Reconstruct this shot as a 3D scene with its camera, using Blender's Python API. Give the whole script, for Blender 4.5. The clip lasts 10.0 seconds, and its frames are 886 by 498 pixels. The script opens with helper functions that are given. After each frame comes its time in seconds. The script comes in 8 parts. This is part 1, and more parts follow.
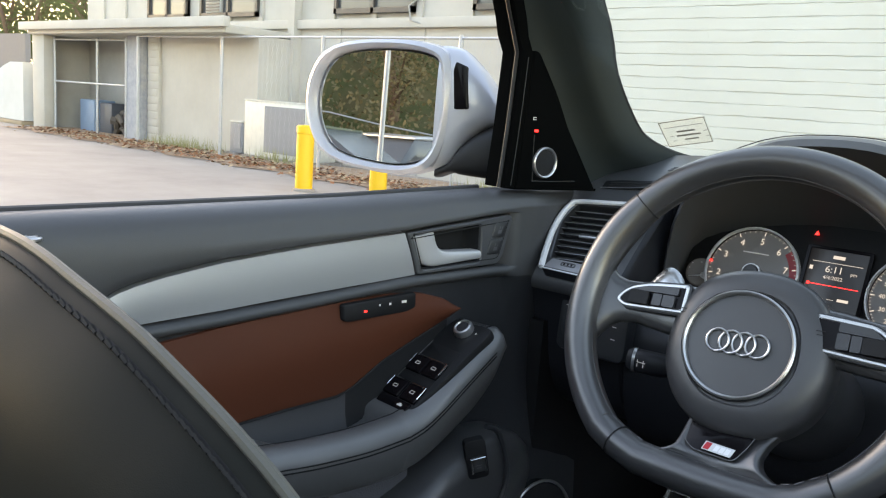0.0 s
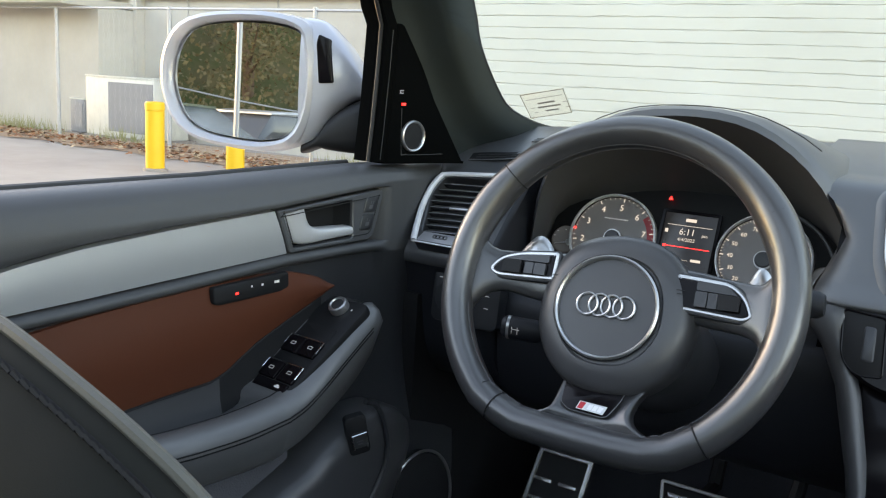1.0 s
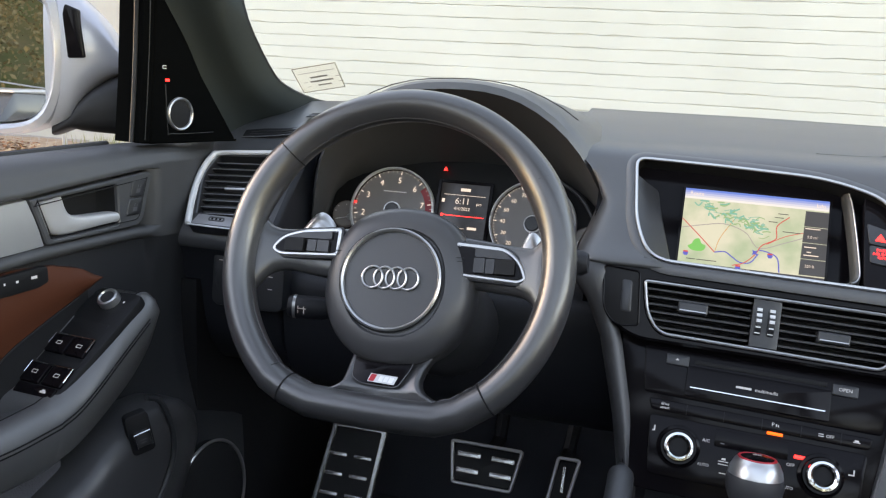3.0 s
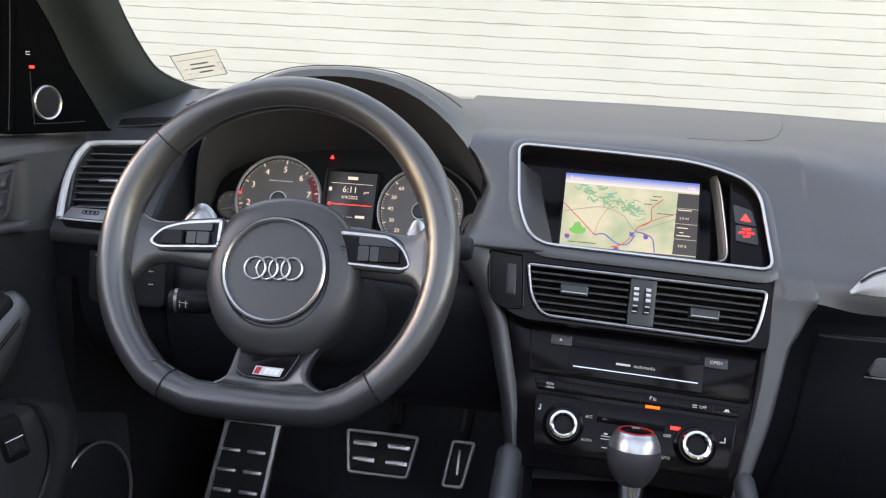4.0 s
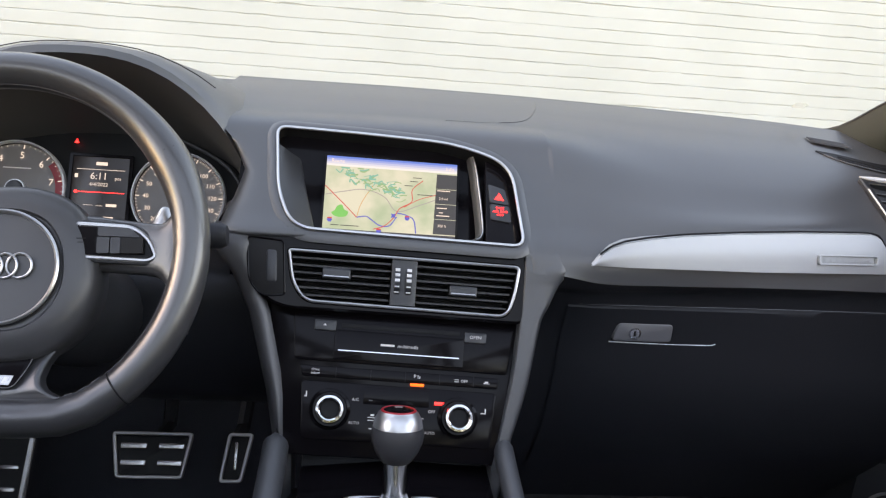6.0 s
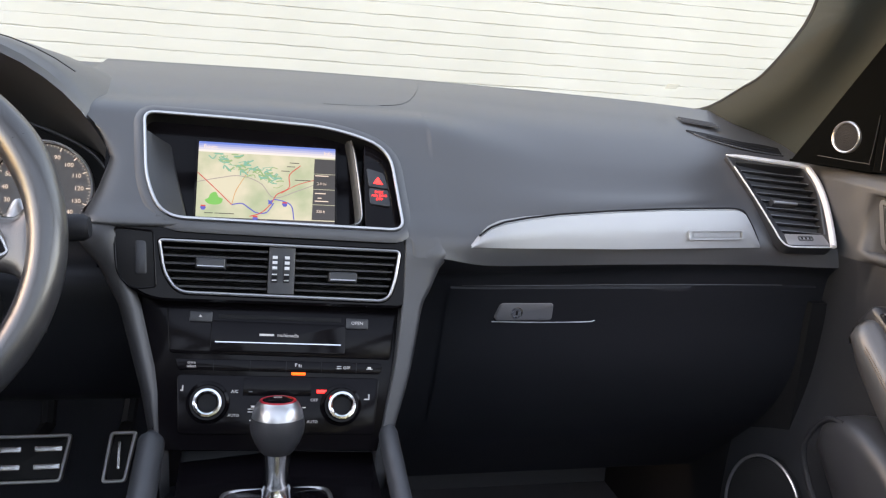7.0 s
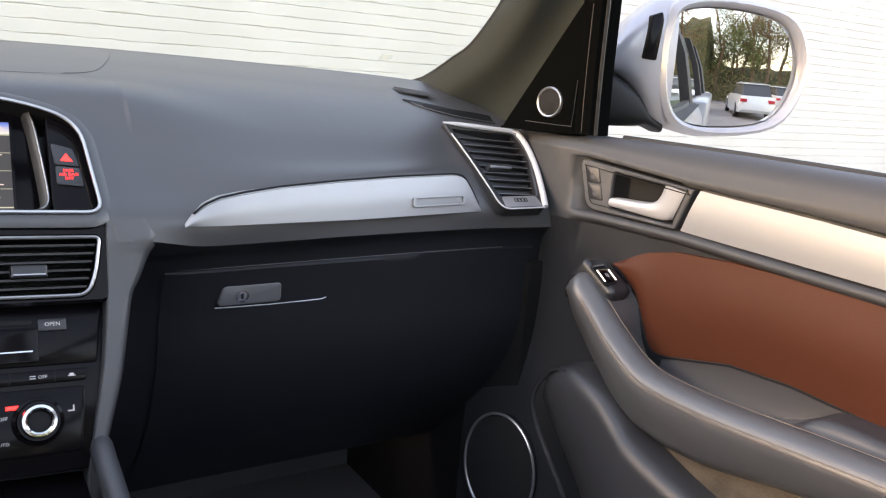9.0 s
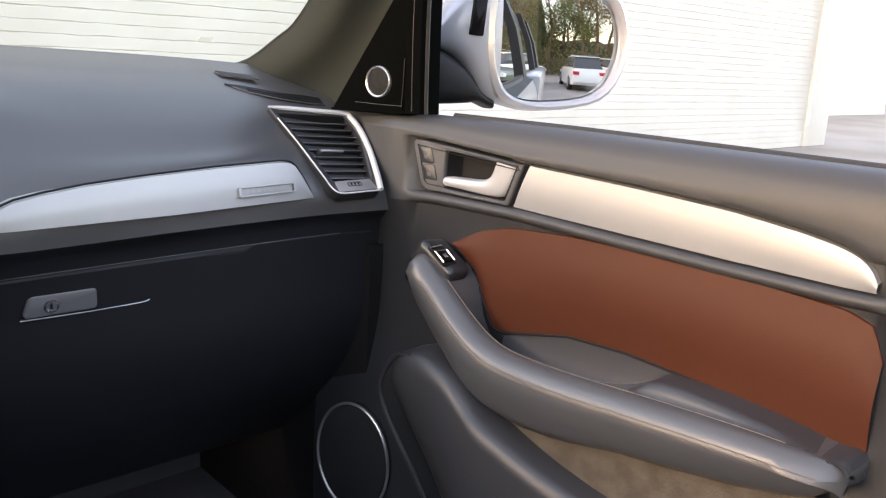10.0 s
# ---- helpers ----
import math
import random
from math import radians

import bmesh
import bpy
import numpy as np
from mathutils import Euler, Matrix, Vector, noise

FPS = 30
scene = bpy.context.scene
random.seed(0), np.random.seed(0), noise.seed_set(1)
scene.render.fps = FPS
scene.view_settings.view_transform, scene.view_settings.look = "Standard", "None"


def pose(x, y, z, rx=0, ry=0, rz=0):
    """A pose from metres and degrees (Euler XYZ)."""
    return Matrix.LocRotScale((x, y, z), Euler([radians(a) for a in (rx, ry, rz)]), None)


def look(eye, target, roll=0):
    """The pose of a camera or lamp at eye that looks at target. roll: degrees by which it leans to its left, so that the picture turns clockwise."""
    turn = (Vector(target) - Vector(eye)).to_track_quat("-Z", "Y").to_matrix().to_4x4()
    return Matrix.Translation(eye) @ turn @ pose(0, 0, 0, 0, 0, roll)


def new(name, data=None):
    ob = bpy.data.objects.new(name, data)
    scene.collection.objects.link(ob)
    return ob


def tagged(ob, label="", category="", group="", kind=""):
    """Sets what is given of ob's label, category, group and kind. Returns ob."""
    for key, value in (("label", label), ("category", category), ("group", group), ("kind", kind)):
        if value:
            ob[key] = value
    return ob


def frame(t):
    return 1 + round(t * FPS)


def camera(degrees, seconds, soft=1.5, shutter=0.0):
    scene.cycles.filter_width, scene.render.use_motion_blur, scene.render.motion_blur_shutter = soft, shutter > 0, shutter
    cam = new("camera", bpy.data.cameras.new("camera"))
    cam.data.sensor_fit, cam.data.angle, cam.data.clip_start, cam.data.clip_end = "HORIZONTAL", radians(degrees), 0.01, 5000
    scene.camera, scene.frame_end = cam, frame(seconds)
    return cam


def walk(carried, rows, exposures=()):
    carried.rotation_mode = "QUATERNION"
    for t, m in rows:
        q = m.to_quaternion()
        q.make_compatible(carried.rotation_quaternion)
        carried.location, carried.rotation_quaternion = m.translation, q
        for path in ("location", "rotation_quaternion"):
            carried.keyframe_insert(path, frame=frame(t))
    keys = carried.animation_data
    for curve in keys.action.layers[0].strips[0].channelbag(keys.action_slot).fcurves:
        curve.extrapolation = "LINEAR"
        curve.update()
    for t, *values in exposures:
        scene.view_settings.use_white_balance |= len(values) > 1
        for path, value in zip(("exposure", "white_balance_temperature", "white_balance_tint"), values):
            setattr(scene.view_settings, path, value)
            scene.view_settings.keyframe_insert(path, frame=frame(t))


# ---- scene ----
# A parked car's cabin: x to the passenger's side, y ahead, z up; the ground is z = 0.
cam = camera(56.9, 10.0, soft=1.2)
PATH = [
    (0, (-0.098, -0.132, 1.327), (-1.379, 1.365, 0.985), 4.1),
    (0.5, (-0.105, -0.134, 1.327), (-1.25, 1.466, 0.966), 3.9),
    (1, (-0.109, -0.136, 1.326), (-1.113, 1.551, 0.945), 3.6),
    (1.5, (-0.116, -0.137, 1.325), (-0.974, 1.625, 0.928), 3.5),
    (2, (-0.116, -0.137, 1.326), (-0.85, 1.68, 0.922), 3.5),
    (3.5, (-0.105, -0.132, 1.327), (-0.5, 1.784, 0.91), 3.2),
    (4, (-0.097, -0.131, 1.327), (-0.367, 1.804, 0.902), 3.3),
    (4.5, (-0.095, -0.127, 1.328), (-0.248, 1.82, 0.894), 3.2),
    (5, (-0.087, -0.125, 1.328), (-0.123, 1.826, 0.888), 3.5),
    (5.5, (-0.075, -0.121, 1.328), (0.028, 1.829, 0.897), 4.1),
    (7, (-0.032, -0.118, 1.331), (0.424, 1.775, 0.873), 4.3),
    (7.5, (-0.029, -0.108, 1.327), (0.577, 1.744, 0.879), 4.4),
    (8, (-0.03, -0.088, 1.318), (0.742, 1.705, 0.885), 4.8),
    (8.5, (-0.036, -0.075, 1.312), (0.892, 1.645, 0.885), 5.2),
    (9, (-0.014, -0.076, 1.302), (1.053, 1.56, 0.871), 4.5),
    (9.5, (0.007, -0.076, 1.298), (1.221, 1.457, 0.877), 3.8),
    (10, (0.03, -0.074, 1.305), (1.356, 1.352, 0.847), 3.0),
]
walk(cam, [(t, look(eye, target, roll)) for t, eye, target, roll in PATH],
     exposures=[(0, 1.08, 9100, 19), (2.0, 1.14, 9100, 18), (3.5, 1.21, 9700, 27), (7, 1.21, 9550, 28), (10, 1.18, 9400, 28)])

# ---- light: bright hazy evening sky, low warm sun behind the trees
world = bpy.data.worlds.new("sky")
scene.world = world
world.use_nodes = True
wn = world.node_tree.nodes
sky = wn.new("ShaderNodeTexSky")
sky.sky_type, sky.sun_disc = "NISHITA", False
sky.sun_elevation, sky.sun_rotation = radians(16), radians(277)
sky.air_density, sky.dust_density = 1.0, 0.4
world.node_tree.links.new(sky.outputs[0], wn["Background"].inputs[0])
wn["Background"].inputs[1].default_value = 0.56
sun = new("sun", bpy.data.lights.new("sun", "SUN"))
sun.data.energy, sun.data.angle, sun.data.color = 0.25, radians(12), (1.0, 0.92, 0.77)
sun.matrix_world = look((-9.4, 1.15, 2.75), (0, 0, 0))


# ---- materials
def material(name, color, rough=0.5, metal=0.0, grain=None, bump=0.0, bump_scale=300, var=0.12, var_scale=6, coat=0.0,
             emit=None, emit_strength=0.0, spec=0.5, rough_var=0.1):
    m = bpy.data.materials.new(name)
    m.use_nodes = True
    nt = m.node_tree
    n, l = nt.nodes, nt.links
    b = n["Principled BSDF"]
    b.inputs["Base Color"].default_value = (*color, 1)
    b.inputs["Roughness"].default_value = rough
    b.inputs["Metallic"].default_value = metal
    b.inputs["Specular IOR Level"].default_value = spec
    b.inputs["Coat Weight"].default_value = coat
    tc = n.new("ShaderNodeTexCoord")
    if var:
        t = n.new("ShaderNodeTexNoise")
        t.inputs["Scale"].default_value, t.inputs["Detail"].default_value = var_scale, 6
        l.new(tc.outputs["Object"], t.inputs["Vector"])
        r = n.new("ShaderNodeMapRange")
        r.inputs["To Min"].default_value, r.inputs["To Max"].default_value = 1 - var, 1 + var
        l.new(t.outputs["Fac"], r.inputs["Value"])
        x = n.new("ShaderNodeVectorMath")
        x.operation = "SCALE"
        x.inputs[0].default_value = color
        l.new(r.outputs[0], x.inputs["Scale"])
        l.new(x.outputs[0], b.inputs["Base Color"])
        q = n.new("ShaderNodeMapRange")
        q.inputs["To Min"].default_value, q.inputs["To Max"].default_value = max(0.02, rough * (1 - rough_var)), min(1, rough * (1 + rough_var))
        l.new(t.outputs["Fac"], q.inputs["Value"])
        l.new(q.outputs[0], b.inputs["Roughness"])
    if bump:
        t2 = n.new("ShaderNodeTexVoronoi" if grain == "leather" else "ShaderNodeTexNoise")
        t2.inputs["Scale"].default_value = bump_scale
        if grain == "brushed":
            mp = n.new("ShaderNodeMapping")
            mp.inputs["Scale"].default_value = (1, 1, 30)
            l.new(tc.outputs["Object"], mp.inputs["Vector"])
            l.new(mp.outputs[0], t2.inputs["Vector"])
        else:
            l.new(tc.outputs["Object"], t2.inputs["Vector"])
        bp = n.new("ShaderNodeBump")
        bp.inputs["Strength"].default_value, bp.inputs["Distance"].default_value = bump, 0.001
        l.new(t2.outputs[0], bp.inputs["Height"])
        l.new(bp.outputs[0], b.inputs["Normal"])
    if emit:
        b.inputs["Emission Color"].default_value = (*emit, 1)
        b.inputs["Emission Strength"].default_value = emit_strength
    return m


DASH = material("soft_touch_charcoal", (0.057, 0.059, 0.063), 0.40, spec=1.0, bump=0.10, grain="leather", bump_scale=1500, var=0.1)
DOOR_PAD = material("charcoal_door_pad", (0.056, 0.057, 0.060), 0.48, spec=0.5, bump=0.12, grain="leather", bump_scale=1500, var=0.1)
PLASTIC = material("black_plastic", (0.026, 0.027, 0.030), 0.34, spec=0.6, bump=0.15, bump_scale=1200)
HUB = material("satin_charcoal_plastic", (0.047, 0.047, 0.050), 0.36, spec=0.6, bump=0.12, bump_scale=1200)
GRAINED = material("grained_black_plastic", (0.017, 0.018, 0.022), 0.48, spec=0.32, bump=0.25, bump_scale=1100)
DARK = material("matt_black_plastic", (0.013, 0.013, 0.014), 0.55, spec=0.2)
LEATHER = material("black_leather", (0.094, 0.094, 0.095), 0.33, spec=1.0, bump=0.12, grain="leather", bump_scale=1800, var=0.15)
WHEEL_LEATHER = material("worn_smooth_black_leather", (0.036, 0.036, 0.038), 0.30, spec=1.0, coat=0.25, bump=0.1, grain="leather", bump_scale=1100, var=0.2, var_scale=14)
BROWN = material("cognac_brown_leather", (0.098, 0.028, 0.0145), 0.45, spec=0.22, bump=0.16, grain="leather", bump_scale=1500, var=0.08)
ALU = material("matt_brushed_aluminium", (0.42, 0.43, 0.44), 0.45, 0.55, grain="brushed", bump=0.08, bump_scale=200, var=0.04)
SATIN = material("satin_silver_plastic", (0.55, 0.55, 0.55), 0.3, 0.9, var=0.05)
DULL_CHROME = material("dull_chrome", (0.26, 0.26, 0.27), 0.3, 0.6, var=0.05)
CHROME = material("polished_chrome", (0.78, 0.79, 0.8), 0.12, 1.0, var=0.03)
PIANO = material("gloss_black_lacquer", (0.006, 0.005, 0.006), 0.13, spec=0.14, var=0.2, var_scale=20)
PAINT = material("silver_metallic_paint", (0.50, 0.51, 0.545), 0.36, 0.25, coat=0.6, bump=0.03, bump_scale=2500, var=0.04)
RUBBER = material("black_rubber", (0.014, 0.014, 0.015), 0.55)
CARPET = material("dark_carpet", (0.10, 0.10, 0.11), 0.95, bump=0.8, bump_scale=500, spec=0.1)
SILVER = material("silver_lacquer", (0.66, 0.66, 0.67), 0.28, 0.1, var=0.04)
SEAT_LEATHER = material("dark_seat_leather", (0.0105, 0.0112, 0.0096), 0.55, bump=0.06, grain="leather", bump_scale=2200, var=0.25, var_scale=30, spec=0.1)
PILLAR = material("grained_pillar_plastic", (0.027, 0.034, 0.032), 0.6, bump=0.15, bump_scale=1500, var=0.1, spec=0.3)
SAIL = material("black_sail_plastic", (0.0035, 0.0038, 0.0038), 0.75, bump=0.1, bump_scale=1500, spec=0.0)
STITCH = material("grey_thread", (0.10, 0.10, 0.105), 0.7)
TAN_STITCH = material("tan_thread", (0.20, 0.15, 0.11), 0.7)
FABRIC = material("grey_headliner_cloth", (0.46, 0.46, 0.44), 0.9, bump=0.3, bump_scale=900)
BLACK_FABRIC = material("black_speaker_mesh", (0.016, 0.016, 0.017), 0.75, bump=0.35, grain="leather", bump_scale=700, spec=0.2)
MIRROR = material("mirror_glass", (0.66, 0.68, 0.68), 0.01, 1.0, var=0)
WHITE_PRINT = material("pale_print", (0.6, 0.6, 0.6), 0.6, var=0, emit=(0.8, 0.82, 0.85), emit_strength=0.06)
RED_LIGHT = material("red_lamp", (0.6, 0.02, 0.02), 0.4, var=0, emit=(1, 0.03, 0.03), emit_strength=2.2)
ORANGE_LIGHT = material("orange_lamp", (0.6, 0.12, 0.02), 0.4, var=0, emit=(1, 0.11, 0.008), emit_strength=1.1)
RED_PAINT = material("red_enamel", (0.5, 0.02, 0.03), 0.3, var=0)
WHITE_ENAMEL = material("pale_enamel", (0.75, 0.75, 0.76), 0.3, var=0)


def pane_material(name, tint, gloss=0.9):
    """A thin sheet of glass: clear, with Fresnel gloss."""
    m = bpy.data.materials.new(name)
    m.use_nodes = True
    n, l = m.node_tree.nodes, m.node_tree.links
    n.remove(n["Principled BSDF"])
    tr, gl, mx, fr = n.new("ShaderNodeBsdfTransparent"), n.new("ShaderNodeBsdfGlossy"), n.new("ShaderNodeMixShader"), n.new("ShaderNodeFresnel")
    tr.inputs[0].default_value = (*tint, 1)
    gl.inputs["Color"].default_value = (gloss, gloss, gloss, 1)
    gl.inputs["Roughness"].default_value = 0.02
    fr.inputs["IOR"].default_value = 1.3
    l.new(fr.outputs[0], mx.inputs[0])
    l.new(tr.outputs[0], mx.inputs[1])
    l.new(gl.outputs[0], mx.inputs[2])
    l.new(mx.outputs[0], n["Material Output"].inputs[0])
    return m


ADDED_ROOF_GLASS = pane_material("added_roof_glass", (0.95, 0.97, 0.96))
GLASS = pane_material("windscreen_glass", (0.90, 0.94, 0.90))


# ---- mesh builders. A surface S maps (a, b, h) to a place: h is the height above it.
def plane(o, u, v):
    o, u, v = Vector(o), Vector(u).normalized(), Vector(v).normalized()
    n = u.cross(v)
    return lambda a, b, h=0.0: o + u * a + v * b + n * h


def mesh_from(verts, faces):
    bm = bmesh.new()
    vs = [bm.verts.new(p) for p in verts]
    for f in faces:
        if len(set(f)) > 2:
            try:
                bm.faces.new([vs[i] for i in f])
            except ValueError:
                pass
    return bm


def join(*bms):
    out = bmesh.new()
    for b in bms:
        me = bpy.data.meshes.new("tmp")
        b.to_mesh(me)
        out.from_mesh(me)
        bpy.data.meshes.remove(me)
    return out


def finish(name, bm, mat, smooth=35):
    bmesh.ops.recalc_face_normals(bm, faces=bm.faces)
    me = bpy.data.meshes.new(name)
    bm.to_mesh(me)
    bm.free()
    if smooth:
        me.polygons.foreach_set("use_smooth", [True] * len(me.polygons))
        me.set_sharp_from_angle(angle=radians(smooth))
    me.materials.append(mat)
    return me


def part(name, bm, mat, parent, label="", smooth=35):
    ob = new(name, finish(name, bm, mat, smooth))
    if parent is not None:
        ob.parent = parent
        ob.matrix_parent_inverse = parent.matrix_world.inverted()
    if label:
        ob["label"] = label
    return ob


def thing(name, at, label, category, group="", kind=""):
    ob = new(name)
    ob.empty_display_size = 0.05
    ob.matrix_world = Matrix.Translation(at)
    return tagged(ob, label, category, group, kind)


def solid(name, bm, mat, label, category, group="", kind="", smooth=35):
    return tagged(part(name, bm, mat, None, "", smooth), label, category, group, kind)


def spline(pts, n, closed=False):
    """n places along a smooth curve through pts."""
    pts = [np.array(p, float) for p in pts]
    k = len(pts)
    out = []
    spans = k if closed else k - 1
    for i in range(n):
        f = i / (n if closed else n - 1) * spans
        j = min(int(f), spans - 1)
        t = f - j
        if closed:
            p0, p1, p2, p3 = (pts[(j + d) % k] for d in (-1, 0, 1, 2))
        else:
            p1, p2 = pts[j], pts[j + 1]
            p0 = pts[j - 1] if j else 2 * p1 - p2
            p3 = pts[j + 2] if j + 2 < k else 2 * p2 - p1
        out.append(0.5 * (2 * p1 + (p2 - p0) * t + (2 * p0 - 5 * p1 + 4 * p2 - p3) * t * t + (3 * p1 - p0 - 3 * p2 + p3) * t ** 3))
    return [tuple(float(c) for c in p) for p in out]


def rounded(pts, r, n=5):
    """A polygon with its corners rounded; r is one radius or one for each corner."""
    out = []
    k = len(pts)
    for i in range(k):
        rr = r[i] if isinstance(r, (list, tuple)) else r
        p, a, b = Vector(pts[i]), Vector(pts[i - 1]), Vector(pts[(i + 1) % k])
        da, db = (a - p), (b - p)
        rr = min(rr, da.length * 0.48, db.length * 0.48)
        s, e = p + da.normalized() * rr, p + db.normalized() * rr
        for j in range(n + 1):
            t = j / n
            out.append(tuple(s * (1 - t) ** 2 + p * 2 * t * (1 - t) + e * t * t))
    return out


def ellipse(cx, cy, rx, ry, n=32, a0=0.0):
    return [(cx + rx * math.cos(a0 + 2 * math.pi * i / n), cy + ry * math.sin(a0 + 2 * math.pi * i / n)) for i in range(n)]


def rect(x0, y0, x1, y1):
    return [(x0, y0), (x1, y0), (x1, y1), (x0, y1)]


def inset(loop, d):
    k = len(loop)
    area = sum(loop[i - 1][0] * loop[i][1] - loop[i][0] * loop[i - 1][1] for i in range(k))
    s = 1 if area > 0 else -1
    out = []
    for i in range(k):
        a, p, b = Vector(loop[i - 1]), Vector(loop[i]), Vector(loop[(i + 1) % k])
        t = (b - a)
        if t.length < 1e-9:
            out.append(loop[i])
            continue
        t.normalize()
        out.append((p.x - s * t.y * d, p.y + s * t.x * d))
    return out


def stack(loops, cap=True, cap_first=False):
    """Quads between equal loops of places; the last (and first) may be closed."""
    verts = [p for lp in loops for p in lp]
    k = len(loops[0])
    faces = [(j * k + i, j * k + (i + 1) % k, (j + 1) * k + (i + 1) % k, (j + 1) * k + i) for j in range(len(loops) - 1) for i in range(k)]
    if cap:
        faces.append(tuple(range((len(loops) - 1) * k, len(loops) * k)))
    if cap_first:
        faces.append(tuple(range(k))[::-1])
    bm = mesh_from(verts, faces)
    big = [f for f in bm.faces if len(f.verts) > 4]
    if big:
        bmesh.ops.triangulate(bm, faces=big, ngon_method="EAR_CLIP")
    return bm


def plate(S, loop, front, back=0.0, bev=0.001):
    """A slab with a bevelled front edge on the surface S."""
    a = inset(loop, bev)
    return stack([[S(*p, -back) for p in loop], [S(*p, front - bev) for p in loop],
                  [S(*q, front - bev * 0.3) for q in inset(loop, bev * 0.35)], [S(*q, front) for q in a]], True, True)


def ring(S, outer, inner, front, back, depth, bev=0.0015):
    """A slab with an opening; the two loops have as many points. The opening's walls go depth deep."""
    return stack([[S(*p, -back) for p in outer], [S(*p, front - bev) for p in outer], [S(*p, front) for p in inset(outer, bev)],
                  [S(*p, front) for p in inset(inner, -bev)], [S(*p, front - bev) for p in inner], [S(*p, -depth) for p in inner]], False)


def dish(S, loop, depth, lip=0.0, shrink=0.85):
    """A hollow with a floor."""
    cx, cy = (sum(p[i] for p in loop) / len(loop) for i in (0, 1))
    small = [(cx + (p[0] - cx) * shrink, cy + (p[1] - cy) * shrink) for p in loop]
    return stack([[S(*p, lip) for p in loop], [S(*p, -depth * 0.8) for p in inset(loop, 0.002)], [S(*p, -depth) for p in small]])


def grid(rows, closed=False):
    k = len(rows[0])
    verts = [p for r in rows for p in r]
    e = k if closed else k - 1
    return mesh_from(verts, [(j * k + i, j * k + (i + 1) % k, (j + 1) * k + (i + 1) % k, (j + 1) * k + i) for j in range(len(rows) - 1) for i in range(e)])


def loft(rows, closed=True, caps=True):
    bm = grid(rows, closed)
    if caps and closed:
        k = len(rows[0])
        bm.verts.ensure_lookup_table()
        for f in (list(range(k)), list(range((len(rows) - 1) * k, len(rows) * k))):
            try:
                bm.faces.new([bm.verts[i] for i in f])
            except ValueError:
                pass
        big = [f for f in bm.faces if len(f.verts) > 4]
        bmesh.ops.triangulate(bm, faces=big, ngon_method="EAR_CLIP")
    return bm


def tube(pts, r, closed=False, seg=8, flat=1.0):
    """A round rod along places; r may be one radius or one for each place."""
    pts = [Vector(p) for p in pts]
    k = len(pts)
    rows = []
    up = None
    for i, p in enumerate(pts):
        a = pts[i - 1] if (i or closed) else p
        b = pts[(i + 1) % k] if (i < k - 1 or closed) else p
        t = (b - a).normalized()
        if up is None:
            up = Vector((0, 0, 1)) if abs(t.z) < 0.9 else Vector((1, 0, 0))
        side = t.cross(up).normalized()
        up = side.cross(t).normalized()
        rr = r[i] if isinstance(r, (list, tuple)) else r
        rows.append([p + (side * math.cos(2 * math.pi * j / seg) + up * math.sin(2 * math.pi * j / seg) * flat) * rr for j in range(seg)])
    if closed:
        rows.append(rows[0])
        return grid(rows, True)
    return loft(rows)


def box(S, x0, y0, x1, y1, front, back=0.0, bev=0.0008, r=0.0):
    lp = rounded(rect(x0, y0, x1, y1), r, 4) if r else rect(x0, y0, x1, y1)
    return plate(S, lp, front, back, bev)


def cuboid(x0, y0, z0, x1, y1, z1, bev=0.0):
    bm = bmesh.new()
    bmesh.ops.create_cube(bm, size=1)
    for v in bm.verts:
        v.co = Vector(((x0 + x1) / 2 + v.co.x * (x1 - x0), (y0 + y1) / 2 + v.co.y * (y1 - y0), (z0 + z1) / 2 + v.co.z * (z1 - z0)))
    if bev:
        bmesh.ops.bevel(bm, geom=bm.edges[:], offset=bev, segments=2, affect="EDGES", profile=0.5)
    return bm


def revolve(S, cx, cy, prof, n=36):
    """Turned about the normal of S at (cx, cy); prof: radius, height."""
    return stack([[S(*p, h) for p in ellipse(cx, cy, r, r, n)] for r, h in prof], True)


def letters(S, text, cx, cy, size, h=0.0004, mirrored=False, align="CENTER"):
    cu = bpy.data.curves.new("letters", "FONT")
    cu.body, cu.size, cu.align_x, cu.align_y = text, size, align, "CENTER"
    cu.resolution_u = 2
    ob = bpy.data.objects.new("letters", cu)
    scene.collection.objects.link(ob)
    bpy.context.view_layer.update()
    me = bpy.data.meshes.new_from_object(ob.evaluated_get(bpy.context.evaluated_depsgraph_get()))
    bpy.data.objects.remove(ob)
    bm = bmesh.new()
    bm.from_mesh(me)
    for v in bm.verts:
        v.co = S(cx + (-v.co.x if mirrored else v.co.x), cy + v.co.y, h)
    return bm


def bars(S, items, h=0.0004):
    """Short plain bars: (x0, y0, x1, y1)."""
    bms = []
    for x0, y0, x1, y1 in items:
        bms.append(mesh_from([S(x0, y0, h), S(x1, y0, h), S(x1, y1, h), S(x0, y1, h)], [(0, 1, 2, 3)]))
    return join(*bms)


def bar_parts(name, S, items, h, mat, parent):
    """Each bar is a part of its own."""
    for q in items:
        part(name, bars(S, [q], h), mat, parent, smooth=0)


def pieces(name, bms, mat, parent):
    for q in bms:
        part(name, q, mat, parent, smooth=0)


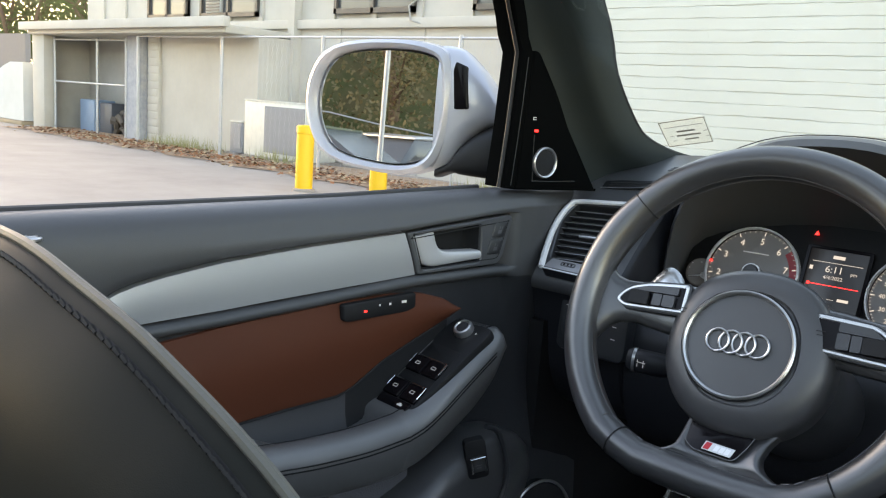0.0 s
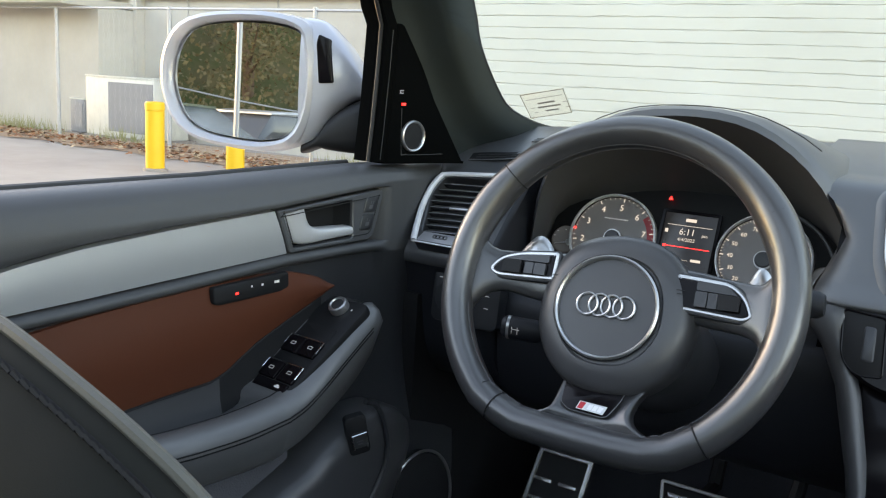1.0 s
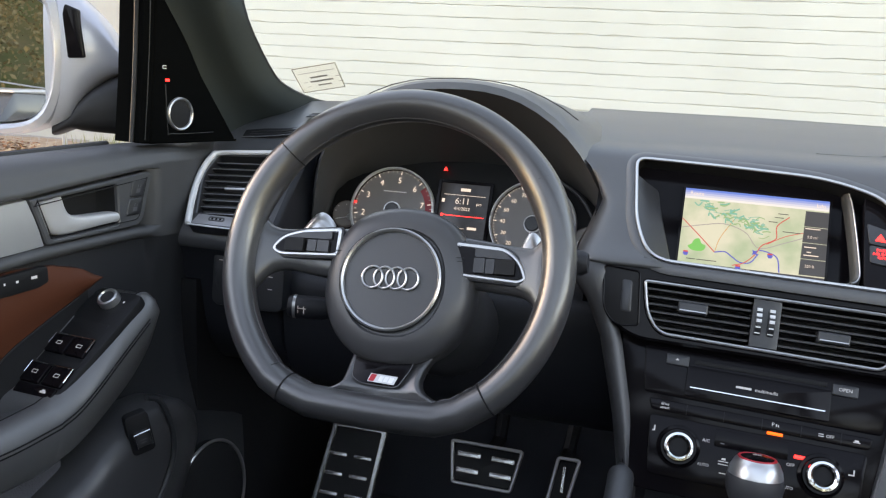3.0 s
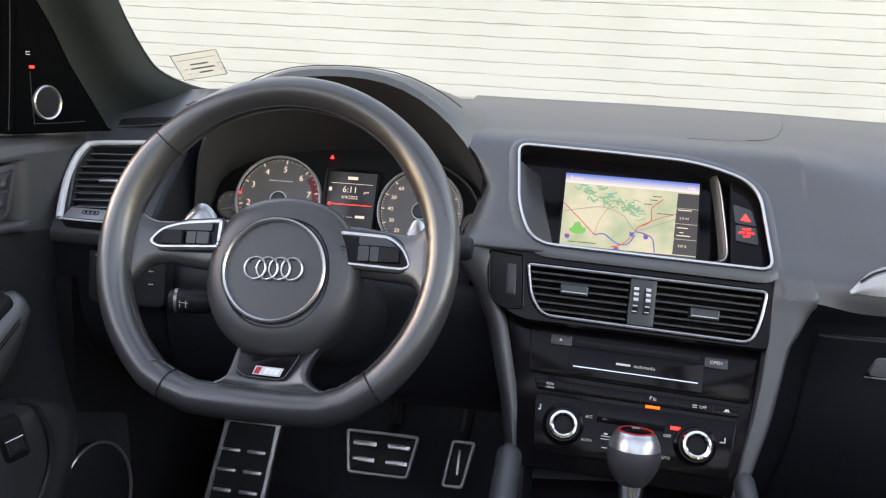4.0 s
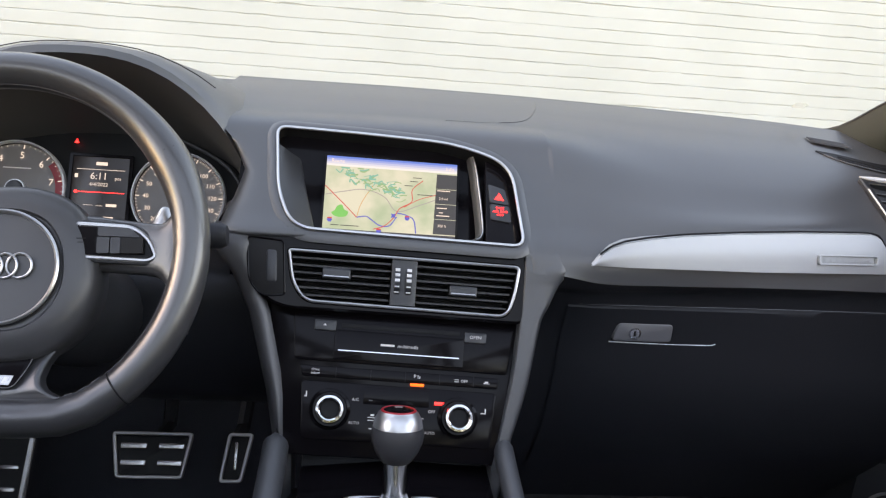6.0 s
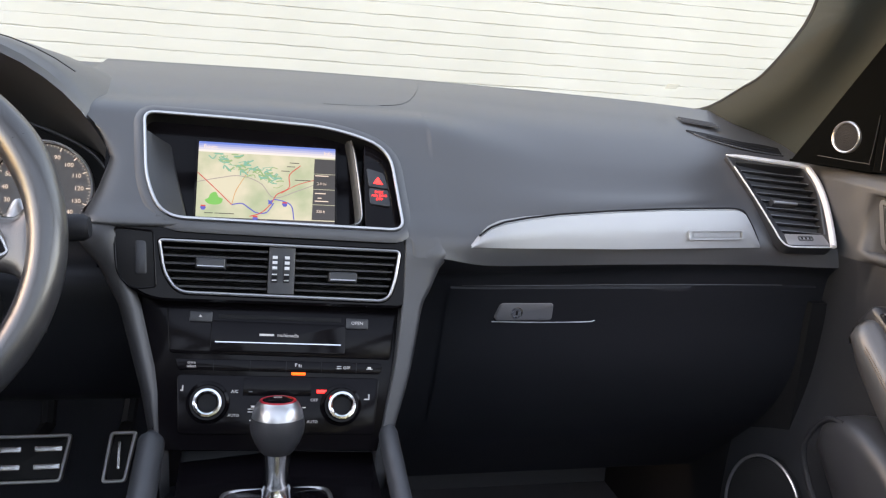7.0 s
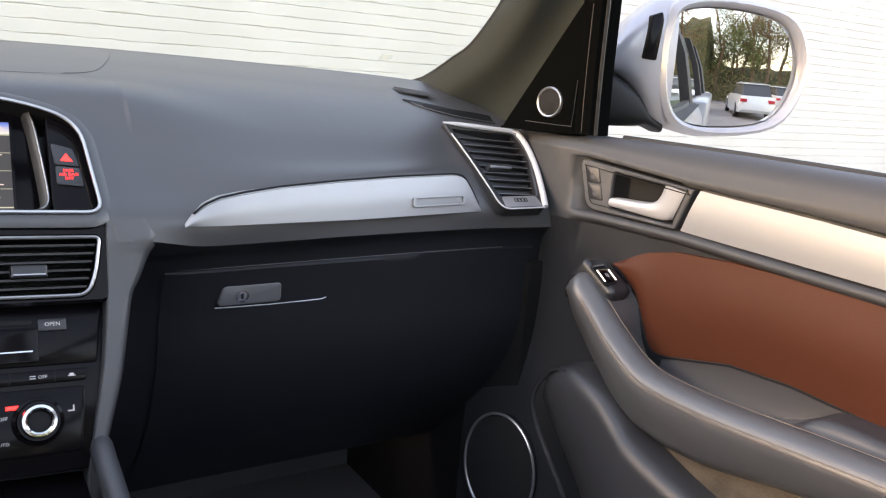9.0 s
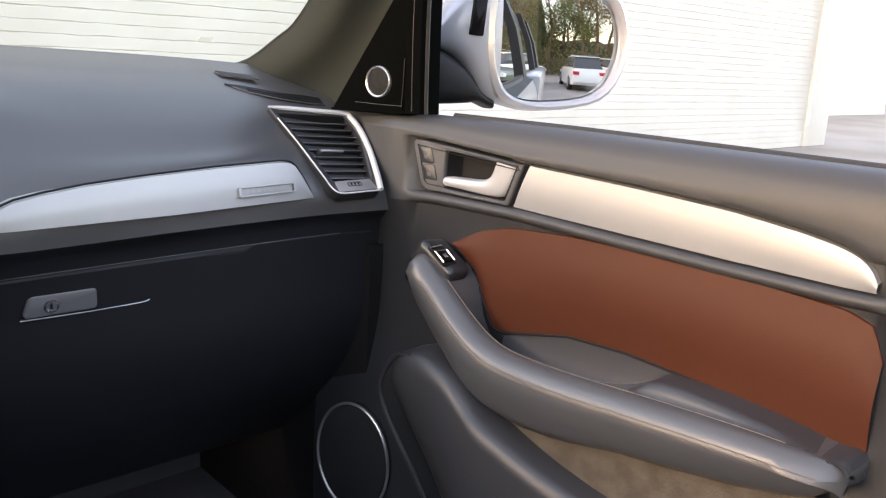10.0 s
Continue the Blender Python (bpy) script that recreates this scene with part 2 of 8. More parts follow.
# ================= OUTSIDE =================
def ground_material(name, a, b, scale, bump=0.4):
    m = material(name, a, 0.9, bump=bump, bump_scale=120, var=0)
    n, l = m.node_tree.nodes, m.node_tree.links
    tc = n["Texture Coordinate"]
    t = n.new("ShaderNodeTexNoise")
    t.inputs["Scale"].default_value, t.inputs["Detail"].default_value, t.inputs["Roughness"].default_value = scale, 10, 0.65
    l.new(tc.outputs["Object"], t.inputs["Vector"])
    mx = n.new("ShaderNodeMix")
    mx.data_type = "RGBA"
    mx.inputs[6].default_value, mx.inputs[7].default_value = (*a, 1), (*b, 1)
    rp = n.new("ShaderNodeMapRange")
    rp.inputs["From Min"].default_value, rp.inputs["From Max"].default_value = 0.35, 0.65
    l.new(t.outputs["Fac"], rp.inputs["Value"])
    l.new(rp.outputs[0], mx.inputs[0])
    l.new(mx.outputs[2], n["Principled BSDF"].inputs["Base Color"])
    return m


ASPHALT = ground_material("worn_pale_asphalt", (0.26, 0.225, 0.20), (0.345, 0.305, 0.27), 0.5)
LITTER = ground_material("leaf_litter", (0.28, 0.16, 0.095), (0.46, 0.34, 0.24), 9, 0.9)
WHITE_WALL = ground_material("white_masonry_paint", (0.56, 0.56, 0.525), (0.62, 0.62, 0.59), 0.9, 0.5)
CREAM = ground_material("cream_painted_siding", (0.46, 0.435, 0.38), (0.53, 0.505, 0.45), 0.7, 0.3)
GREY_WALL = ground_material("grey_shed_panel", (0.35, 0.34, 0.31), (0.42, 0.41, 0.38), 0.8, 0.3)
YELLOW = material("yellow_bollard_sleeve", (0.80, 0.46, 0.02), 0.45, var=0.08)
GALV = material("galvanised_steel", (0.45, 0.46, 0.47), 0.5, 0.6, var=0.15)
WINDOW_DARK = material("window_glass_dark", (0.07, 0.075, 0.08), 0.2, var=0.2, var_scale=1)
FRAME_DARK = material("bronze_window_frame", (0.08, 0.07, 0.06), 0.5)
AC_MAT = material("pale_enamel_steel", (0.62, 0.62, 0.56), 0.5)
FIN = material("grey_condenser_fins", (0.22, 0.23, 0.25), 0.6, bump=0.8, bump_scale=60)
BARK = material("pine_bark", (0.16, 0.10, 0.065), 0.9, bump=0.9, bump_scale=14, var=0.3)
LEAF = material("green_foliage", (0.11, 0.14, 0.04), 0.7, var=0.4, var_scale=2)
LEAF2 = material("dry_foliage", (0.16, 0.125, 0.055), 0.7, var=0.4, var_scale=2)

bm = grid([[Vector((x, y, 0)) for x in (-300, -60, -20, 0, 20, 60, 300)] for y in (-300, -60, -20, 0, 20, 60, 300)])
solid("ground", bm, ASPHALT, "pale worn asphalt of a car park with stains", "ground", kind="structure", smooth=0)

# the long white wall ahead: painted courses with thin joints
WALL_Y, X0, X1 = 6.8, -4.7, 16.4
wall = solid("wall_front", cuboid(X0, WALL_Y + 0.006, 0, X1, WALL_Y + 0.45, 5.2), WHITE_WALL, "long white-painted brick wall of a commercial building", "wall", kind="structure", smooth=0)
COURSE = 0.1016
rng = random.Random(3)
for k in range(48):
    z0 = k * COURSE
    n = 190
    rows = []
    for i in range(n + 1):
        x = X0 + (X1 - 0.9 - X0) * i / n
        w, g, f = rng.uniform(-0.004, 0.004), rng.choice((0.25, 0.5, 0.8, 1.0, 1.3)), rng.uniform(-0.0025, 0.001)
        prof = [(0.004, 0.001), (0.0, 0.001 + 0.0025 * g), (-0.002 + f, 0.001 + 0.007 * g), (-0.002 + f, COURSE - 0.008), (0.0, COURSE - 0.003), (0.004, COURSE - 0.001)]
        rows.append([Vector((x, WALL_Y + dy - 0.4 * abs(w), z0 + dz + w)) for dy, dz in prof])
    part("brick_course", grid(rows), WHITE_WALL, wall, smooth=0)
part("pilaster", cuboid(X1 - 0.9, WALL_Y - 0.05, 0, X1 + 0.02, WALL_Y + 0.4, 5.2, 0.01), WHITE_WALL, wall)
part("drain_pipe", tube([(X1 - 1.0, WALL_Y - 0.1, z) for z in (0.4, 5.0)], 0.04), WHITE_WALL, wall)
# a further wing beyond the wall's end
solid("wall_side_wing", cuboid(18.5, 12.0, 0, 34.0, 12.5, 5.0), WHITE_WALL, "white side wing of the building farther off", "wall", kind="structure", smooth=0)

# the building beyond the fence
bld = thing("warehouse_building", (-14, 11, 0), "cream-painted two-storey warehouse with dark-framed upper windows", "building")
part("wall", cuboid(-23.7, 11.2, 0, -4.7, 15, 7.5), CREAM, bld, smooth=0)
part("ledge", cuboid(-23.7, 11.08, 2.72, -4.7, 11.2, 2.9, 0.01), CREAM, bld)
for k in range(16):
    part("pilaster_strip", cuboid(-22.8 + k * 1.2, 11.14, 2.9, -22.65 + k * 1.2, 11.2, 7.3), CREAM, bld)
SILVER_BAND = ground_material("weathered_grey_boards", (0.30, 0.32, 0.35), (0.40, 0.41, 0.43), 6, 0.6)
for x0, x1 in ((-20.2, -18.4), (-17.8, -15.55), (-13.0, -10.8), (-9.4, -7.2)):
    w = part("window", cuboid(x0, 11.12, 3.05, x1, 11.19, 4.6), WINDOW_DARK, bld, smooth=0)
    for b in ((x0, 3.0, x1, 3.1), (x0, 4.5, x1, 4.62), (x0, 3.0, x0 + 0.08, 4.62), (x1 - 0.08, 3.0, x1, 4.62), ((x0 + x1) / 2 - 0.04, 3.0, (x0 + x1) / 2 + 0.04, 4.62)):
        part("frame_bar", cuboid(b[0], 11.06, b[1], b[2], 11.18, b[3]), FRAME_DARK, w)
part("wall_louvre", cuboid(-17.5, 11.04, 3.1, -16.9, 11.12, 3.5, 0.01), GREY_WALL, bld)
for k in range(5):
    part("louvre_blade", cuboid(-17.46, 11.02, 3.14 + k * 0.07, -16.94, 11.045, 3.17 + k * 0.07), FRAME_DARK, bld)
part("wall_rib", cuboid(-14.35, 11.0, 0, -14.15, 11.2, 7.3), CREAM, bld, smooth=0)
part("conduit", tube([(-15.15, 11.12, z) for z in (1.0, 1.8, 2.25)], 0.035), GREY_WALL, bld)
part("conduit_head", cuboid(-15.25, 11.02, 2.2, -15.05, 11.2, 2.38, 0.02), GREY_WALL, bld)
part("cable_loop", tube([(-10.7, 11.1, 3.25), (-10.9, 11.05, 3.1), (-10.85, 11.05, 2.85), (-10.6, 11.1, 2.78)], 0.02), GREY_WALL, bld)
for x in (-18.0, -15.5, -12.9, -10.6):
    part("wall_joint", cuboid(x, 11.185, 0, x + 0.025, 11.203, 2.72), GREY_WALL, bld, smooth=0)

# lean-to shed with a flat roof in the fence's corner
shed = thing("lean_to_shed", (-19, 10.5, 0), "cream lean-to shed with flat roof and mesh gate front", "shed")
part("roof", cuboid(-23.4, 9.4, 2.46, -14.25, 11.2, 2.62, 0.02), CREAM, shed)
part("fascia", cuboid(-23.6, 9.25, 2.56, -14.1, 9.4, 2.76, 0.01), CREAM, shed)
part("side_fascia", cuboid(-23.6, 9.4, 2.56, -23.4, 11.2, 2.76, 0.01), CREAM, shed)
part("corner_post", cuboid(-23.45, 9.55, 0, -22.75, 9.85, 2.5, 0.01), CREAM, shed)
part("side_wall", cuboid(-18.35, 10.2, 0, -14.25, 10.4, 2.5), CREAM, shed, smooth=0)
part("return_wall", cuboid(-14.5, 10.4, 0, -14.25, 11.2, 2.5), CREAM, shed, smooth=0)
part("quoin_post", cuboid(-18.45, 10.12, 0, -17.95, 10.25, 2.5, 0.012), CREAM, shed)
for k in range(14):
    part("quoin_block", cuboid(-18.43, 10.10, 0.05 + k * 0.175, -17.97 + 0.04 * (k % 2), 10.125, 0.20 + k * 0.175, 0.01), CREAM, shed)
part("grey_jamb", cuboid(-19.1, 9.95, 0, -18.5, 10.15, 2.46), SILVER_BAND, shed, smooth=0)
part("end_wall", cuboid(-18.7, 10.15, 0, -18.45, 11.2, 2.5), GREY_WALL, shed, smooth=0)
part("back_wall", cuboid(-23.4, 11.0, 0, -18.6, 11.18, 2.5), GREY_WALL, shed, smooth=0)
part("far_wall", cuboid(-23.4, 9.85, 0, -23.2, 11.1, 2.5), GREY_WALL, shed, smooth=0)
for x, y in ((-22.65, 9.8), (-20.6, 9.95), (-19.15, 9.95)):
    part("gate_post", tube([(x, y, 0), (x, y, 2.42)], 0.035), GALV, shed)
for z in (1.28, 2.36):
    part("gate_rail", tube([(-22.65, 9.8, z), (-20.6, 9.95, z), (-19.15, 9.95, z)], 0.025), GALV, shed)
solid("blue_crate", cuboid(-22.3, 10.3, 0, -21.5, 10.9, 0.85, 0.03), material("blue_plastic", (0.20, 0.29, 0.40), 0.5), "faded blue plastic bin inside the shed", "bin")
solid("dark_crate", cuboid(-21.4, 10.4, 0, -20.75, 10.9, 0.8, 0.03), material("slate_plastic", (0.07, 0.08, 0.10), 0.5), "dark slate plastic bin inside the shed", "bin")
r = random.Random(8)
heap = []
for k in range(40):
    a, f = r.uniform(0, 6.28), r.random() ** 0.5
    c = Vector((-20.0 + 0.5 * f * math.cos(a), 10.5 + 0.25 * f * math.sin(a), 0.15 + r.uniform(0, 0.95) * (1 - f * 0.7)))
    heap.append(tube([c, c + Vector((r.uniform(-0.3, 0.3), r.uniform(-0.1, 0.1), r.uniform(-0.25, 0.05)))], r.uniform(0.05, 0.12), seg=6))
solid("brush_heap", join(*heap), material("dusty_brush", (0.12, 0.10, 0.085), 0.9, var=0.3), "dusty heap of brush and rubbish inside the shed", "heap", kind="stuff")
solid("white_container", loft([[Vector((x, y, z)) for y, z in ((9.5, 0.12), (10.9, 0.12), (10.9, h), (9.5, h))] for x, h in ((-26.1, 1.42), (-25.6, 1.48), (-25.3, 1.6), (-24.8, 1.72), (-23.95, 1.72))]), WHITE_WALL, "white covered trailer beside the shed", "trailer")
solid("pallet", cuboid(-26.1, 9.45, 0.0, -24.0, 10.9, 0.11, 0.01), material("pale_timber", (0.35, 0.27, 0.18), 0.8, var=0.2), "pale timber pallet under the white trailer", "pallet")

# chain-link fence
fence = thing("chain_link_fence", (-12, 9.65, 0), "galvanised chain-link fence with pipe posts and top rail", "fence")
for x in (-18.05, -14.72, -11.6, -8.4, -5.6):
    part("post", tube([(x, 9.65, 0), (x, 9.65, 2.42)], 0.035), GALV, fence)
part("top_rail", tube([(-18.05, 9.65, 2.42), (-5.6, 9.65, 2.36)], 0.022), GALV, fence)
bms = []
for i in range(170):
    x = -18.0 + i * 0.0727
    for sgn in (1, -1):
        n = 2
        zig = [Vector((x + sgn * 0.035 * ((j % 2) * 2 - 1), 9.65 + 0.004 * sgn, 0.05 + j * 0.17)) for j in range(15)]
        verts, faces = [], []
        for a, b in zip(zig, zig[1:]):
            d = Vector((0.0014, 0, 0))
            q = len(verts)
            verts += [a - d, a + d, b + d, b - d]
            faces.append((q, q + 1, q + 2, q + 3))
        if i % 2 == 0:
            bms.append(mesh_from(verts, faces))
tagged(part("mesh", join(*bms), GALV, fence, smooth=0), kind="stuff")

# bollards
def bollard(x, y, h):
    t = thing("bollard", (x, y, 0), "bright yellow plastic-sleeved steel bollard on the asphalt", "bollard", "yellow bollards")
    S = plane((x, y, 0), (1, 0, 0), (0, 1, 0))
    part("sleeve", revolve(S, 0, 0, [(0.125, 0), (0.125, h - 0.12), (0.118, h - 0.115), (0.118, h - 0.11), (0.13, h - 0.108), (0.13, h - 0.02), (0.11, h), (0.03, h + 0.006)], 24), YELLOW, t)
    part("base_collar", revolve(S, 0, 0, [(0.16, 0), (0.16, 0.03), (0.13, 0.04)], 24), ASPHALT, t)
bollard(-9.25, 7.4, 0.93)
bollard(-8.35, 8.0, 0.93)
r = random.Random(21)
for x, y, n, w in ((-16.6, 9.9, 260, 1.4), (-7.6, 9.5, 120, 0.5), (-13.2, 9.9, 90, 0.7)):
    verts, faces = [], []
    for k in range(n):
        c = Vector((x + r.gauss(0, w * 0.5), y + r.gauss(0, 0.12), 0.02))
        tip = c + Vector((r.gauss(0, 0.06), r.gauss(0, 0.06), r.uniform(0.08, 0.34)))
        q = len(verts)
        verts += [c - Vector((0.012, 0, 0)), c + Vector((0.012, 0, 0)), tip]
        faces.append((q, q + 1, q + 2))
    solid("grass_tuft", mesh_from(verts, faces), material("pale_green_grass", (0.27, 0.27, 0.12), 0.8, var=0.3), "pale green weeds and grass along the fence", "grass", kind="stuff", smooth=0)

# air-conditioning units by the wall
def condenser(x0, x1, y0, y1, h, pale):
    t = thing("air_conditioner", ((x0 + x1) / 2, y0, 0), "outdoor air-conditioning unit with grey fins and pale casing", "air conditioner", "outdoor units")
    part("casing", cuboid(x0, y0, 0.06, x1, y1, h, 0.02), AC_MAT if pale else FIN, t)
    part("coil_grille", cuboid(x0 + 0.35 * (x1 - x0), y0 - 0.012, 0.16, x1 - 0.04, y0, h - 0.08), FIN, t)
    part("top_cover", cuboid(x0 - 0.01, y0 - 0.01, h, x1 + 0.01, y1 + 0.01, h + 0.03, 0.005), AC_MAT, t)
    part("plinth", cuboid(x0 - 0.1, y0 - 0.1, 0, x1 + 0.1, y1 + 0.1, 0.06), ASPHALT, t)
condenser(-14.6, -12.6, 10.15, 10.95, 1.17, True)
condenser(-15.1, -14.66, 10.15, 10.65, 0.70, False)

# leaf litter along the fence
bm = grid([[Vector((x, y + 0.12 * math.sin(x * 3.1) + 0.2 * (y - 9.3), 0.012 + 0.02 * (y > 9))) for x in np.linspace(-23, -5, 80)] for y in (8.75, 9.0, 9.6, 10.4)])
solid("leaf_litter", bm, LITTER, "drift of brown dead leaves and dirt along the fence", "leaf litter", kind="stuff", smooth=0)

rl = random.Random(31)
for name, tint, n in (("rust_leaf", (0.34, 0.14, 0.06), 1500), ("straw_leaf", (0.50, 0.36, 0.22), 1100), ("umber_leaf", (0.15, 0.085, 0.05), 700)):
    verts, faces = [], []
    for k in range(n):
        x = rl.uniform(-22.5, -5.5)
        c = Vector((x, 9.15 + 0.12 * math.sin(x * 3.1) + rl.gauss(0, 0.33), 0.045 + rl.uniform(0, 0.03)))
        a = rl.uniform(0, 6.28)
        d1 = Vector((math.cos(a), math.sin(a), rl.uniform(-0.3, 0.5))) * rl.uniform(0.03, 0.065)
        d2 = Vector((-math.sin(a), math.cos(a), rl.uniform(-0.3, 0.5))) * rl.uniform(0.02, 0.04)
        q = len(verts)
        verts += [c - d1, c + d2, c + d1, c - d2]
        faces.append((q, q + 1, q + 2, q + 3))
    solid("dead_leaves", mesh_from(verts, faces), material(name, tint, 0.8, var=0.3, var_scale=3), "scattered brown dead leaves along the fence", "leaves", kind="stuff", smooth=0)

# far house line and car behind the shed
solid("grey_fence_wall", cuboid(-70, 20, 0, -49.6, 20.3, 3.75), material("grey_brown_boards", (0.20, 0.18, 0.17), 0.8), "grey-brown board fence beyond the car park", "fence", kind="structure", smooth=0)


def parked_car(at, yaw, color, label, red=False):
    m = pose(*at, 0, 0, yaw)
    S = lambda x, y, z: m @ Vector((x, y, z))
    t = thing("parked_car", at, label, "car", "parked cars")
    col = material("car_paint", color, 0.3, 0.2, coat=0.7, var=0.03)
    def sec(x, w, z0, z1):
        return [S(x, -w, z0), S(x, -w * 1.04, (z0 + z1) / 2), S(x, -w * 0.94, z1), S(x, w * 0.94, z1), S(x, w * 1.04, (z0 + z1) / 2), S(x, w, z0)]
    part("body", loft([sec(-2.25, 0.7, 0.4, 0.75), sec(-2.15, 0.86, 0.28, 0.98), sec(-1.0, 0.9, 0.22, 1.0), sec(0.7, 0.9, 0.22, 0.98), sec(1.8, 0.86, 0.25, 0.9), sec(2.25, 0.7, 0.4, 0.7)]), col, t)
    part("cabin_glass", loft([sec(-2.0, 0.74, 0.96, 0.98), sec(-1.45, 0.72, 0.96, 1.5), sec(0.3, 0.72, 0.96, 1.5), sec(1.15, 0.74, 0.94, 0.97)]), WINDOW_DARK, t)
    part("roof", loft([sec(-1.55, 0.70, 1.47, 1.5), sec(-0.6, 0.72, 1.48, 1.56), sec(0.35, 0.7, 1.47, 1.5)]), col, t)
    for x in (-1.4, 1.4):
        for y in (-0.82, 0.82):
            w = part("wheel", tube([S(x, y - 0.1, 0.33), S(x, y + 0.1, 0.33)], 0.33, seg=20), RUBBER, t)
            part("rim", tube([S(x, y * 1.02 - 0.1, 0.33), S(x, y * 1.02 + 0.1, 0.33)], 0.2, seg=16), SATIN, w)
    for y in (-0.68, 0.68):
        part("tail_light", loft([[S(-2.2, y + dy, 0.72 + dz) for dy, dz in ((-0.17, 0), (0.17, 0), (0.17, 0.14), (-0.17, 0.14))], [S(-2.3, y + dy, 0.72 + dz) for dy, dz in ((-0.13, 0), (0.13, 0), (0.13, 0.12), (-0.13, 0.12))]]), RED_PAINT, t)
        part("headlight", loft([[S(2.12, y + dy, 0.66 + dz) for dy, dz in ((-0.17, 0), (0.17, 0), (0.17, 0.12), (-0.17, 0.12))], [S(2.26, y + dy * 0.7, 0.66 + dz) for dy, dz in ((-0.13, 0), (0.13, 0), (0.13, 0.1), (-0.13, 0.1))]]), WHITE_ENAMEL, t)
    return t

parked_car((-44.5, 17.0, 0), 95, (0.10, 0.14, 0.25), "dark blue parked car far across the lot")
parked_car((44, 15.5, 0), 10, (0.75, 0.75, 0.75), "white parked car far beyond the building")
parked_car((2.75, -14.6, 0), -96, (0.72, 0.74, 0.74), "white parked car in the row behind")
parked_car((5.6, -20.5, 0), -98, (0.62, 0.64, 0.66), "pale silver parked car in the row behind")
parked_car((-1.0, -14.5, 0), -60, (0.75, 0.75, 0.75), "white parked car at the back of the lot")
parked_car((-2.5, -10.3, 0), 20, (0.10, 0.14, 0.10), "dark green parked car in the row behind")
solid("lamp_pole", tube([(-1.47, -8.0, 0), (-1.47, -8.0, 7)], 0.032, seg=12), GALV, "white-painted steel pole at the edge of the lot", "pole")
solid("slack_cable", tube([(-6, -12.0, 1.95), (-2.6, -12.0, 1.78), (-1.8, -12.0, 1.66), (-0.9, -12.0, 1.56), (-0.5, -12.0, 1.53)], 0.012), GALV, "thin slack steel cable across the back of the lot", "cable")
for x in (-6, -0.5):
    solid("cable_post", tube([(x, -12.0, 0), (x, -12.0, 2.0)], 0.04), GALV, "steel post that holds the slack cable", "post", "cable posts")


def quads(verts, faces):
    me = bpy.data.meshes.new("leaves")
    me.from_pydata([tuple(v) for v in verts], [], faces)
    bm = bmesh.new()
    bm.from_mesh(me)
    bpy.data.meshes.remove(me)
    return bm


def tree(x, y, h, rr, seed, leaf):
    r = random.Random(seed)
    t = thing("tree", (x, y, 0), "tall tree with brown trunk and loose mixed foliage", "tree", "trees behind the lot")
    pts = [(x + r.uniform(-0.15, 0.15) * k, y + r.uniform(-0.15, 0.15) * k, h * k / 6) for k in range(7)]
    bms = [tube(pts, [0.24 * (1 - 0.75 * k / 6) for k in range(7)], seg=9)]
    ends = []
    for k in range(9):
        z = h * r.uniform(0.3, 0.95)
        a = r.uniform(0, 6.28)
        L = rr * r.uniform(0.6, 1.1)
        e = (x + L * math.cos(a), y + L * math.sin(a), z + r.uniform(0.1, 0.9))
        bms.append(tube([(x, y, z - 0.3), ((x + e[0]) / 2, (y + e[1]) / 2, z + 0.15), e], [0.07, 0.045, 0.015], seg=6))
        ends.append(e)
    part("trunk", join(*bms), BARK, t)
    verts, faces = [], []
    for k in range(5200):
        e = r.choice(ends)
        f = r.random() ** 0.5
        c = Vector((x + (e[0] - x) * f + r.gauss(0, 0.55), y + (e[1] - y) * f + r.gauss(0, 0.55), e[2] + r.gauss(0, 0.55)))
        d1 = Vector((r.gauss(0, 1), r.gauss(0, 1), r.gauss(0, 1))).normalized() * r.uniform(0.035, 0.085)
        d2 = d1.cross(Vector((r.gauss(0, 1), r.gauss(0, 1), r.gauss(0, 1)))).normalized() * 0.04
        q = len(verts)
        verts += [c - d1, c + d2, c + d1, c - d2]
        faces.append((q, q + 1, q + 2, q + 3))
    part("crown", quads(verts, faces), leaf, t, smooth=0)

rt = random.Random(11)
for k in range(16):
    tree(-21 + k * 2.7 + rt.uniform(-0.8, 0.8), -20 - rt.uniform(0, 7) - (6 if k > 7 else 0), rt.uniform(7, 11), rt.uniform(1.8, 2.7), k, LEAF2 if k % 3 == 1 else LEAF)
for k, (x, y) in enumerate(((0.8, -29), (2.6, -33), (4.3, -28), (5.9, -34), (7.8, -30), (3.4, -39), (6.6, -40))):
    tree(x, y, 8 + k % 3, 2.6, 60 + k, LEAF2 if k % 2 else LEAF)
for k in range(7):
    tree(-74 + k * 3.2, 26 + 1.5 * (k % 2), 9 + k % 3, 2.8, 40 + k, LEAF)
verts, faces = [], []
for k in range(26000):
    c = Vector((rt.uniform(-30, 30), -24 + rt.gauss(0, 1.3), 0.0))
    c.y -= 2 if c.x > -0.3 else 0
    c.z = abs(rt.gauss(0, 1.3 if c.x > -0.3 else 1.9)) + 0.05
    d1 = Vector((rt.gauss(0, 1), rt.gauss(0, 1), rt.gauss(0, 1))).normalized() * rt.uniform(0.04, 0.12)
    d2 = d1.cross(Vector((rt.gauss(0, 1), rt.gauss(0, 1), rt.gauss(0, 1)))).normalized() * 0.06
    q = len(verts)
    verts += [c - d1, c + d2, c + d1, c - d2]
    faces.append((q, q + 1, q + 2, q + 3))
solid("undergrowth", quads(verts, faces), LEAF2, "tangled brown and green undergrowth behind the lot", "bushes", kind="stuff", smooth=0)

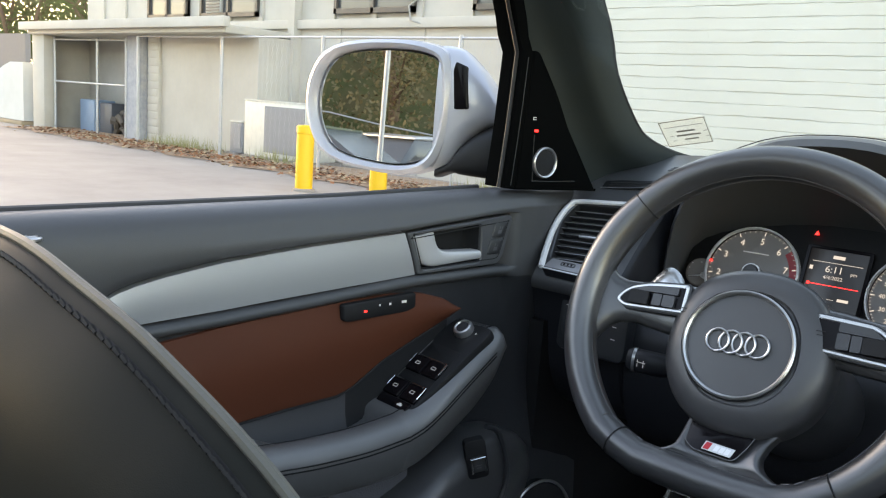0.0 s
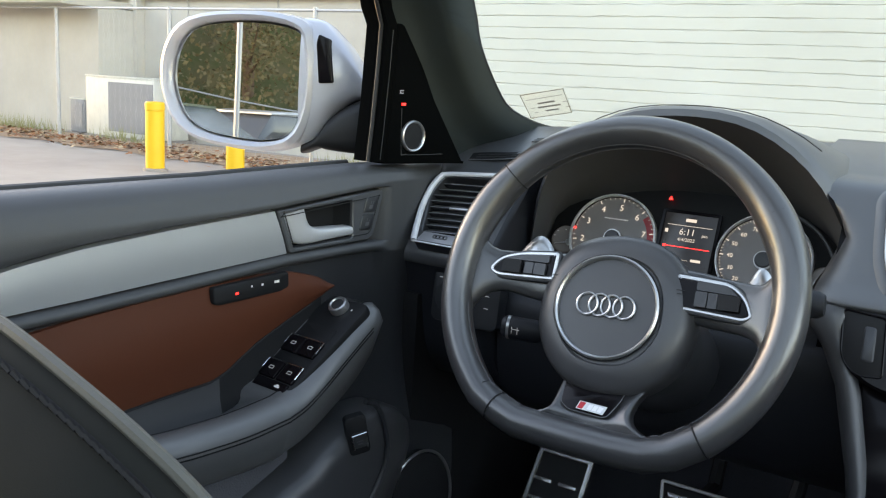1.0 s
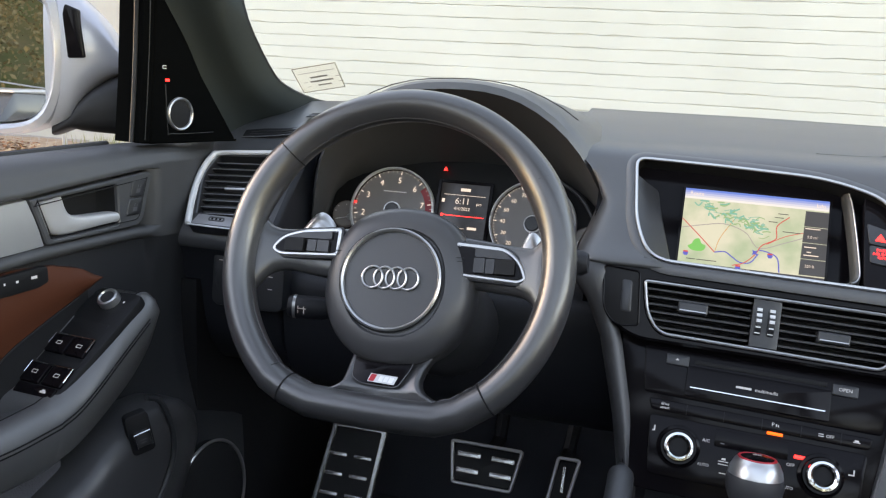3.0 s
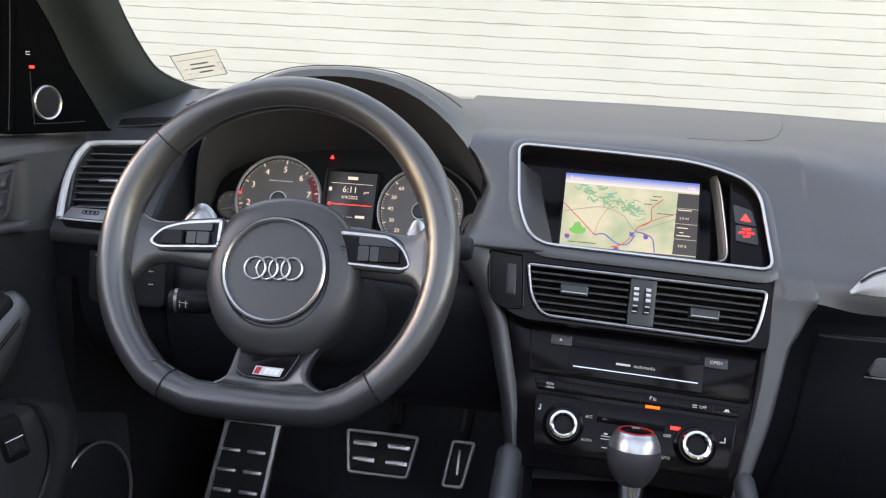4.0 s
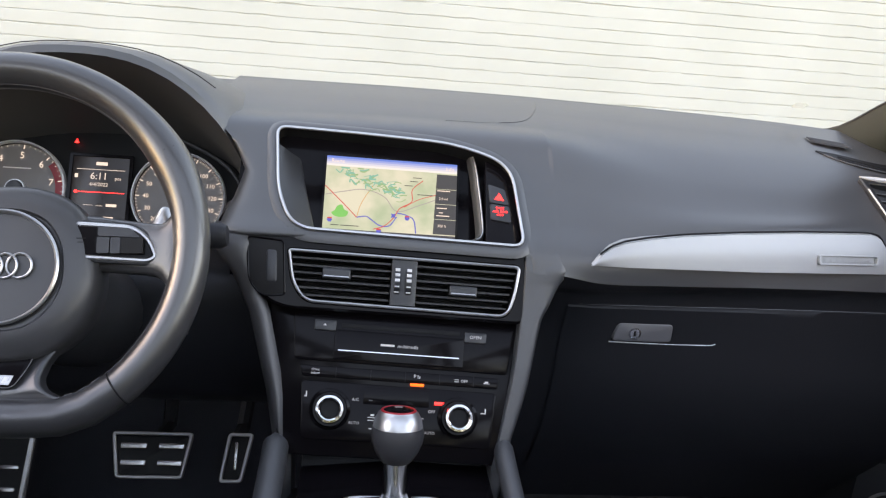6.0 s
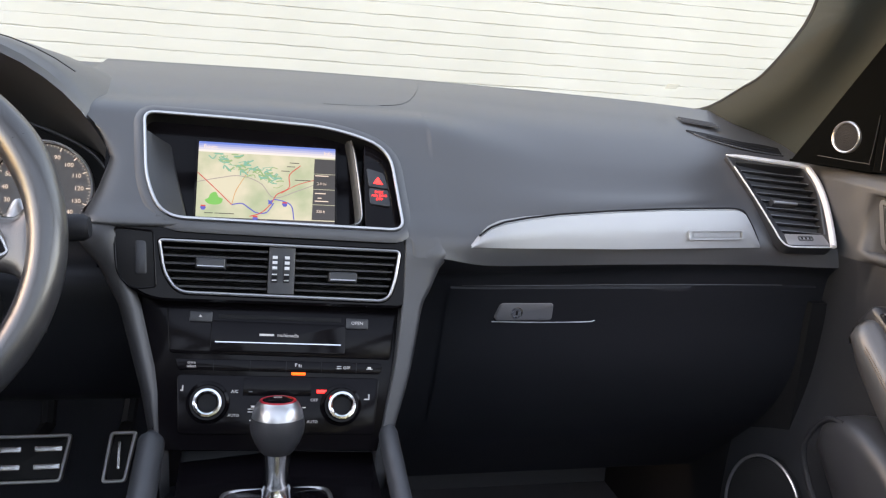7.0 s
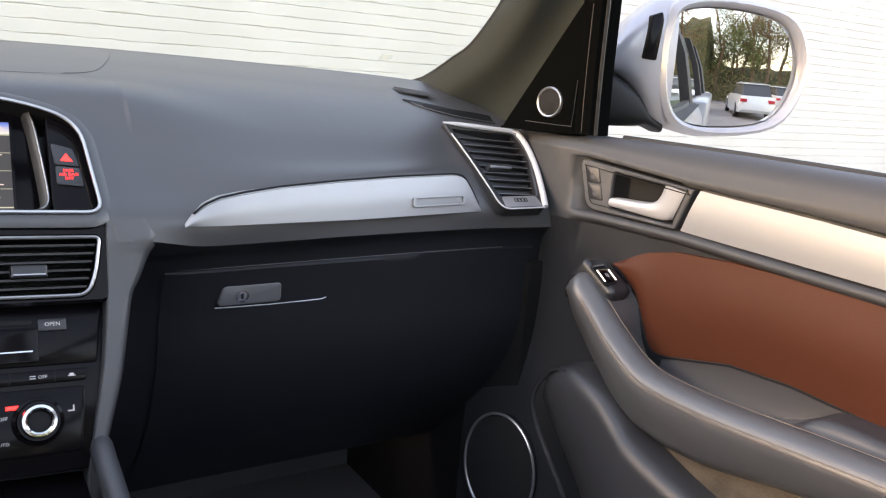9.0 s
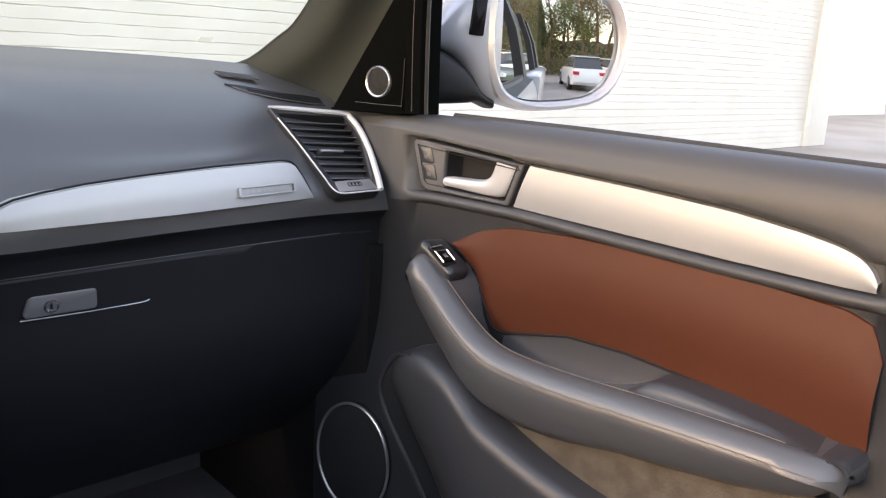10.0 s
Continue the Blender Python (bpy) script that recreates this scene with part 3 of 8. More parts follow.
# dense wood beyond the board fence
verts, faces = [], []
for k in range(15000):
    c = Vector((rt.uniform(-92, -44), rt.uniform(28, 34), rt.uniform(0, 1) ** 0.8 * 12))
    d1 = Vector((rt.gauss(0, 1), rt.gauss(0, 1), rt.gauss(0, 1))).normalized() * rt.uniform(0.10, 0.32)
    d2 = d1.cross(Vector((rt.gauss(0, 1), rt.gauss(0, 1), rt.gauss(0, 1)))).normalized() * 0.16
    q = len(verts)
    verts += [c - d1, c + d2, c + d1, c - d2]
    faces.append((q, q + 1, q + 2, q + 3))
solid("far_woods", quads(verts, faces), LEAF2, "dense brown and green wood beyond the board fence", "woods", kind="stuff", smooth=0)

# wooded bank that closes the view behind the lot
BANK = ground_material("wooded_bank", (0.05, 0.075, 0.02), (0.12, 0.095, 0.045), 0.8, 1.0)
rb = random.Random(5)
rows = []
for k, (y, z) in enumerate(((-25, 0.0), (-26, 1.5), (-27.5, 3.6), (-29, 5.6), (-31, 7.2), (-34, 8.0))):
    rows.append([Vector((x, y - (3 if x > 0 else 0) + rb.uniform(-0.7, 0.7), max(0, z * (0.45 if x > 0 else 1.0) + (rb.uniform(-0.6, 0.6) if k else 0) * (0.3 if x > 0 else 1)))) for x in np.linspace(-45, 45, 90)])
solid("wooded_bank", grid(rows), BANK, "wooded bank with green and brown growth behind the lot", "bank", kind="structure")


# ================= CABIN =================
def door_x(y):
    d = 0.725 - y
    return 0.713 + 0.2 * d - 0.13 * d * d


# ---- shell: floor, firewall, roof, pillars, glass
floor = solid("floor", cuboid(-0.86, -2.2, 0.42, 0.86, 1.35, 0.50), CARPET, "dark carpeted car floor", "floor", kind="structure", smooth=0)
solid("wall_firewall", cuboid(-0.86, 1.30, 0.45, 0.86, 1.38, 1.2), CARPET, "dark carpeted bulkhead in front of the pedals", "wall", kind="structure", smooth=0)
solid("wall_rear", cuboid(-0.80, -2.25, 0.45, 0.80, -2.15, 1.05), CARPET, "dark lined rear end of the car", "wall", kind="structure", smooth=0)
def roof_at(x, y, up=0.0):
    f = (y + 0.8) / 1.3
    return Vector((x, y, 1.70 - 0.05 * f * f - 0.07 * (abs(x) / 0.62) ** 3 + up))
ys, xs = list(np.linspace(0.42, -2.1, 22)), list(np.linspace(-0.62, 0.62, 17))
def roof_sheet(up):
    verts = [roof_at(x, y, up) for y in ys for x in xs]
    k = len(xs)
    open_area = lambda j, i: 0.30 > (ys[j] + ys[j + 1]) / 2 > -1.60 and abs(xs[i] + xs[i + 1]) / 2 < 0.53
    return mesh_from(verts, [(j * k + i, j * k + i + 1, (j + 1) * k + i + 1, (j + 1) * k + i) for j in range(len(ys) - 1) for i in range(k - 1) if not open_area(j, i)])
# unseen headliner, kept pale to bounce light, cut open for the added pane
solid("ceiling", roof_sheet(0.0), FABRIC, "unseen pale grey cloth headliner around an added glass roof", "ceiling", kind="structure")
solid("roof_skin", roof_sheet(0.05), PAINT, "silver-painted car roof", "roof", kind="structure")
# unseen roof pane, added and widened to let more light into the cabin
rg = solid("window_added_roof", grid([[roof_at(x, y, 0.045) for x in np.linspace(-0.58, 0.58, 11)] for y in np.linspace(0.37, -1.70, 14)]), ADDED_ROOF_GLASS, "unseen glass roof panel added to let light into the cabin", "roof window", kind="structure")
rg.visible_shadow = False
if rg.data.polygons[0].normal.z > 0:
    rg.data.flip_normals()

# windscreen: thin curved laminated pane
def screen_at(x, f):
    c = x / 0.7
    return Vector((x * (1 - 0.16 * f), 1.20 - 0.12 * c * c - 0.80 * f, 1.262 + 0.43 * f - 0.03 * f * f - 0.012 * c * c))
inner = [[screen_at(x, f) for x in np.linspace(-0.70, 0.70, 21)] for f in np.linspace(0, 1, 9)]
ws = tagged(part("window_windscreen", grid(inner), GLASS, None), "slightly green-tinted curved windscreen", "windscreen", kind="structure")
ws.visible_shadow = False
if ws.data.polygons[0].normal.z > 0:
    ws.data.flip_normals()
# lower black band and scuttle just beyond the dashboard's edge
solid("scuttle_panel", grid([[Vector((x, 1.16 - 0.3 * x * x + d, 1.286 - 0.02 * (abs(x) / 0.7) ** 2 - dz)) for x in np.linspace(-0.72, 0.72, 17)] for d, dz in ((0.0, 0.006), (0.03, 0.016), (0.08, 0.06), (0.3, 0.1))]), PLASTIC, "black plastic scuttle under the windscreen", "scuttle", kind="structure")


def pillar(s):
    """The A-pillar's padded trim."""
    up = 0.012 if s > 0 else -0.006
    inn = spline([(0.640, 1.14, 1.272), (0.648, 1.045, 1.281), (0.652, 0.955, 1.306 + up), (0.652, 0.905, 1.330 + up), (0.648, 0.832, 1.391 + up), (0.640, 0.774, 1.465 + up), (0.60, 0.52, 1.66)], 22)
    out = spline([(0.712, 0.93, 1.20), (0.714, 0.90, 1.222), (0.716, 0.85, 1.255), (0.718, 0.812, 1.29), (0.720, 0.765, 1.355), (0.722, 0.70, 1.44), (0.68, 0.45, 1.66)], 22)
    rows = []
    for a, b in zip(inn, out):
        a, b = Vector(a), Vector(b)
        row = [a + Vector((0.034, 0.05, 0.0)), a + Vector((0.009, 0.012, -0.001))]
        for k in range(15):
            f = k / 14
            p = a.lerp(b, f)
            bulge = 0.019 * math.sin(math.pi * f / 0.7) if f < 0.35 else 0.019 * (1 - (f - 0.35) / 0.65) - 0.012 * math.sin(math.pi * (f - 0.35) / 0.65) ** 1.5
            row.append(p + Vector((-0.6, -0.75, 0.1)) * bulge)
        row.append(b + Vector((0.02, 0.0, 0)))
        rows.append([Vector((s * q.x, q.y, q.z)) for q in row])
    t = thing("pillar_trim", (s * 0.68, 0.95, 1.27), "dark grey grained windscreen pillar trim", "pillar trim", "pillar trims")
    part("trim_panel", grid(rows), PILLAR, t)
    part("edge_seal", tube([Vector((s * (p[0] + 0.004), p[1] + 0.008, p[2])) for p in inn], 0.003, seg=6), RUBBER, t)
for s in (-1, 1):
    pillar(s)


# body sides behind the front doors, with their window openings
for s in (-1, 1):
    side = thing("wall_body_side", (s * 0.8, -1.3, 0.5), "silver car body side with dark pillars", "car body", kind="structure")
    part("rear_panel", cuboid(min(s * 0.80, s * 0.92), -2.25, 0.42, max(s * 0.80, s * 0.92), -0.45, 1.22, 0.02), PAINT, side)
    part("lining", cuboid(min(s * 0.77, s * 0.80), -2.25, 0.45, max(s * 0.77, s * 0.80), -0.43, 1.215), PLASTIC, side, smooth=0)
    for y0, y1 in ((-0.46, -0.30), (-1.42, -1.30), (-2.2, -1.85)):
        part("pillar", loft([[Vector((s * (x + dx), y + (0.02 if z < 1.3 else -0.05), z)) for dx, y in ((0, y0), (0.05, y0), (0.05, y1), (0, y1))] for x, z in ((0.79, 1.2), (0.72, 1.45), (0.63, 1.66))]), RUBBER, side)
    part("sill", cuboid(min(s * 0.70, s * 0.93), -0.5, 0.40, max(s * 0.70, s * 0.93), 1.35, 0.52), PAINT, side)
    part("kick_panel", cuboid(min(s * 0.69, s * 0.74), 0.78, 0.45, max(s * 0.69, s * 0.74), 1.36, 1.05), DARK, side, smooth=0)
    part("wing", cuboid(min(s * 0.76, s * 0.90), 0.92, 0.42, max(s * 0.76, s * 0.90), 2.3, 1.08, 0.03), PAINT, side)
solid("bonnet", grid([[Vector((x, y, 1.14 - 0.10 * ((y - 1.3) / 1.0) ** 2 - 0.05 * (x / 0.8) ** 2)) for x in np.linspace(-0.80, 0.80, 11)] for y in np.linspace(1.28, 2.35, 10)]), PAINT, "silver-painted car bonnet", "bonnet", kind="structure")

# ---- dashboard
def tilted(o, lean, roll):
    a, r = math.atan2(*lean), radians(roll)
    v0 = Vector((0, math.sin(a), math.cos(a)))
    u = Vector((1, 0, 0)) * math.cos(r) - v0 * math.sin(r)
    v = v0 * math.cos(r) + Vector((1, 0, 0)) * math.sin(r)
    return plane(o, u, v)
FS = tilted((0, 0.743, 1.1465), (0.69, 0.72), 0.8)
# the screen's opening in the soft pad
opening = rounded([(-0.152, 0.137), (-0.05, 0.135), (0.055, 0.1305), (0.119, 0.106), (0.130, -0.006), (0.0, -0.003), (-0.122, 0.0), (-0.142, 0.045)], [0.014, 0.02, 0.05, 0.03, 0.016, 0.02, 0.025, 0.03], 6)
dash = thing("dashboard", (0, 0.95, 1.1), "charcoal soft-touch dashboard with black lower half", "dashboard")
STATIONS = [
    (0.0, [(1.17, 1.294), (1.0, 1.279), (0.91, 1.2655), (0.885, 1.2608), (0.862, 1.2555), (0.845, 1.2488)]),
    (0.20, [(1.148, 1.293), (0.99, 1.277), (0.90, 1.2615), (0.870, 1.2538), (0.852, 1.2468), (0.837, 1.2390)]),
    (0.30, [(1.135, 1.291), (0.98, 1.272), (0.885, 1.250), (0.83, 1.222), (0.790, 1.187), (0.758, 1.163)]),
    (0.40, [(1.115, 1.289), (0.97, 1.268), (0.88, 1.243), (0.825, 1.214), (0.791, 1.183), (0.763, 1.168)]),
    (0.52, [(1.083, 1.286), (0.965, 1.266), (0.885, 1.241), (0.835, 1.214), (0.805, 1.185), (0.781, 1.171)]),
    (0.60, [(1.055, 1.283), (0.96, 1.262), (0.895, 1.242), (0.865, 1.227), (0.848, 1.205), (0.84, 1.19)]),
    (0.70, [(1.01, 1.275), (0.955, 1.256), (0.905, 1.238), (0.872, 1.222), (0.85, 1.208), (0.84, 1.19)]),
    (0.745, [(0.99, 1.266), (0.945, 1.248), (0.90, 1.231), (0.868, 1.214), (0.848, 1.2), (0.84, 1.185)]),
]


def dash_section(x, table):
    """The section at x: cubic from station to station, with half-strength tangents."""
    x = min(max(abs(x), table[0][0]), table[-1][0])
    k = max(i for i in range(len(table) - 1) if table[i][0] <= x)
    (xa, a), (xb, b) = table[k], table[k + 1]
    (xp, p0), (xn, n0) = table[max(0, k - 1)], table[min(len(table) - 1, k + 2)]
    w = xb - xa
    f = (x - xa) / w
    h = (2 * f ** 3 - 3 * f * f + 1, f ** 3 - 2 * f * f + f, 3 * f * f - 2 * f ** 3, f ** 3 - f * f)
    cubic = lambda u, v, q, r: h[0] * u + h[1] * w * 0.8 * (v - q) / (xb - xp) + h[2] * v + h[3] * w * 0.8 * (r - u) / (xn - xa)
    return [tuple(cubic(a[i][c], b[i][c], p0[i][c], n0[i][c]) for c in (0, 1)) for i in range(len(a))]


FASCIA = [
    (0.17, [(0.840, 1.2475), (0.799, 1.205), (0.7617, 1.166), (0.7345, 1.1375), (0.727, 1.116), (0.748, 1.096), (0.768, 1.082), (0.80, 1.03), (0.82, 0.94), (0.87, 0.84), (1.0, 0.70)]),
    (0.22, [(0.840, 1.242), (0.7945, 1.2), (0.7595, 1.164), (0.729, 1.126), (0.730, 1.108), (0.745, 1.097), (0.764, 1.082), (0.789, 1.03), (0.812, 0.94), (0.87, 0.84), (1.0, 0.70)]),
    (0.30, [(0.83, 1.222), (0.785, 1.190), (0.755, 1.1695), (0.740, 1.126), (0.741, 1.106), (0.755, 1.097), (0.770, 1.082), (0.785, 1.03), (0.805, 0.94), (0.86, 0.84), (1.0, 0.70)]),
    (0.40, [(0.828, 1.216), (0.788, 1.187), (0.765, 1.1745), (0.756, 1.124), (0.755, 1.105), (0.768, 1.096), (0.778, 1.081), (0.787, 1.03), (0.80, 0.94), (0.86, 0.84), (1.0, 0.70)]),
    (0.52, [(0.838, 1.216), (0.802, 1.189), (0.783, 1.1775), (0.772, 1.122), (0.770, 1.103), (0.778, 1.095), (0.785, 1.080), (0.790, 1.03), (0.80, 0.94), (0.86, 0.84), (1.0, 0.70)]),
    (0.60, [(0.864, 1.228), (0.842, 1.205), (0.80, 1.165), (0.770, 1.125), (0.771, 1.103), (0.780, 1.095), (0.787, 1.079), (0.793, 1.03), (0.80, 0.94), (0.86, 0.84), (1.0, 0.70)]),
    (0.70, [(0.874, 1.222), (0.848, 1.200), (0.808, 1.165), (0.765, 1.122), (0.762, 1.103), (0.772, 1.095), (0.785, 1.078), (0.795, 1.03), (0.80, 0.94), (0.86, 0.84), (1.0, 0.70)]),
    (0.745, [(0.87, 1.215), (0.845, 1.19), (0.808, 1.16), (0.765, 1.122), (0.762, 1.103), (0.772, 1.095), (0.785, 1.078), (0.795, 1.03), (0.80, 0.94), (0.86, 0.84), (1.0, 0.70)]),
]
def even_line(pts, n):
    """A smooth line through points set unevenly apart, sampled at even steps."""
    pts = [Vector(p) for p in pts]
    ts = [0.0]
    for a, b in zip(pts, pts[1:]):
        ts.append(ts[-1] + (b - a).length)
    rate = [(b - a) / (tb - ta) for a, b, ta, tb in zip(pts, pts[1:], ts, ts[1:])]
    tan = [rate[0]] + [(rate[i - 1] * (ts[i + 1] - ts[i]) + rate[i] * (ts[i] - ts[i - 1])) / (ts[i + 1] - ts[i - 1]) for i in range(1, len(pts) - 1)] + [rate[-1]]
    out, k = [], 0
    for i in range(n):
        t = ts[-1] * i / (n - 1)
        while k < len(pts) - 2 and t > ts[k + 1]:
            k += 1
        w = ts[k + 1] - ts[k]
        f = (t - ts[k]) / w
        p = pts[k] * (2 * f ** 3 - 3 * f * f + 1) + tan[k] * w * (f ** 3 - 2 * f * f + f) + pts[k + 1] * (3 * f * f - 2 * f ** 3) + tan[k + 1] * w * (f ** 3 - f * f)
        out.append((p.x, p.y))
    return out


def front_section(x):
    """The soft pad before the driver's and the middle places: from the windscreen down to the vents."""
    g = max(0.0, min(1.0, (x - 0.128) / 0.012))  # beside the vents it runs on downwards
    low = [(0.7385 - 0.004 * g, 1.1418 - 0.0043 * g), (0.7478 - 0.0208 * g, 1.1372 - 0.0212 * g)]
    return dash_section(x, STATIONS)[:3] + [(0.840, 1.2475), (0.8275, 1.2347), (0.799, 1.205), (0.7595, 1.164)] + low


rows = []
for x in np.linspace(-0.745, -0.19, 44):  # behind the binnacle the top stays flat
    sec = dash_section(x, STATIONS)
    f = min(1, (-0.18 - x) / 0.03) * min(1, max(0, (x + 0.60) / 0.03))
    flat = [(1.14 - 0.3 * x * x, 1.288), (1.065, 1.279), (1.04, 1.274), (1.02, 1.268), (1.01, 1.26), (1.005, 1.25)]
    sec = [(p[0] + (q[0] - p[0]) * f, p[1] + (q[1] - p[1]) * f) for p, q in zip(sec, flat)]
    ey, ez = sec[5]
    sec = sec[:3] + [(ey, ez), (ey + 0.004, ez - 0.008), (ey + 0.008, ez - 0.016), (ey + 0.02, ez - 0.03), (ey + 0.03, ez - 0.05), (ey + 0.04, ez - 0.07)]
    rows.append([Vector((x, y, z)) for y, z in even_line(sec, 120)])
for k, dy in ((1.06, 0.085), (1.03, 0.045), (0.99, 0.026), (0.92, 0.0145), (0.80, 0.0075), (0.62, 0.0032), (0.36, 0.0009), (0.15, 0.0002)):  # rolls back beside the dials
    col = []
    for y, z in even_line(front_section(-0.16), 120):
        xe = float(np.interp(z, [1.13, 1.15, 1.17, 1.20, 1.235, 1.25, 1.27], [0.206, 0.200, 0.191, 0.182, 0.197, 0.214, 0.232]))
        col.append(Vector((-0.160 - (xe - 0.160) * k, y + dy * max(0.0, min(1.0, (1.232 - z) / 0.04)), z)))
    rows.append(col)
for x in list(np.linspace(-0.16, 0.165, 82)) + [0.1685]:
    rows.append([Vector((x, y, z)) for y, z in even_line(front_section(x), 120)])
for x in [0.1705, 0.172, 0.175] + list(np.linspace(0.18, 0.745, 58)):
    soft = [[*dash_section(x + d, STATIONS)[:3], *dash_section(x + d, FASCIA)[:5]] for d in (k * min(0.055, (x - 0.1695) * 0.9) for k in (-1, -0.5, 0, 0.5, 1))]
    soft = [tuple(sum(r[i][c] for r in soft) / 5 for c in (0, 1)) for i in range(6)]
    fs = soft[3:6] + dash_section(x, FASCIA)[3:5]
    rows.append([Vector((x, y, z)) for y, z in even_line(soft[:3] + fs, 120)])
pad = grid(rows)
hole = inset(opening, -0.003)


def within(p, loop):
    """Whether a place of the pad lies inside a loop of the screen's plane."""
    d = p - FS(0, 0)
    if abs(p.y - 0.743 - 0.958 * (p.z - 1.1465)) > 0.012:
        return False
    ax, bx = FS(1, 0) - FS(0, 0), FS(0, 1) - FS(0, 0)
    a, b, inside = d.dot(ax), d.dot(bx), False
    for (xa, ya), (xb, yb) in zip(loop, loop[1:] + loop[:1]):
        if (ya > b) != (yb > b) and a < xa + (b - ya) * (xb - xa) / (yb - ya):
            inside = not inside
    return inside


bmesh.ops.delete(pad, geom=[f for f in pad.faces if any(within(v.co, hole) for v in f.verts)], context="FACES")
part("top_pad", pad, DASH, dash, smooth=60)
rows = []
for x in np.linspace(0.15, 0.745, 36):
    rows.append([Vector((x, y, z)) for y, z in spline(dash_section(max(x, 0.171), FASCIA)[4:], 22)])
part("lower_dash", grid(rows), GRAINED, dash)

# driver's side: outer vent field and knee panel
DRV = [(0.874, 1.222), (0.848, 1.2), (0.808, 1.165), (0.765, 1.122), (0.762, 1.103), (0.772, 1.09), (0.79, 1.05), (0.80, 1.0), (0.82, 0.955), (0.87, 0.915), (1.0, 0.89)]
line = spline(DRV, 34)
cut = next(i for i, (y, z) in enumerate(line) if z < 1.10)
for name, sec, mat in (("driver_fascia", line[:cut + 1], DASH), ("driver_lower_fascia", line[cut:], GRAINED)):
    part(name, grid([[Vector((x, y, z)) for y, z in sec] for x in np.linspace(-0.745, -0.580, 10)]), mat, dash)
part("vent_cheek", grid([[Vector((x, y + dy, z)) for y, z in spline(DRV[:9], 24)] for x, dy in ((-0.581, 0.0), (-0.577, 0.002), (-0.574, 0.008), (-0.573, 0.08), (-0.573, 0.16))]), GRAINED, dash)
KNEE = [(0.93, 1.085), (0.83, 1.085), (0.795, 1.07), (0.79, 1.03), (0.80, 0.97), (0.83, 0.92), (0.90, 0.885), (1.0, 0.875)]
rows = [[Vector((x, y, z)) for y, z in spline(KNEE, 26)] for x in np.linspace(-0.57, -0.13, 20)]
part("knee_panel", grid(rows), GRAINED, dash)

# binnacle hood over the dials
def hood_arch(w, top, base, y, n=30, wl=1.06):
    pts = [(-0.365 - w * wl, base), (-0.365 - w * 0.99 * wl, base + 0.25 * (top - base)), (-0.365 - w * 0.84 * wl, base + 0.66 * (top - base)), (-0.365 - w * 0.47, base + 0.93 * (top - base)), (-0.365, top),
           (-0.365 + w * 0.43, base + 0.945 * (top - base)), (-0.365 + w * 0.79, base + 0.72 * (top - base)), (-0.365 + w * 1.03, base + 0.34 * (top - base)), (-0.365 + w * 1.09, base)]
    return [Vector((x, y + 0.25 * (top - z) if y < 0.88 else y, z)) for x, z in spline(pts, n)]
rows = [hood_arch(0.215, 1.296, 1.20, 1.05), hood_arch(0.210, 1.312, 1.17, 0.97), hood_arch(0.203, 1.323, 1.13, 0.89),
        hood_arch(0.196, 1.3255, 1.10, 0.835), hood_arch(0.191, 1.322, 1.09, 0.818), hood_arch(0.187, 1.314, 1.09, 0.814)]
part("binnacle_hood", grid(rows), DASH, dash, "padded hood over the dials with a stitched seam")
rows = [hood_arch(0.187, 1.314, 1.09, 0.814), hood_arch(0.180, 1.298, 1.09, 0.84), hood_arch(0.178, 1.268, 1.085, 0.90, 30, 1.12), hood_arch(0.184, 1.235, 1.08, 0.955, 30, 1.20), hood_arch(0.180, 1.19, 1.08, 1.0, 30, 1.22)]
part("binnacle_lining", grid(rows), material("matt_grained_lining", (0.060, 0.060, 0.062), 0.6, spec=0.3, bump=0.15, bump_scale=1300), dash)
part("hood_seam", tube([p + Vector((0, 0, 0.0006)) for p in hood_arch(0.1975, 1.3258, 1.14, 0.845)[2:-8]], 0.0007, seg=5), RUBBER, dash)

for s in (-1, 1):
    gr = part("corner_grille", grid([[Vector((s * (0.565 + 0.05 * i / 6), 0.985 - 0.03 * j / 3 - 0.02 * i / 6, 1.2695 - 0.0055 * j / 3 - 0.0045 * i / 6)) for i in range(7)] for j in range(4)]), HUB, dash)
    for k in range(3):
        part("grille_bar", tube([Vector((s * (0.567 + 0.046 * q), 0.978 - 0.009 * k - 0.02 * q, 1.2698 - 0.0017 * k - 0.0045 * q)) for q in (0, 0.5, 1)], 0.0011, seg=5), DASH, gr)
# passenger airbag seam in the top pad
pad_top = lambda x, y: float(np.interp(y, [0.89, 0.90, 0.99, 1.148, 1.17], [1.2605, 1.2622, 1.2772, 1.2932, 1.2945])) + 0.0014 * max(0.0, 1 - abs(x) / 0.2)
part("airbag_seam", tube([Vector((x, y, pad_top(x, y) + (0.0009 if x > 0.12 else 0.0002))) for x, y in spline([(0.203, 1.10), (0.196, 1.06), (0.182, 1.0), (0.163, 0.945), (0.141, 0.918), (0.10, 0.906), (0.05, 0.902)], 40)], 0.0004, seg=5), PLASTIC, dash)

# aluminium trim strip before the passenger
def strip(S, a0, a1, top, bot, n, heights, m=5):
    """A band on a surface between two curves, proud by heights across its width."""
    rows = []
    for i in range(n + 1):
        f = i / n
        a = a0 + (a1 - a0) * f
        t, b = top(a), bot(a)
        fs = [j / m for j in range(m + 1)]
        fs[1], fs[-2] = min(fs[1], 0.0015 / max(t - b, 1e-4)), max(fs[-2], 1 - 0.0015 / max(t - b, 1e-4))
        rows.append([S(a, b + (t - b) * g, heights[j]) for j, g in enumerate(fs)])
    return grid(rows)


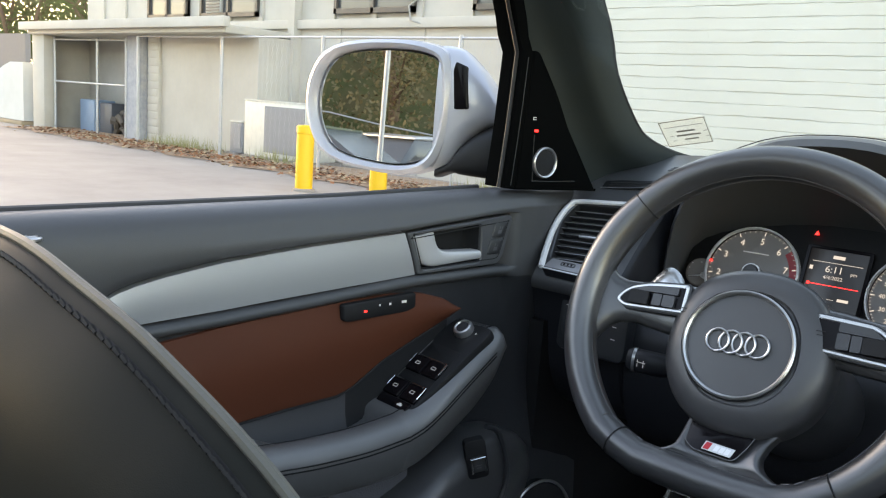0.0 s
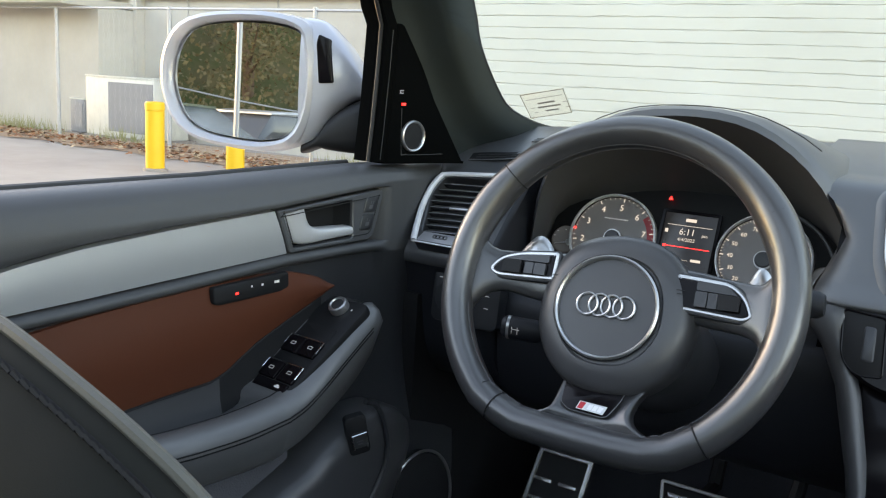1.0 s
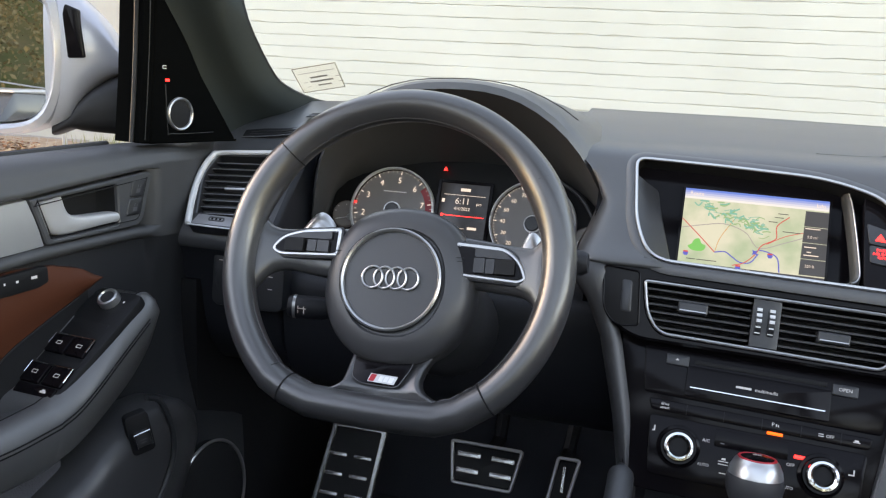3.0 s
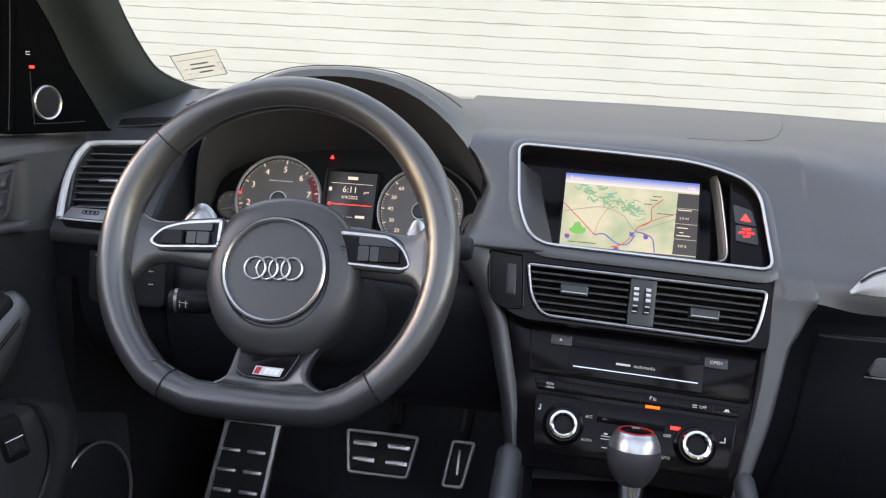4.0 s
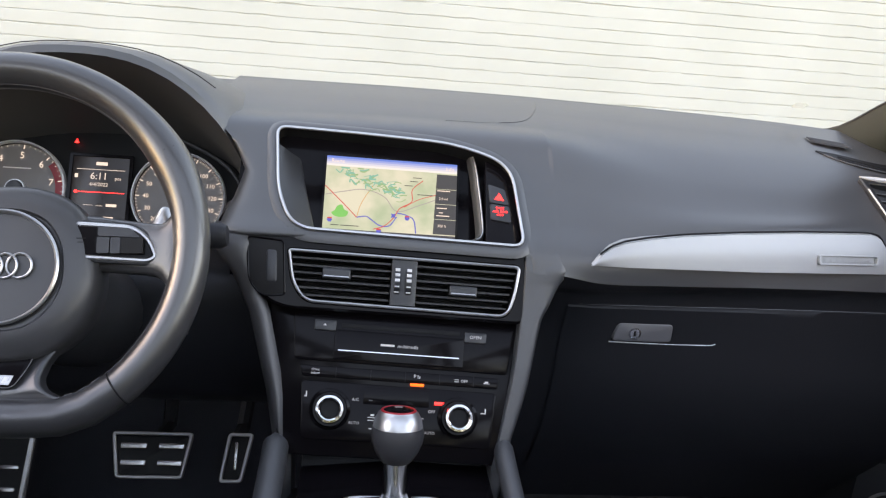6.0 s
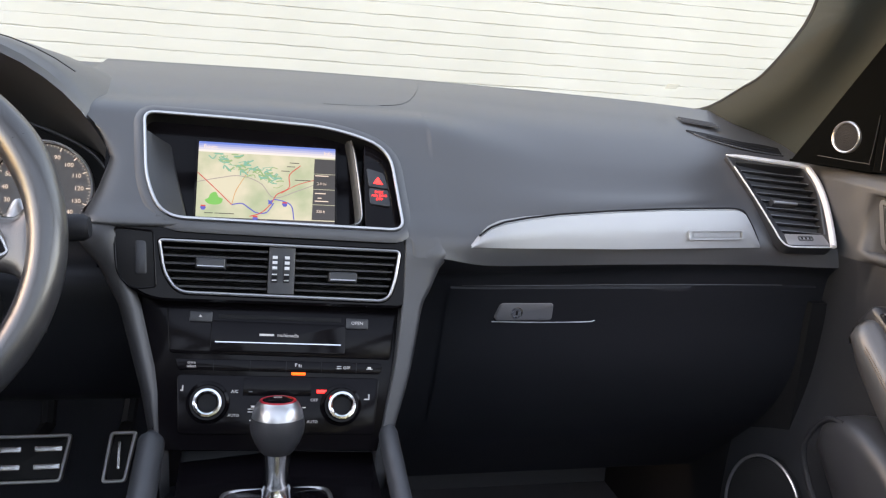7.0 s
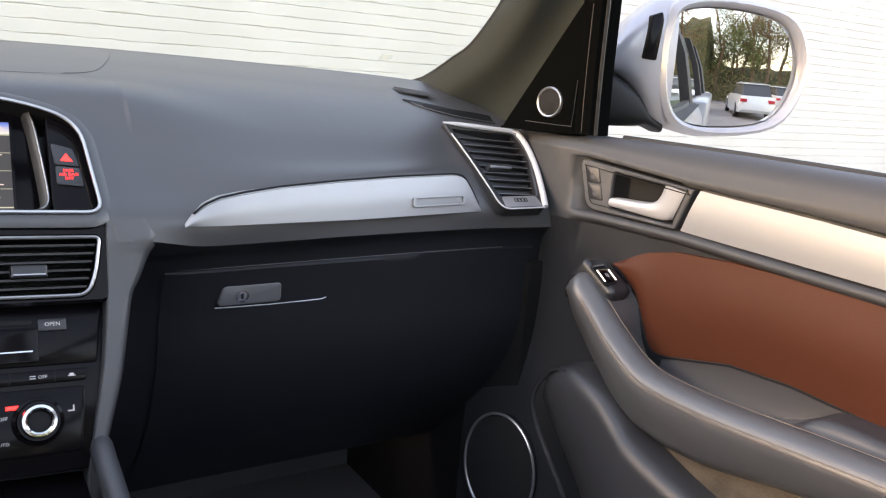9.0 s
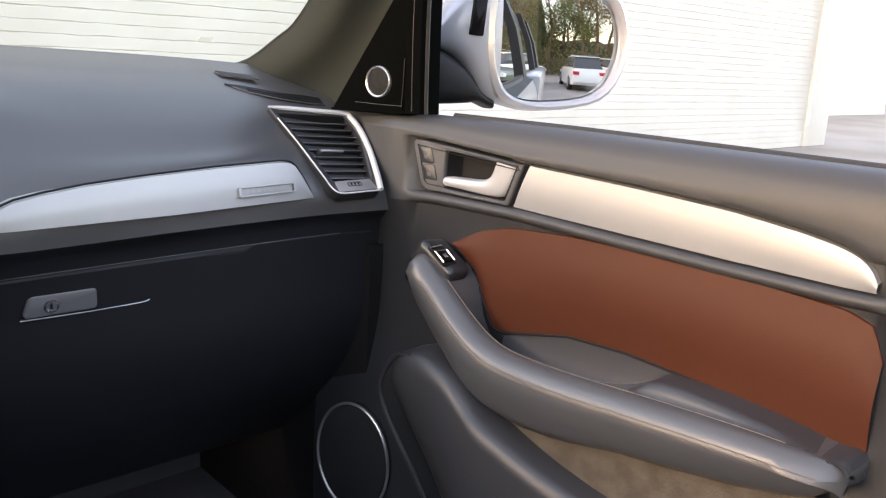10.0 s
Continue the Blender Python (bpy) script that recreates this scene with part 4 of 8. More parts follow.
tt = lambda x: float(np.interp(x, [0.203, 0.206, 0.211, 0.224, 0.240, 0.267, 0.309, 0.376, 0.457, 0.545, 0.558, 0.567, 0.577, 0.586, 0.590], [1.130, 1.134, 1.140, 1.150, 1.156, 1.1605, 1.165, 1.169, 1.172, 1.173, 1.172, 1.169, 1.155, 1.139, 1.130]))
tb = lambda x: 1.1285 - 0.0035 * min(1, (x - 0.2) / 0.2)
trim_y = lambda x, z: 0.7255 + 0.13 * (x - 0.207) + 0.25 * (z - 1.126) + 0.0055 * max(0.0, 1 - (x - 0.2035) / 0.05) ** 2
dash_trim = part("trim_strip", strip(lambda a, b, h: Vector((a, trim_y(a, b) - h, b)), 0.2035, 0.5895, tt, tb, 90, [-0.012, 0.0066, 0.0076, 0.0082, 0.0082, 0.0076, 0.0066, -0.012], 7), ALU, dash, "brushed aluminium trim strip")
part("trim_gap", tube([Vector((x, trim_y(x, tt(x)) - 0.0046, tt(x) + 0.0010)) for x in np.linspace(0.212, 0.5885, 80)], 0.0012, seg=6), DARK, dash)
TS = plane((0.52, 0.7705, 1.140), (0.9916, 0.129, 0), (0, 0.25, 0.97))
part("badge_plate", ring(TS, rounded(rect(-0.041, -0.006, 0.041, 0.006), 0.003), rounded(rect(-0.038, -0.0042, 0.038, 0.0042), 0.002), 0.0122, 0.0, 0.003, 0.0004), ALU, dash_trim)
bar_parts("badge_text", TS, [(-0.032 + i * 0.0085, -0.0018, -0.032 + i * 0.0085 + 0.0062, 0.0018) for i in range(8)], 0.0100, ALU, dash_trim)

# glovebox lid, groove and handle
glove = thing("glovebox", (0.45, 0.79, 1.0), "black glovebox with a silver-grey recessed handle and lock", "glovebox")
GS = plane((0.0, 0.786, 1.04), (1, 0.012, 0), (0, -0.10, 0.995))
rows = []
for x in np.linspace(0.195, 0.695, 40):
    sec = [(y, z) for y, z in spline(dash_section(x, FASCIA)[4:], 60) if z < 1.0715]
    rows.append([Vector((x, sec[0][0] + 0.004, 1.0735)), Vector((x, sec[0][0], 1.0728))] + [Vector((x, y - 0.0028, z)) for y, z in (sec[int(i * 34 / 20)] for i in range(21))])
part("lid", grid(rows), GRAINED, glove)
# thin paler rod stands in for the highlight on the lid's top edge
part("lid_edge_highlight", tube([r[1] + Vector((0, -0.002, 0)) for r in rows[1:-4]], 0.0007, seg=5), DASH, glove)
part("handle_recess", dish(GS, rounded([(0.252, -0.016), (0.26, 0.013), (0.327, 0.012), (0.36, 0.008), (0.392, -0.012), (0.38, -0.016)], 0.006), 0.004, 0.0068), DARK, glove)
gh = part("handle", plate(GS, rounded([(0.2535, -0.0125), (0.259, 0.011), (0.327, 0.011), (0.3275, -0.0125)], 0.006), 0.0125, 0.0, 0.002), material("dark_grey_satin", (0.22, 0.22, 0.235), 0.3, 0.4), glove)
part("handle_lip", tube([GS(*p, 0.0075) for p in spline([(0.252, -0.0155), (0.30, -0.0165), (0.35, -0.0165), (0.378, -0.0162), (0.386, -0.0142)], 16)], 0.0008, seg=6), SATIN, glove)
part("lock", revolve(GS, 0.2805, -0.0015, [(0.0075, 0.0125), (0.0075, 0.0136), (0.006, 0.0140), (0.0055, 0.0132)], 20), CHROME, gh)
part("keyhole", box(GS, 0.2793, -0.0045, 0.2817, 0.0015, 0.0138, 0, 0.0002), DARK, gh)


SATIN_LEVER = material("satin_silver_lever", (0.50, 0.50, 0.51), 0.35, 0.3, var=0.04)


# ---- doors (mirrored, but heights and edges on each side are set to fit the camera's view)
def door(s):
    S = lambda y, z, h=0.0: Vector((s * (door_x(y) - h), y, z))
    driver = s < 0
    d = thing("driver_door" if driver else "passenger_door", (s * 0.76, 0.3, 0.55),
              "closed car door with black upper, cognac leather insert and aluminium trim", "car door", "front doors")
    lift = lambda y: 0.0 if driver else float(np.interp(y, [0.2, 0.55, 0.72], [0.012, 0.0075, 0.005]))
    back = 0.0 if driver else -0.022  # the strip's rear tip
    if driver:  # the window line
        belt = lambda y: float(np.interp(y, [0.137, 0.286, 0.483, 0.712], [1.2145, 1.2155, 1.2185, 1.228]))
    else:
        belt = lambda y: float(np.interp(y, [0.19, 0.33, 0.53, 0.71], [1.2275, 1.2285, 1.231, 1.2315]))
    grow = lambda y: y - back * max(0.0, min(1, (0.5 - y) / 0.28))
    top = lambda y: float(np.interp(grow(y), [0.196, 0.199, 0.204, 0.211, 0.221, 0.238, 0.269, 0.327, 0.424, 0.554, 0.62, 0.702, 0.74], [1.116, 1.123, 1.130, 1.1365, 1.1415, 1.1468, 1.1532, 1.162, 1.171, 1.1805, 1.1875, 1.1965, 1.198])) + lift(y)
    bot = lambda y: float(np.interp(grow(y), [0.196, 0.226, 0.328, 0.427, 0.573, 0.69, 0.74], [1.1075, 1.107, 1.111, 1.117, 1.128, 1.1315, 1.13])) + lift(y)
    tip = 0.196 + back
    step = lambda f: (lambda g: g * g * (3 - 2 * g))(max(0.0, min(1, f)))
    rows, low = [], []
    for y in [-0.42 + 0.04 * i for i in range(13)] + list(np.linspace(0.10, 0.76, 110)) + [0.78, 0.80, 0.83, 0.86, 0.90]:
        f = step((y - tip + 0.016) / 0.016) * step(((0.728 if driver else 0.732) - y) / 0.012)
        deep = -0.010 - 0.026 * step((y - 0.583) / 0.012) * step((0.716 - y) / 0.008)
        T, B, Z = top(max(y, tip + 0.012)) + 0.002, bot(y) - 0.0012, belt(y)
        mix = lambda h, flat=0.0045: flat + (h - flat) * f
        m = max(0.3, min(1.0, (Z - T - 0.010) / 0.030))
        up = [(Z - 0.02, -0.055), (Z - 0.003, -0.046), (Z, -0.034), (Z - 0.001, -0.024), (Z - 0.005 * m, -0.013), (Z - 0.012 * m, -0.0045), (Z - 0.021 * m, 0.0005), (Z - 0.030 * m, 0.0028)]
        room = up[-1][0] - T
        up += [(T + room * k, mix(0.0035 + 0.002 * math.sin(math.pi * k))) for k in (0.8, 0.55, 0.3, 0.14)]
        up += [(T + 0.0015, mix(0.0012)), (T, mix(-0.002)), (T - 0.0004, mix(deep)), ((T + B) / 2, mix(deep, 0.005)), (B + 0.0004, mix(deep)), (B, mix(-0.002)), (B - 0.0012, mix(0.0012)), (B - 0.0035, mix(0.0042)), (B - 0.007, mix(0.0052)), (B - 0.0105, mix(0.0038, 0.0042)), (B - 0.0135, mix(-0.001, 0.004))]
        out = 0.3 * max(0.0, y - 0.765)
        rows.append([S(y, z, h - out) for z, h in up])
        low.append([S(y, z, h - out) for z, h in [up[-1]] + spline([(B - 0.016, mix(-0.006, 0.0035)), (1.05, -0.006), (1.0, -0.006), (0.95, -0.002), (0.90, 0.008), (0.86, 0.018), (0.8, 0.026), (0.7, 0.03), (0.55, 0.026), (0.48, 0.0)], 22)])
    part("panel", grid(rows), DOOR_PAD, d, smooth=50)
    part("lower_panel", grid(low), PLASTIC, d, smooth=50)
    part("window_seal", tube([S(y, belt(y) - 0.0005, -0.041) for y in np.linspace(-0.42, 0.70, 40)], 0.0042, seg=8), RUBBER, d)
    outer = [[Vector((s * (0.935 - 0.10 * max(0, (y - 0.55)) ** 2 - (0.06 if k == 0 else 0.03 if k == 1 else 0) - 0.02 * abs(z - 0.85)), y, z)) for k, z in enumerate((belt(y) - 0.026, belt(y) - 0.08, 1.0, 0.85, 0.6, 0.42))] for y in np.linspace(-0.45, 0.92, 12)]
    part("outer_skin", grid(outer), PAINT, d)
    part("outer_ledge", grid([[Vector((s * (door_x(y) + 0.046), y, belt(y) - 0.012)), Vector((s * (0.875 - 0.10 * max(0, (y - 0.55)) ** 2), y, belt(y) - 0.026))] for y in np.linspace(-0.45, 0.92, 12)]), RUBBER, d)
    # aluminium sweep
    sw = lambda y, z, h: S(y + max(0, 0.365 * (1.1805 + lift(y) - z)) * step((y - 0.40) / 0.15), z, h)
    part("trim_strip", strip(sw, tip + 0.001, 0.5535, top, bot, 70, [-0.009, -0.0015, -0.0005, 0.0, 0.0, 0.0, -0.0005, -0.0015, -0.009], 8), ALU, d, "brushed aluminium trim strip", smooth=30)
    # leather insert
    if driver:
        it = lambda y: float(np.interp(y, [0.160, 0.168, 0.195, 0.25, 0.331, 0.474, 0.544, 0.582, 0.622, 0.645], [1.06, 1.074, 1.081, 1.087, 1.096, 1.106, 1.108, 1.106, 1.0947, 1.081]))
        ib = lambda y: float(np.interp(y, [0.160, 0.2, 0.334, 0.40, 0.473, 0.492, 0.534, 0.583, 0.634, 0.645], [0.955, 0.960, 0.986, 0.9906, 0.994, 1.0005, 1.0266, 1.048, 1.069, 1.0795]))
    else:
        it = lambda y: float(np.interp(y, [0.160, 0.165, 0.172, 0.196, 0.247, 0.363, 0.499, 0.576, 0.617, 0.64, 0.658], [1.06, 1.074, 1.0915, 1.1007, 1.105, 1.113, 1.114, 1.110, 1.0995, 1.088, 1.077]))
        ib = lambda y: float(np.interp(y, [0.160, 0.179, 0.228, 0.2856, 0.3476, 0.415, 0.4877, 0.5736, 0.590, 0.6, 0.621, 0.658], [0.97, 0.965, 0.9755, 0.985, 0.990, 0.996, 0.995, 0.977, 0.978, 0.992, 1.042, 1.0755]))
    part("leather_insert", strip(S, 0.1605, 0.6435 if driver else 0.6565, it, ib, 76, [-0.010, -0.0030, 0.0005, 0.0025, 0.0035, 0.0035, 0.0030, 0.0012, -0.0022, -0.009], 9), BROWN, d, "cognac brown leather insert")
    for name, y0, y1, mat in (("pocket_wall", 0.335, 0.485 if driver else 0.575, HUB), ("pocket_front", 0.485 if driver else 0.575, 0.63, DARK)):
        part(name, grid([[S(y, z, h) for z, h in ((ib(y) + 0.003, -0.0052), (ib(y) - 0.004, -0.0045), (0.970, -0.003), (0.95, 0.002), (0.935, 0.012))] for y in np.linspace(y0, y1, 16)]), mat, d)
    # dark rod stands in for the shadow line along the insert's lower edge
    part("insert_shadow_line", tube([S(y, ib(y) - 0.0004, -0.003) for y in np.linspace(0.17, 0.615, 60)], 0.0013, seg=6), DARK, d)
    # armrest, pull handle and pocket
    if driver:
        st = [(0.674, 1.044, 1.044, 1.032, 0.044, 0.0), (0.664, 1.060, 1.060, 1.012, 0.060, 0.0), (0.648, 1.064, 1.064, 0.992, 0.069, 0.0), (0.62, 1.047, 1.047, 0.962, 0.072, 0.0), (0.59, 1.025, 1.025, 0.940, 0.073, 0.0), (0.56, 1.003, 1.003, 0.922, 0.074, 0.0),
              (0.535, 0.987, 0.985, 0.910, 0.074, 0.0), (0.515, 0.980, 0.975, 0.905, 0.074, 0.0), (0.505, 0.978, 0.955, 0.903, 0.074, 1.0), (0.455, 0.974, 0.944, 0.903, 0.074, 1.0), (0.40, 0.975, 0.944, 0.906, 0.073, 1.0), (0.37, 0.977, 0.958, 0.908, 0.072, 1.0), (0.34, 0.980, 0.980, 0.912, 0.072, 0.0), (0.25, 0.984, 0.986, 0.925, 0.070, 0.0), (0.17, 0.975, 0.982, 0.945, 0.066, 0.0), (0.15, 0.965, 0.97, 0.952, 0.055, 0.0)]
    else:
        st = [(0.684, 1.046, 1.046, 1.036, 0.046, 0.0), (0.672, 1.060, 1.060, 1.020, 0.062, 0.0), (0.656, 1.066, 1.066, 1.000, 0.070, 0.0), (0.635, 1.050, 1.050, 0.975, 0.072, 0.0), (0.618, 1.035, 1.030, 0.955, 0.073, 0.2), (0.606, 1.024, 0.985, 0.944, 0.074, 1.0), (0.59, 1.010, 0.960, 0.925, 0.074, 1.0),
              (0.565, 0.991, 0.950, 0.905, 0.074, 1.0), (0.54, 0.979, 0.946, 0.897, 0.074, 1.0), (0.51, 0.974, 0.945, 0.892, 0.074, 1.0), (0.46, 0.9715, 0.946, 0.892, 0.075, 1.0), (0.41, 0.972, 0.958, 0.899, 0.075, 1.0), (0.375, 0.973, 0.976, 0.905, 0.075, 0.6), (0.345, 0.974, 0.990, 0.908, 0.075, 0.0), (0.25, 0.976, 0.984, 0.919, 0.073, 0.0), (0.19, 0.975, 0.975, 0.932, 0.068, 0.0), (0.165, 0.972, 0.975, 0.948, 0.058, 0.0), (0.157, 0.964, 0.968, 0.955, 0.048, 0.0)]
    rows = []
    for y, zt, zv, zb, w, pocket in spline(st, 56):
        mid = (zt + zb) / 2
        pts = [(-0.01, zv), (0.012, zv), (0.028, zv), (0.035, zv + 0.12 * (zt - zv)), (0.038, zv + 0.6 * (zt - zv)), (0.040, zv + 0.94 * (zt - zv)), (0.0425, zt), (0.047, zt + 0.0012), (w - 0.016, zt), (w - 0.006, zt - 0.006), (w, zt - 0.018), (w - 0.001, mid + 0.2 * (zt - mid)), (w - 0.010, zb + 0.35 * (mid - zb)), (w - 0.026, zb), (0.02, zb - 0.004), (-0.01, zb - 0.006)]
        rows.append([S(y, z, h) for h, z in pts])
    cup = [i for i, r in enumerate(rows) if r[0].y > (0.455 if driver else 0.555)]
    # black pocket; the matt black also stands in for the hollow's shade
    part("pull_pocket", grid([rows[i][:7] for i in cup]), DARK, d, "black pull pocket behind the armrest's roll", smooth=60)
    # leather like the roll, in a darker charcoal that holds its shade
    part("armrest_top", grid([r[:7] for r in rows[cup[-1]:]]), HUB, d, smooth=60)
    part("roll_seam", tube([r[6] + Vector((0, 0, 0.0004)) for r in rows[4:-8]], 0.0006, seg=5), DARK if driver else TAN_STITCH, d)
    rows = [r[6:] + r[:1] for r in rows]
    part("armrest", loft(rows, True, True), LEATHER, d, "black leather armrest with double stitching", smooth=60)
    for dz in (0.0, 0.0045):
        line = [S(y, max(zt - (0.017 if driver else 0.012), (zt + zb) / 2 + 0.006) - dz, w + 0.0006) for y, zt, zv, zb, w, pk in spline(st, 56) if 0.17 < y < 0.64]
        part("seam", tube(line, 0.0005 if not driver else 0.0008, seg=5), TAN_STITCH if not driver else DARK, d)
    # release handle in its bezel
    H = lambda y, z, h=0.0: S(y + (0.0 if driver else 0.004), z + lift(y), h)
    lp = rounded([(0.722, 1.1975), (0.705, 1.1335), (0.574, 1.1285), (0.5555, 1.1795)], [0.012, 0.014, 0.004, 0.003])
    hole = rounded([(0.669, 1.1855), (0.671, 1.1375), (0.580, 1.1335), (0.5635, 1.1765)], [0.004, 0.006, 0.005, 0.003])
    part("handle_bezel", ring(H, lp, hole, 0.002, 0.02, 0.022, 0.0014), DASH, d)
    part("bezel_groove", tube([H(*q, 0.0022) for q in inset(lp, 0.0075)], 0.0006, True, 5), DARK, d)
    part("handle_cup", dish(H, hole, 0.024, -0.003, 0.9), DARK, d)
    lever = spline([(0.6715, 1.1410, 0.6720, 1.1525), (0.650, 1.1395, 0.650, 1.1530), (0.628, 1.1378, 0.626, 1.1535), (0.607, 1.1362, 0.6125, 1.1555), (0.592, 1.1366, 0.6045, 1.1605), (0.582, 1.1410, 0.6005, 1.1680), (0.574, 1.1540, 0.5985, 1.1750), (0.5655, 1.1745, 0.5965, 1.1800)], 24)
    rows = []
    for y0, z0, y1, z1 in lever:
        rows.append([H(y0 + (y1 - y0) * g, z0 + (z1 - z0) * g, h) for g, h in ((0, -0.014), (0, -0.0035), (0.05, -0.0008), (0.16, 0.0010), (0.5, 0.0018), (0.84, 0.0010), (0.95, -0.0008), (1, -0.0035), (1, -0.014))])
    part("release_lever", loft(rows, True), SATIN_LEVER, d, "satin silver release lever", smooth=50)
    LK = lambda a, b, h=0.0: H(0.6805 + a + 0.26 * (b - 0.002), 1.1465 + b, h)
    for k, z0 in enumerate((0.0, 0.0215)):
        bt = part("lock_button", plate(LK, rounded(rect(0.0, z0, 0.020, z0 + 0.0195), 0.003), 0.0035, 0, 0.0012), PLASTIC, d)
        part("button_mark", bars(LK, [(0.007, z0 + 0.005, 0.013, z0 + 0.010), (0.008, z0 + 0.011, 0.0092, z0 + 0.0145), (0.0118, z0 + 0.011, 0.013, z0 + (0.0145 if k else 0.0125))], 0.0038), STITCH, bt, smooth=0)
    # window frame, sail panel and tweeter
    edge = lambda z: float(np.interp(z, [1.232, 1.31, 1.40, 1.44, 1.46, 1.5, 1.6], [0.6965, 0.704, 0.709, 0.688, 0.675, 0.648, 0.58] if driver else [0.712, 0.7145, 0.7147, 0.7135, 0.708, 0.69, 0.63]))
    wide = 0.019 if driver else 0.026
    TW, TZ = (0.7628, 1.2645) if driver else (0.7815, 1.2688)
    fr = grid([[S(edge(z) + dy, z, h + max(0, z - 1.42) * 0.25) for dy, h in ((0.004, -0.030), (0.0, -0.010), (0.001, -0.002), (0.003, 0.004), (wide - 0.003, 0.006), (wide, 0.004), (wide + 0.001, -0.01))] for z in (1.232, 1.26, 1.31, 1.36, 1.40, 1.42, 1.44, 1.46, 1.5, 1.6)])
    part("window_frame", fr, SAIL, d)
    part("frame_seal", tube([S(edge(z) + 0.0005, z, -0.004 + max(0, z - 1.42) * 0.25) for z in (1.232, 1.28, 1.34, 1.40, 1.44, 1.5, 1.58)], 0.0028, seg=6), RUBBER, d)
    part("frame_line", tube([S(edge(z) + wide * 0.55, z, 0.0052) for z in (1.235, 1.28, 1.34, 1.395)], 0.0007, seg=5), RUBBER, d)
    part("sail_panel", plate(S, rounded([(edge(1.232) + wide + 0.0015, 1.229), (0.866, 1.227), (0.836, 1.247), (0.813, 1.291), (0.778, 1.353), (0.740, 1.404), (edge(1.40) + wide + 0.0015, 1.404)], [0.003, 0.004, 0.01, 0.02, 0.02, 0.004, 0.004]), 0.004, 0.02, 0.003), SAIL, d)
    part("sail_crease", tube([S(y, z, 0.0042) for y, z in spline([(0.7415, 1.30), (0.744, 1.246), (0.752, 1.2405), (0.82, 1.2405)], 18)], 0.0006, seg=5), RUBBER, d)
    tw = part("tweeter_grille", revolve(S, TW, TZ, [(0.0175, 0.004), (0.0175, 0.0052), (0.010, 0.0062), (0.002, 0.0066)], 32), BLACK_FABRIC, d)
    part("tweeter_ring", stack([[S(*p, h) for p in ellipse(TW, TZ, r, r, 40)] for r, h in ((0.0205, 0.004), (0.0202, 0.0068), (0.0190, 0.0078), (0.0176, 0.0070), (0.0170, 0.0045))], False), SATIN, d, "satin chrome tweeter ring")
    # lower bin, speaker
    bulge = []
    front = [(0.702, 0.885, 0.028), (0.697, 0.905, 0.048), (0.687, 0.928, 0.062), (0.662, 0.945, 0.070), (0.63, 0.944, 0.075), (0.59, 0.930, 0.078), (0.562, 0.908, 0.079), (0.53, 0.884, 0.078), (0.40, 0.84, 0.070), (0.1, 0.80, 0.06), (-0.3, 0.78, 0.05)]
    for y, zt, hh in spline(front if not driver else [(0.748, 0.84, 0.032), (0.735, 0.888, 0.05), (0.705, 0.918, 0.064), (0.67, 0.930, 0.072), (0.62, 0.925, 0.078), (0.57, 0.905, 0.080), (0.53, 0.880, 0.078), (0.40, 0.84, 0.070), (0.1, 0.80, 0.06), (-0.3, 0.78, 0.05)], 40):
        bulge.append([S(y, zt - 0.002, 0.01), S(y, zt, 0.025), S(y, zt - 0.001, hh - 0.014), S(y, zt - 0.008, hh - 0.003), S(y, zt - 0.025, hh), S(y - (0.05 if driver else 0.075) * max(0, (y - 0.5) / (0.25 if driver else 0.2)), zt - 0.12, hh + 0.004), S(y - (0.16 if driver else 0.22) * max(0, (y - 0.5) / (0.25 if driver else 0.2)), 0.55, hh - 0.01)])
    part("door_bin", grid(bulge), HUB, d, smooth=70)
    rim_line = [(0.655, 0.9385), (0.676, 0.9350), (0.694, 0.912), (0.702, 0.882), (0.690, 0.850), (0.668, 0.818), (0.640, 0.780), (0.60, 0.72)] if not driver else [(0.622, 0.952), (0.640, 0.943), (0.655, 0.917), (0.664, 0.885), (0.660, 0.855), (0.643, 0.825), (0.61, 0.78), (0.57, 0.72)]
    part("bin_edge", tube([S(y, z, 0.064 if not driver else 0.077) for y, z in spline(rim_line, 30)], 0.0035, seg=8), PLASTIC, d)
    # same door carpet; the driver's is drawn dark, its shade put into the colour
    part("lower_carpet", grid([[S(y, z, 0.031) for z in (0.93, 0.8, 0.6)] for y in np.linspace(0.55, -0.3, 10)]), CARPET if driver else material("taupe_door_carpet", (0.15, 0.12, 0.09), 0.95, bump=1.0, bump_scale=320, spec=0.1, var=0.55, var_scale=45), d)
    SP = lambda y, z, h=0.0: S(y, z, 0.030 + h + 0.10 * (0.83 - z) * 0.3)
    part("speaker_grille", plate(SP, ellipse(0.775, 0.748, 0.062, 0.078, 40), 0.006, 0.01, 0.004), BLACK_FABRIC, d)
    part("speaker_ring", tube([SP(*p, 0.005) for p in ellipse(0.775, 0.748, 0.064, 0.080, 48)], 0.0022, True, 8), SATIN, d)
    return d, S

driver_door, SL = door(-1)
passenger_door, SR = door(1)


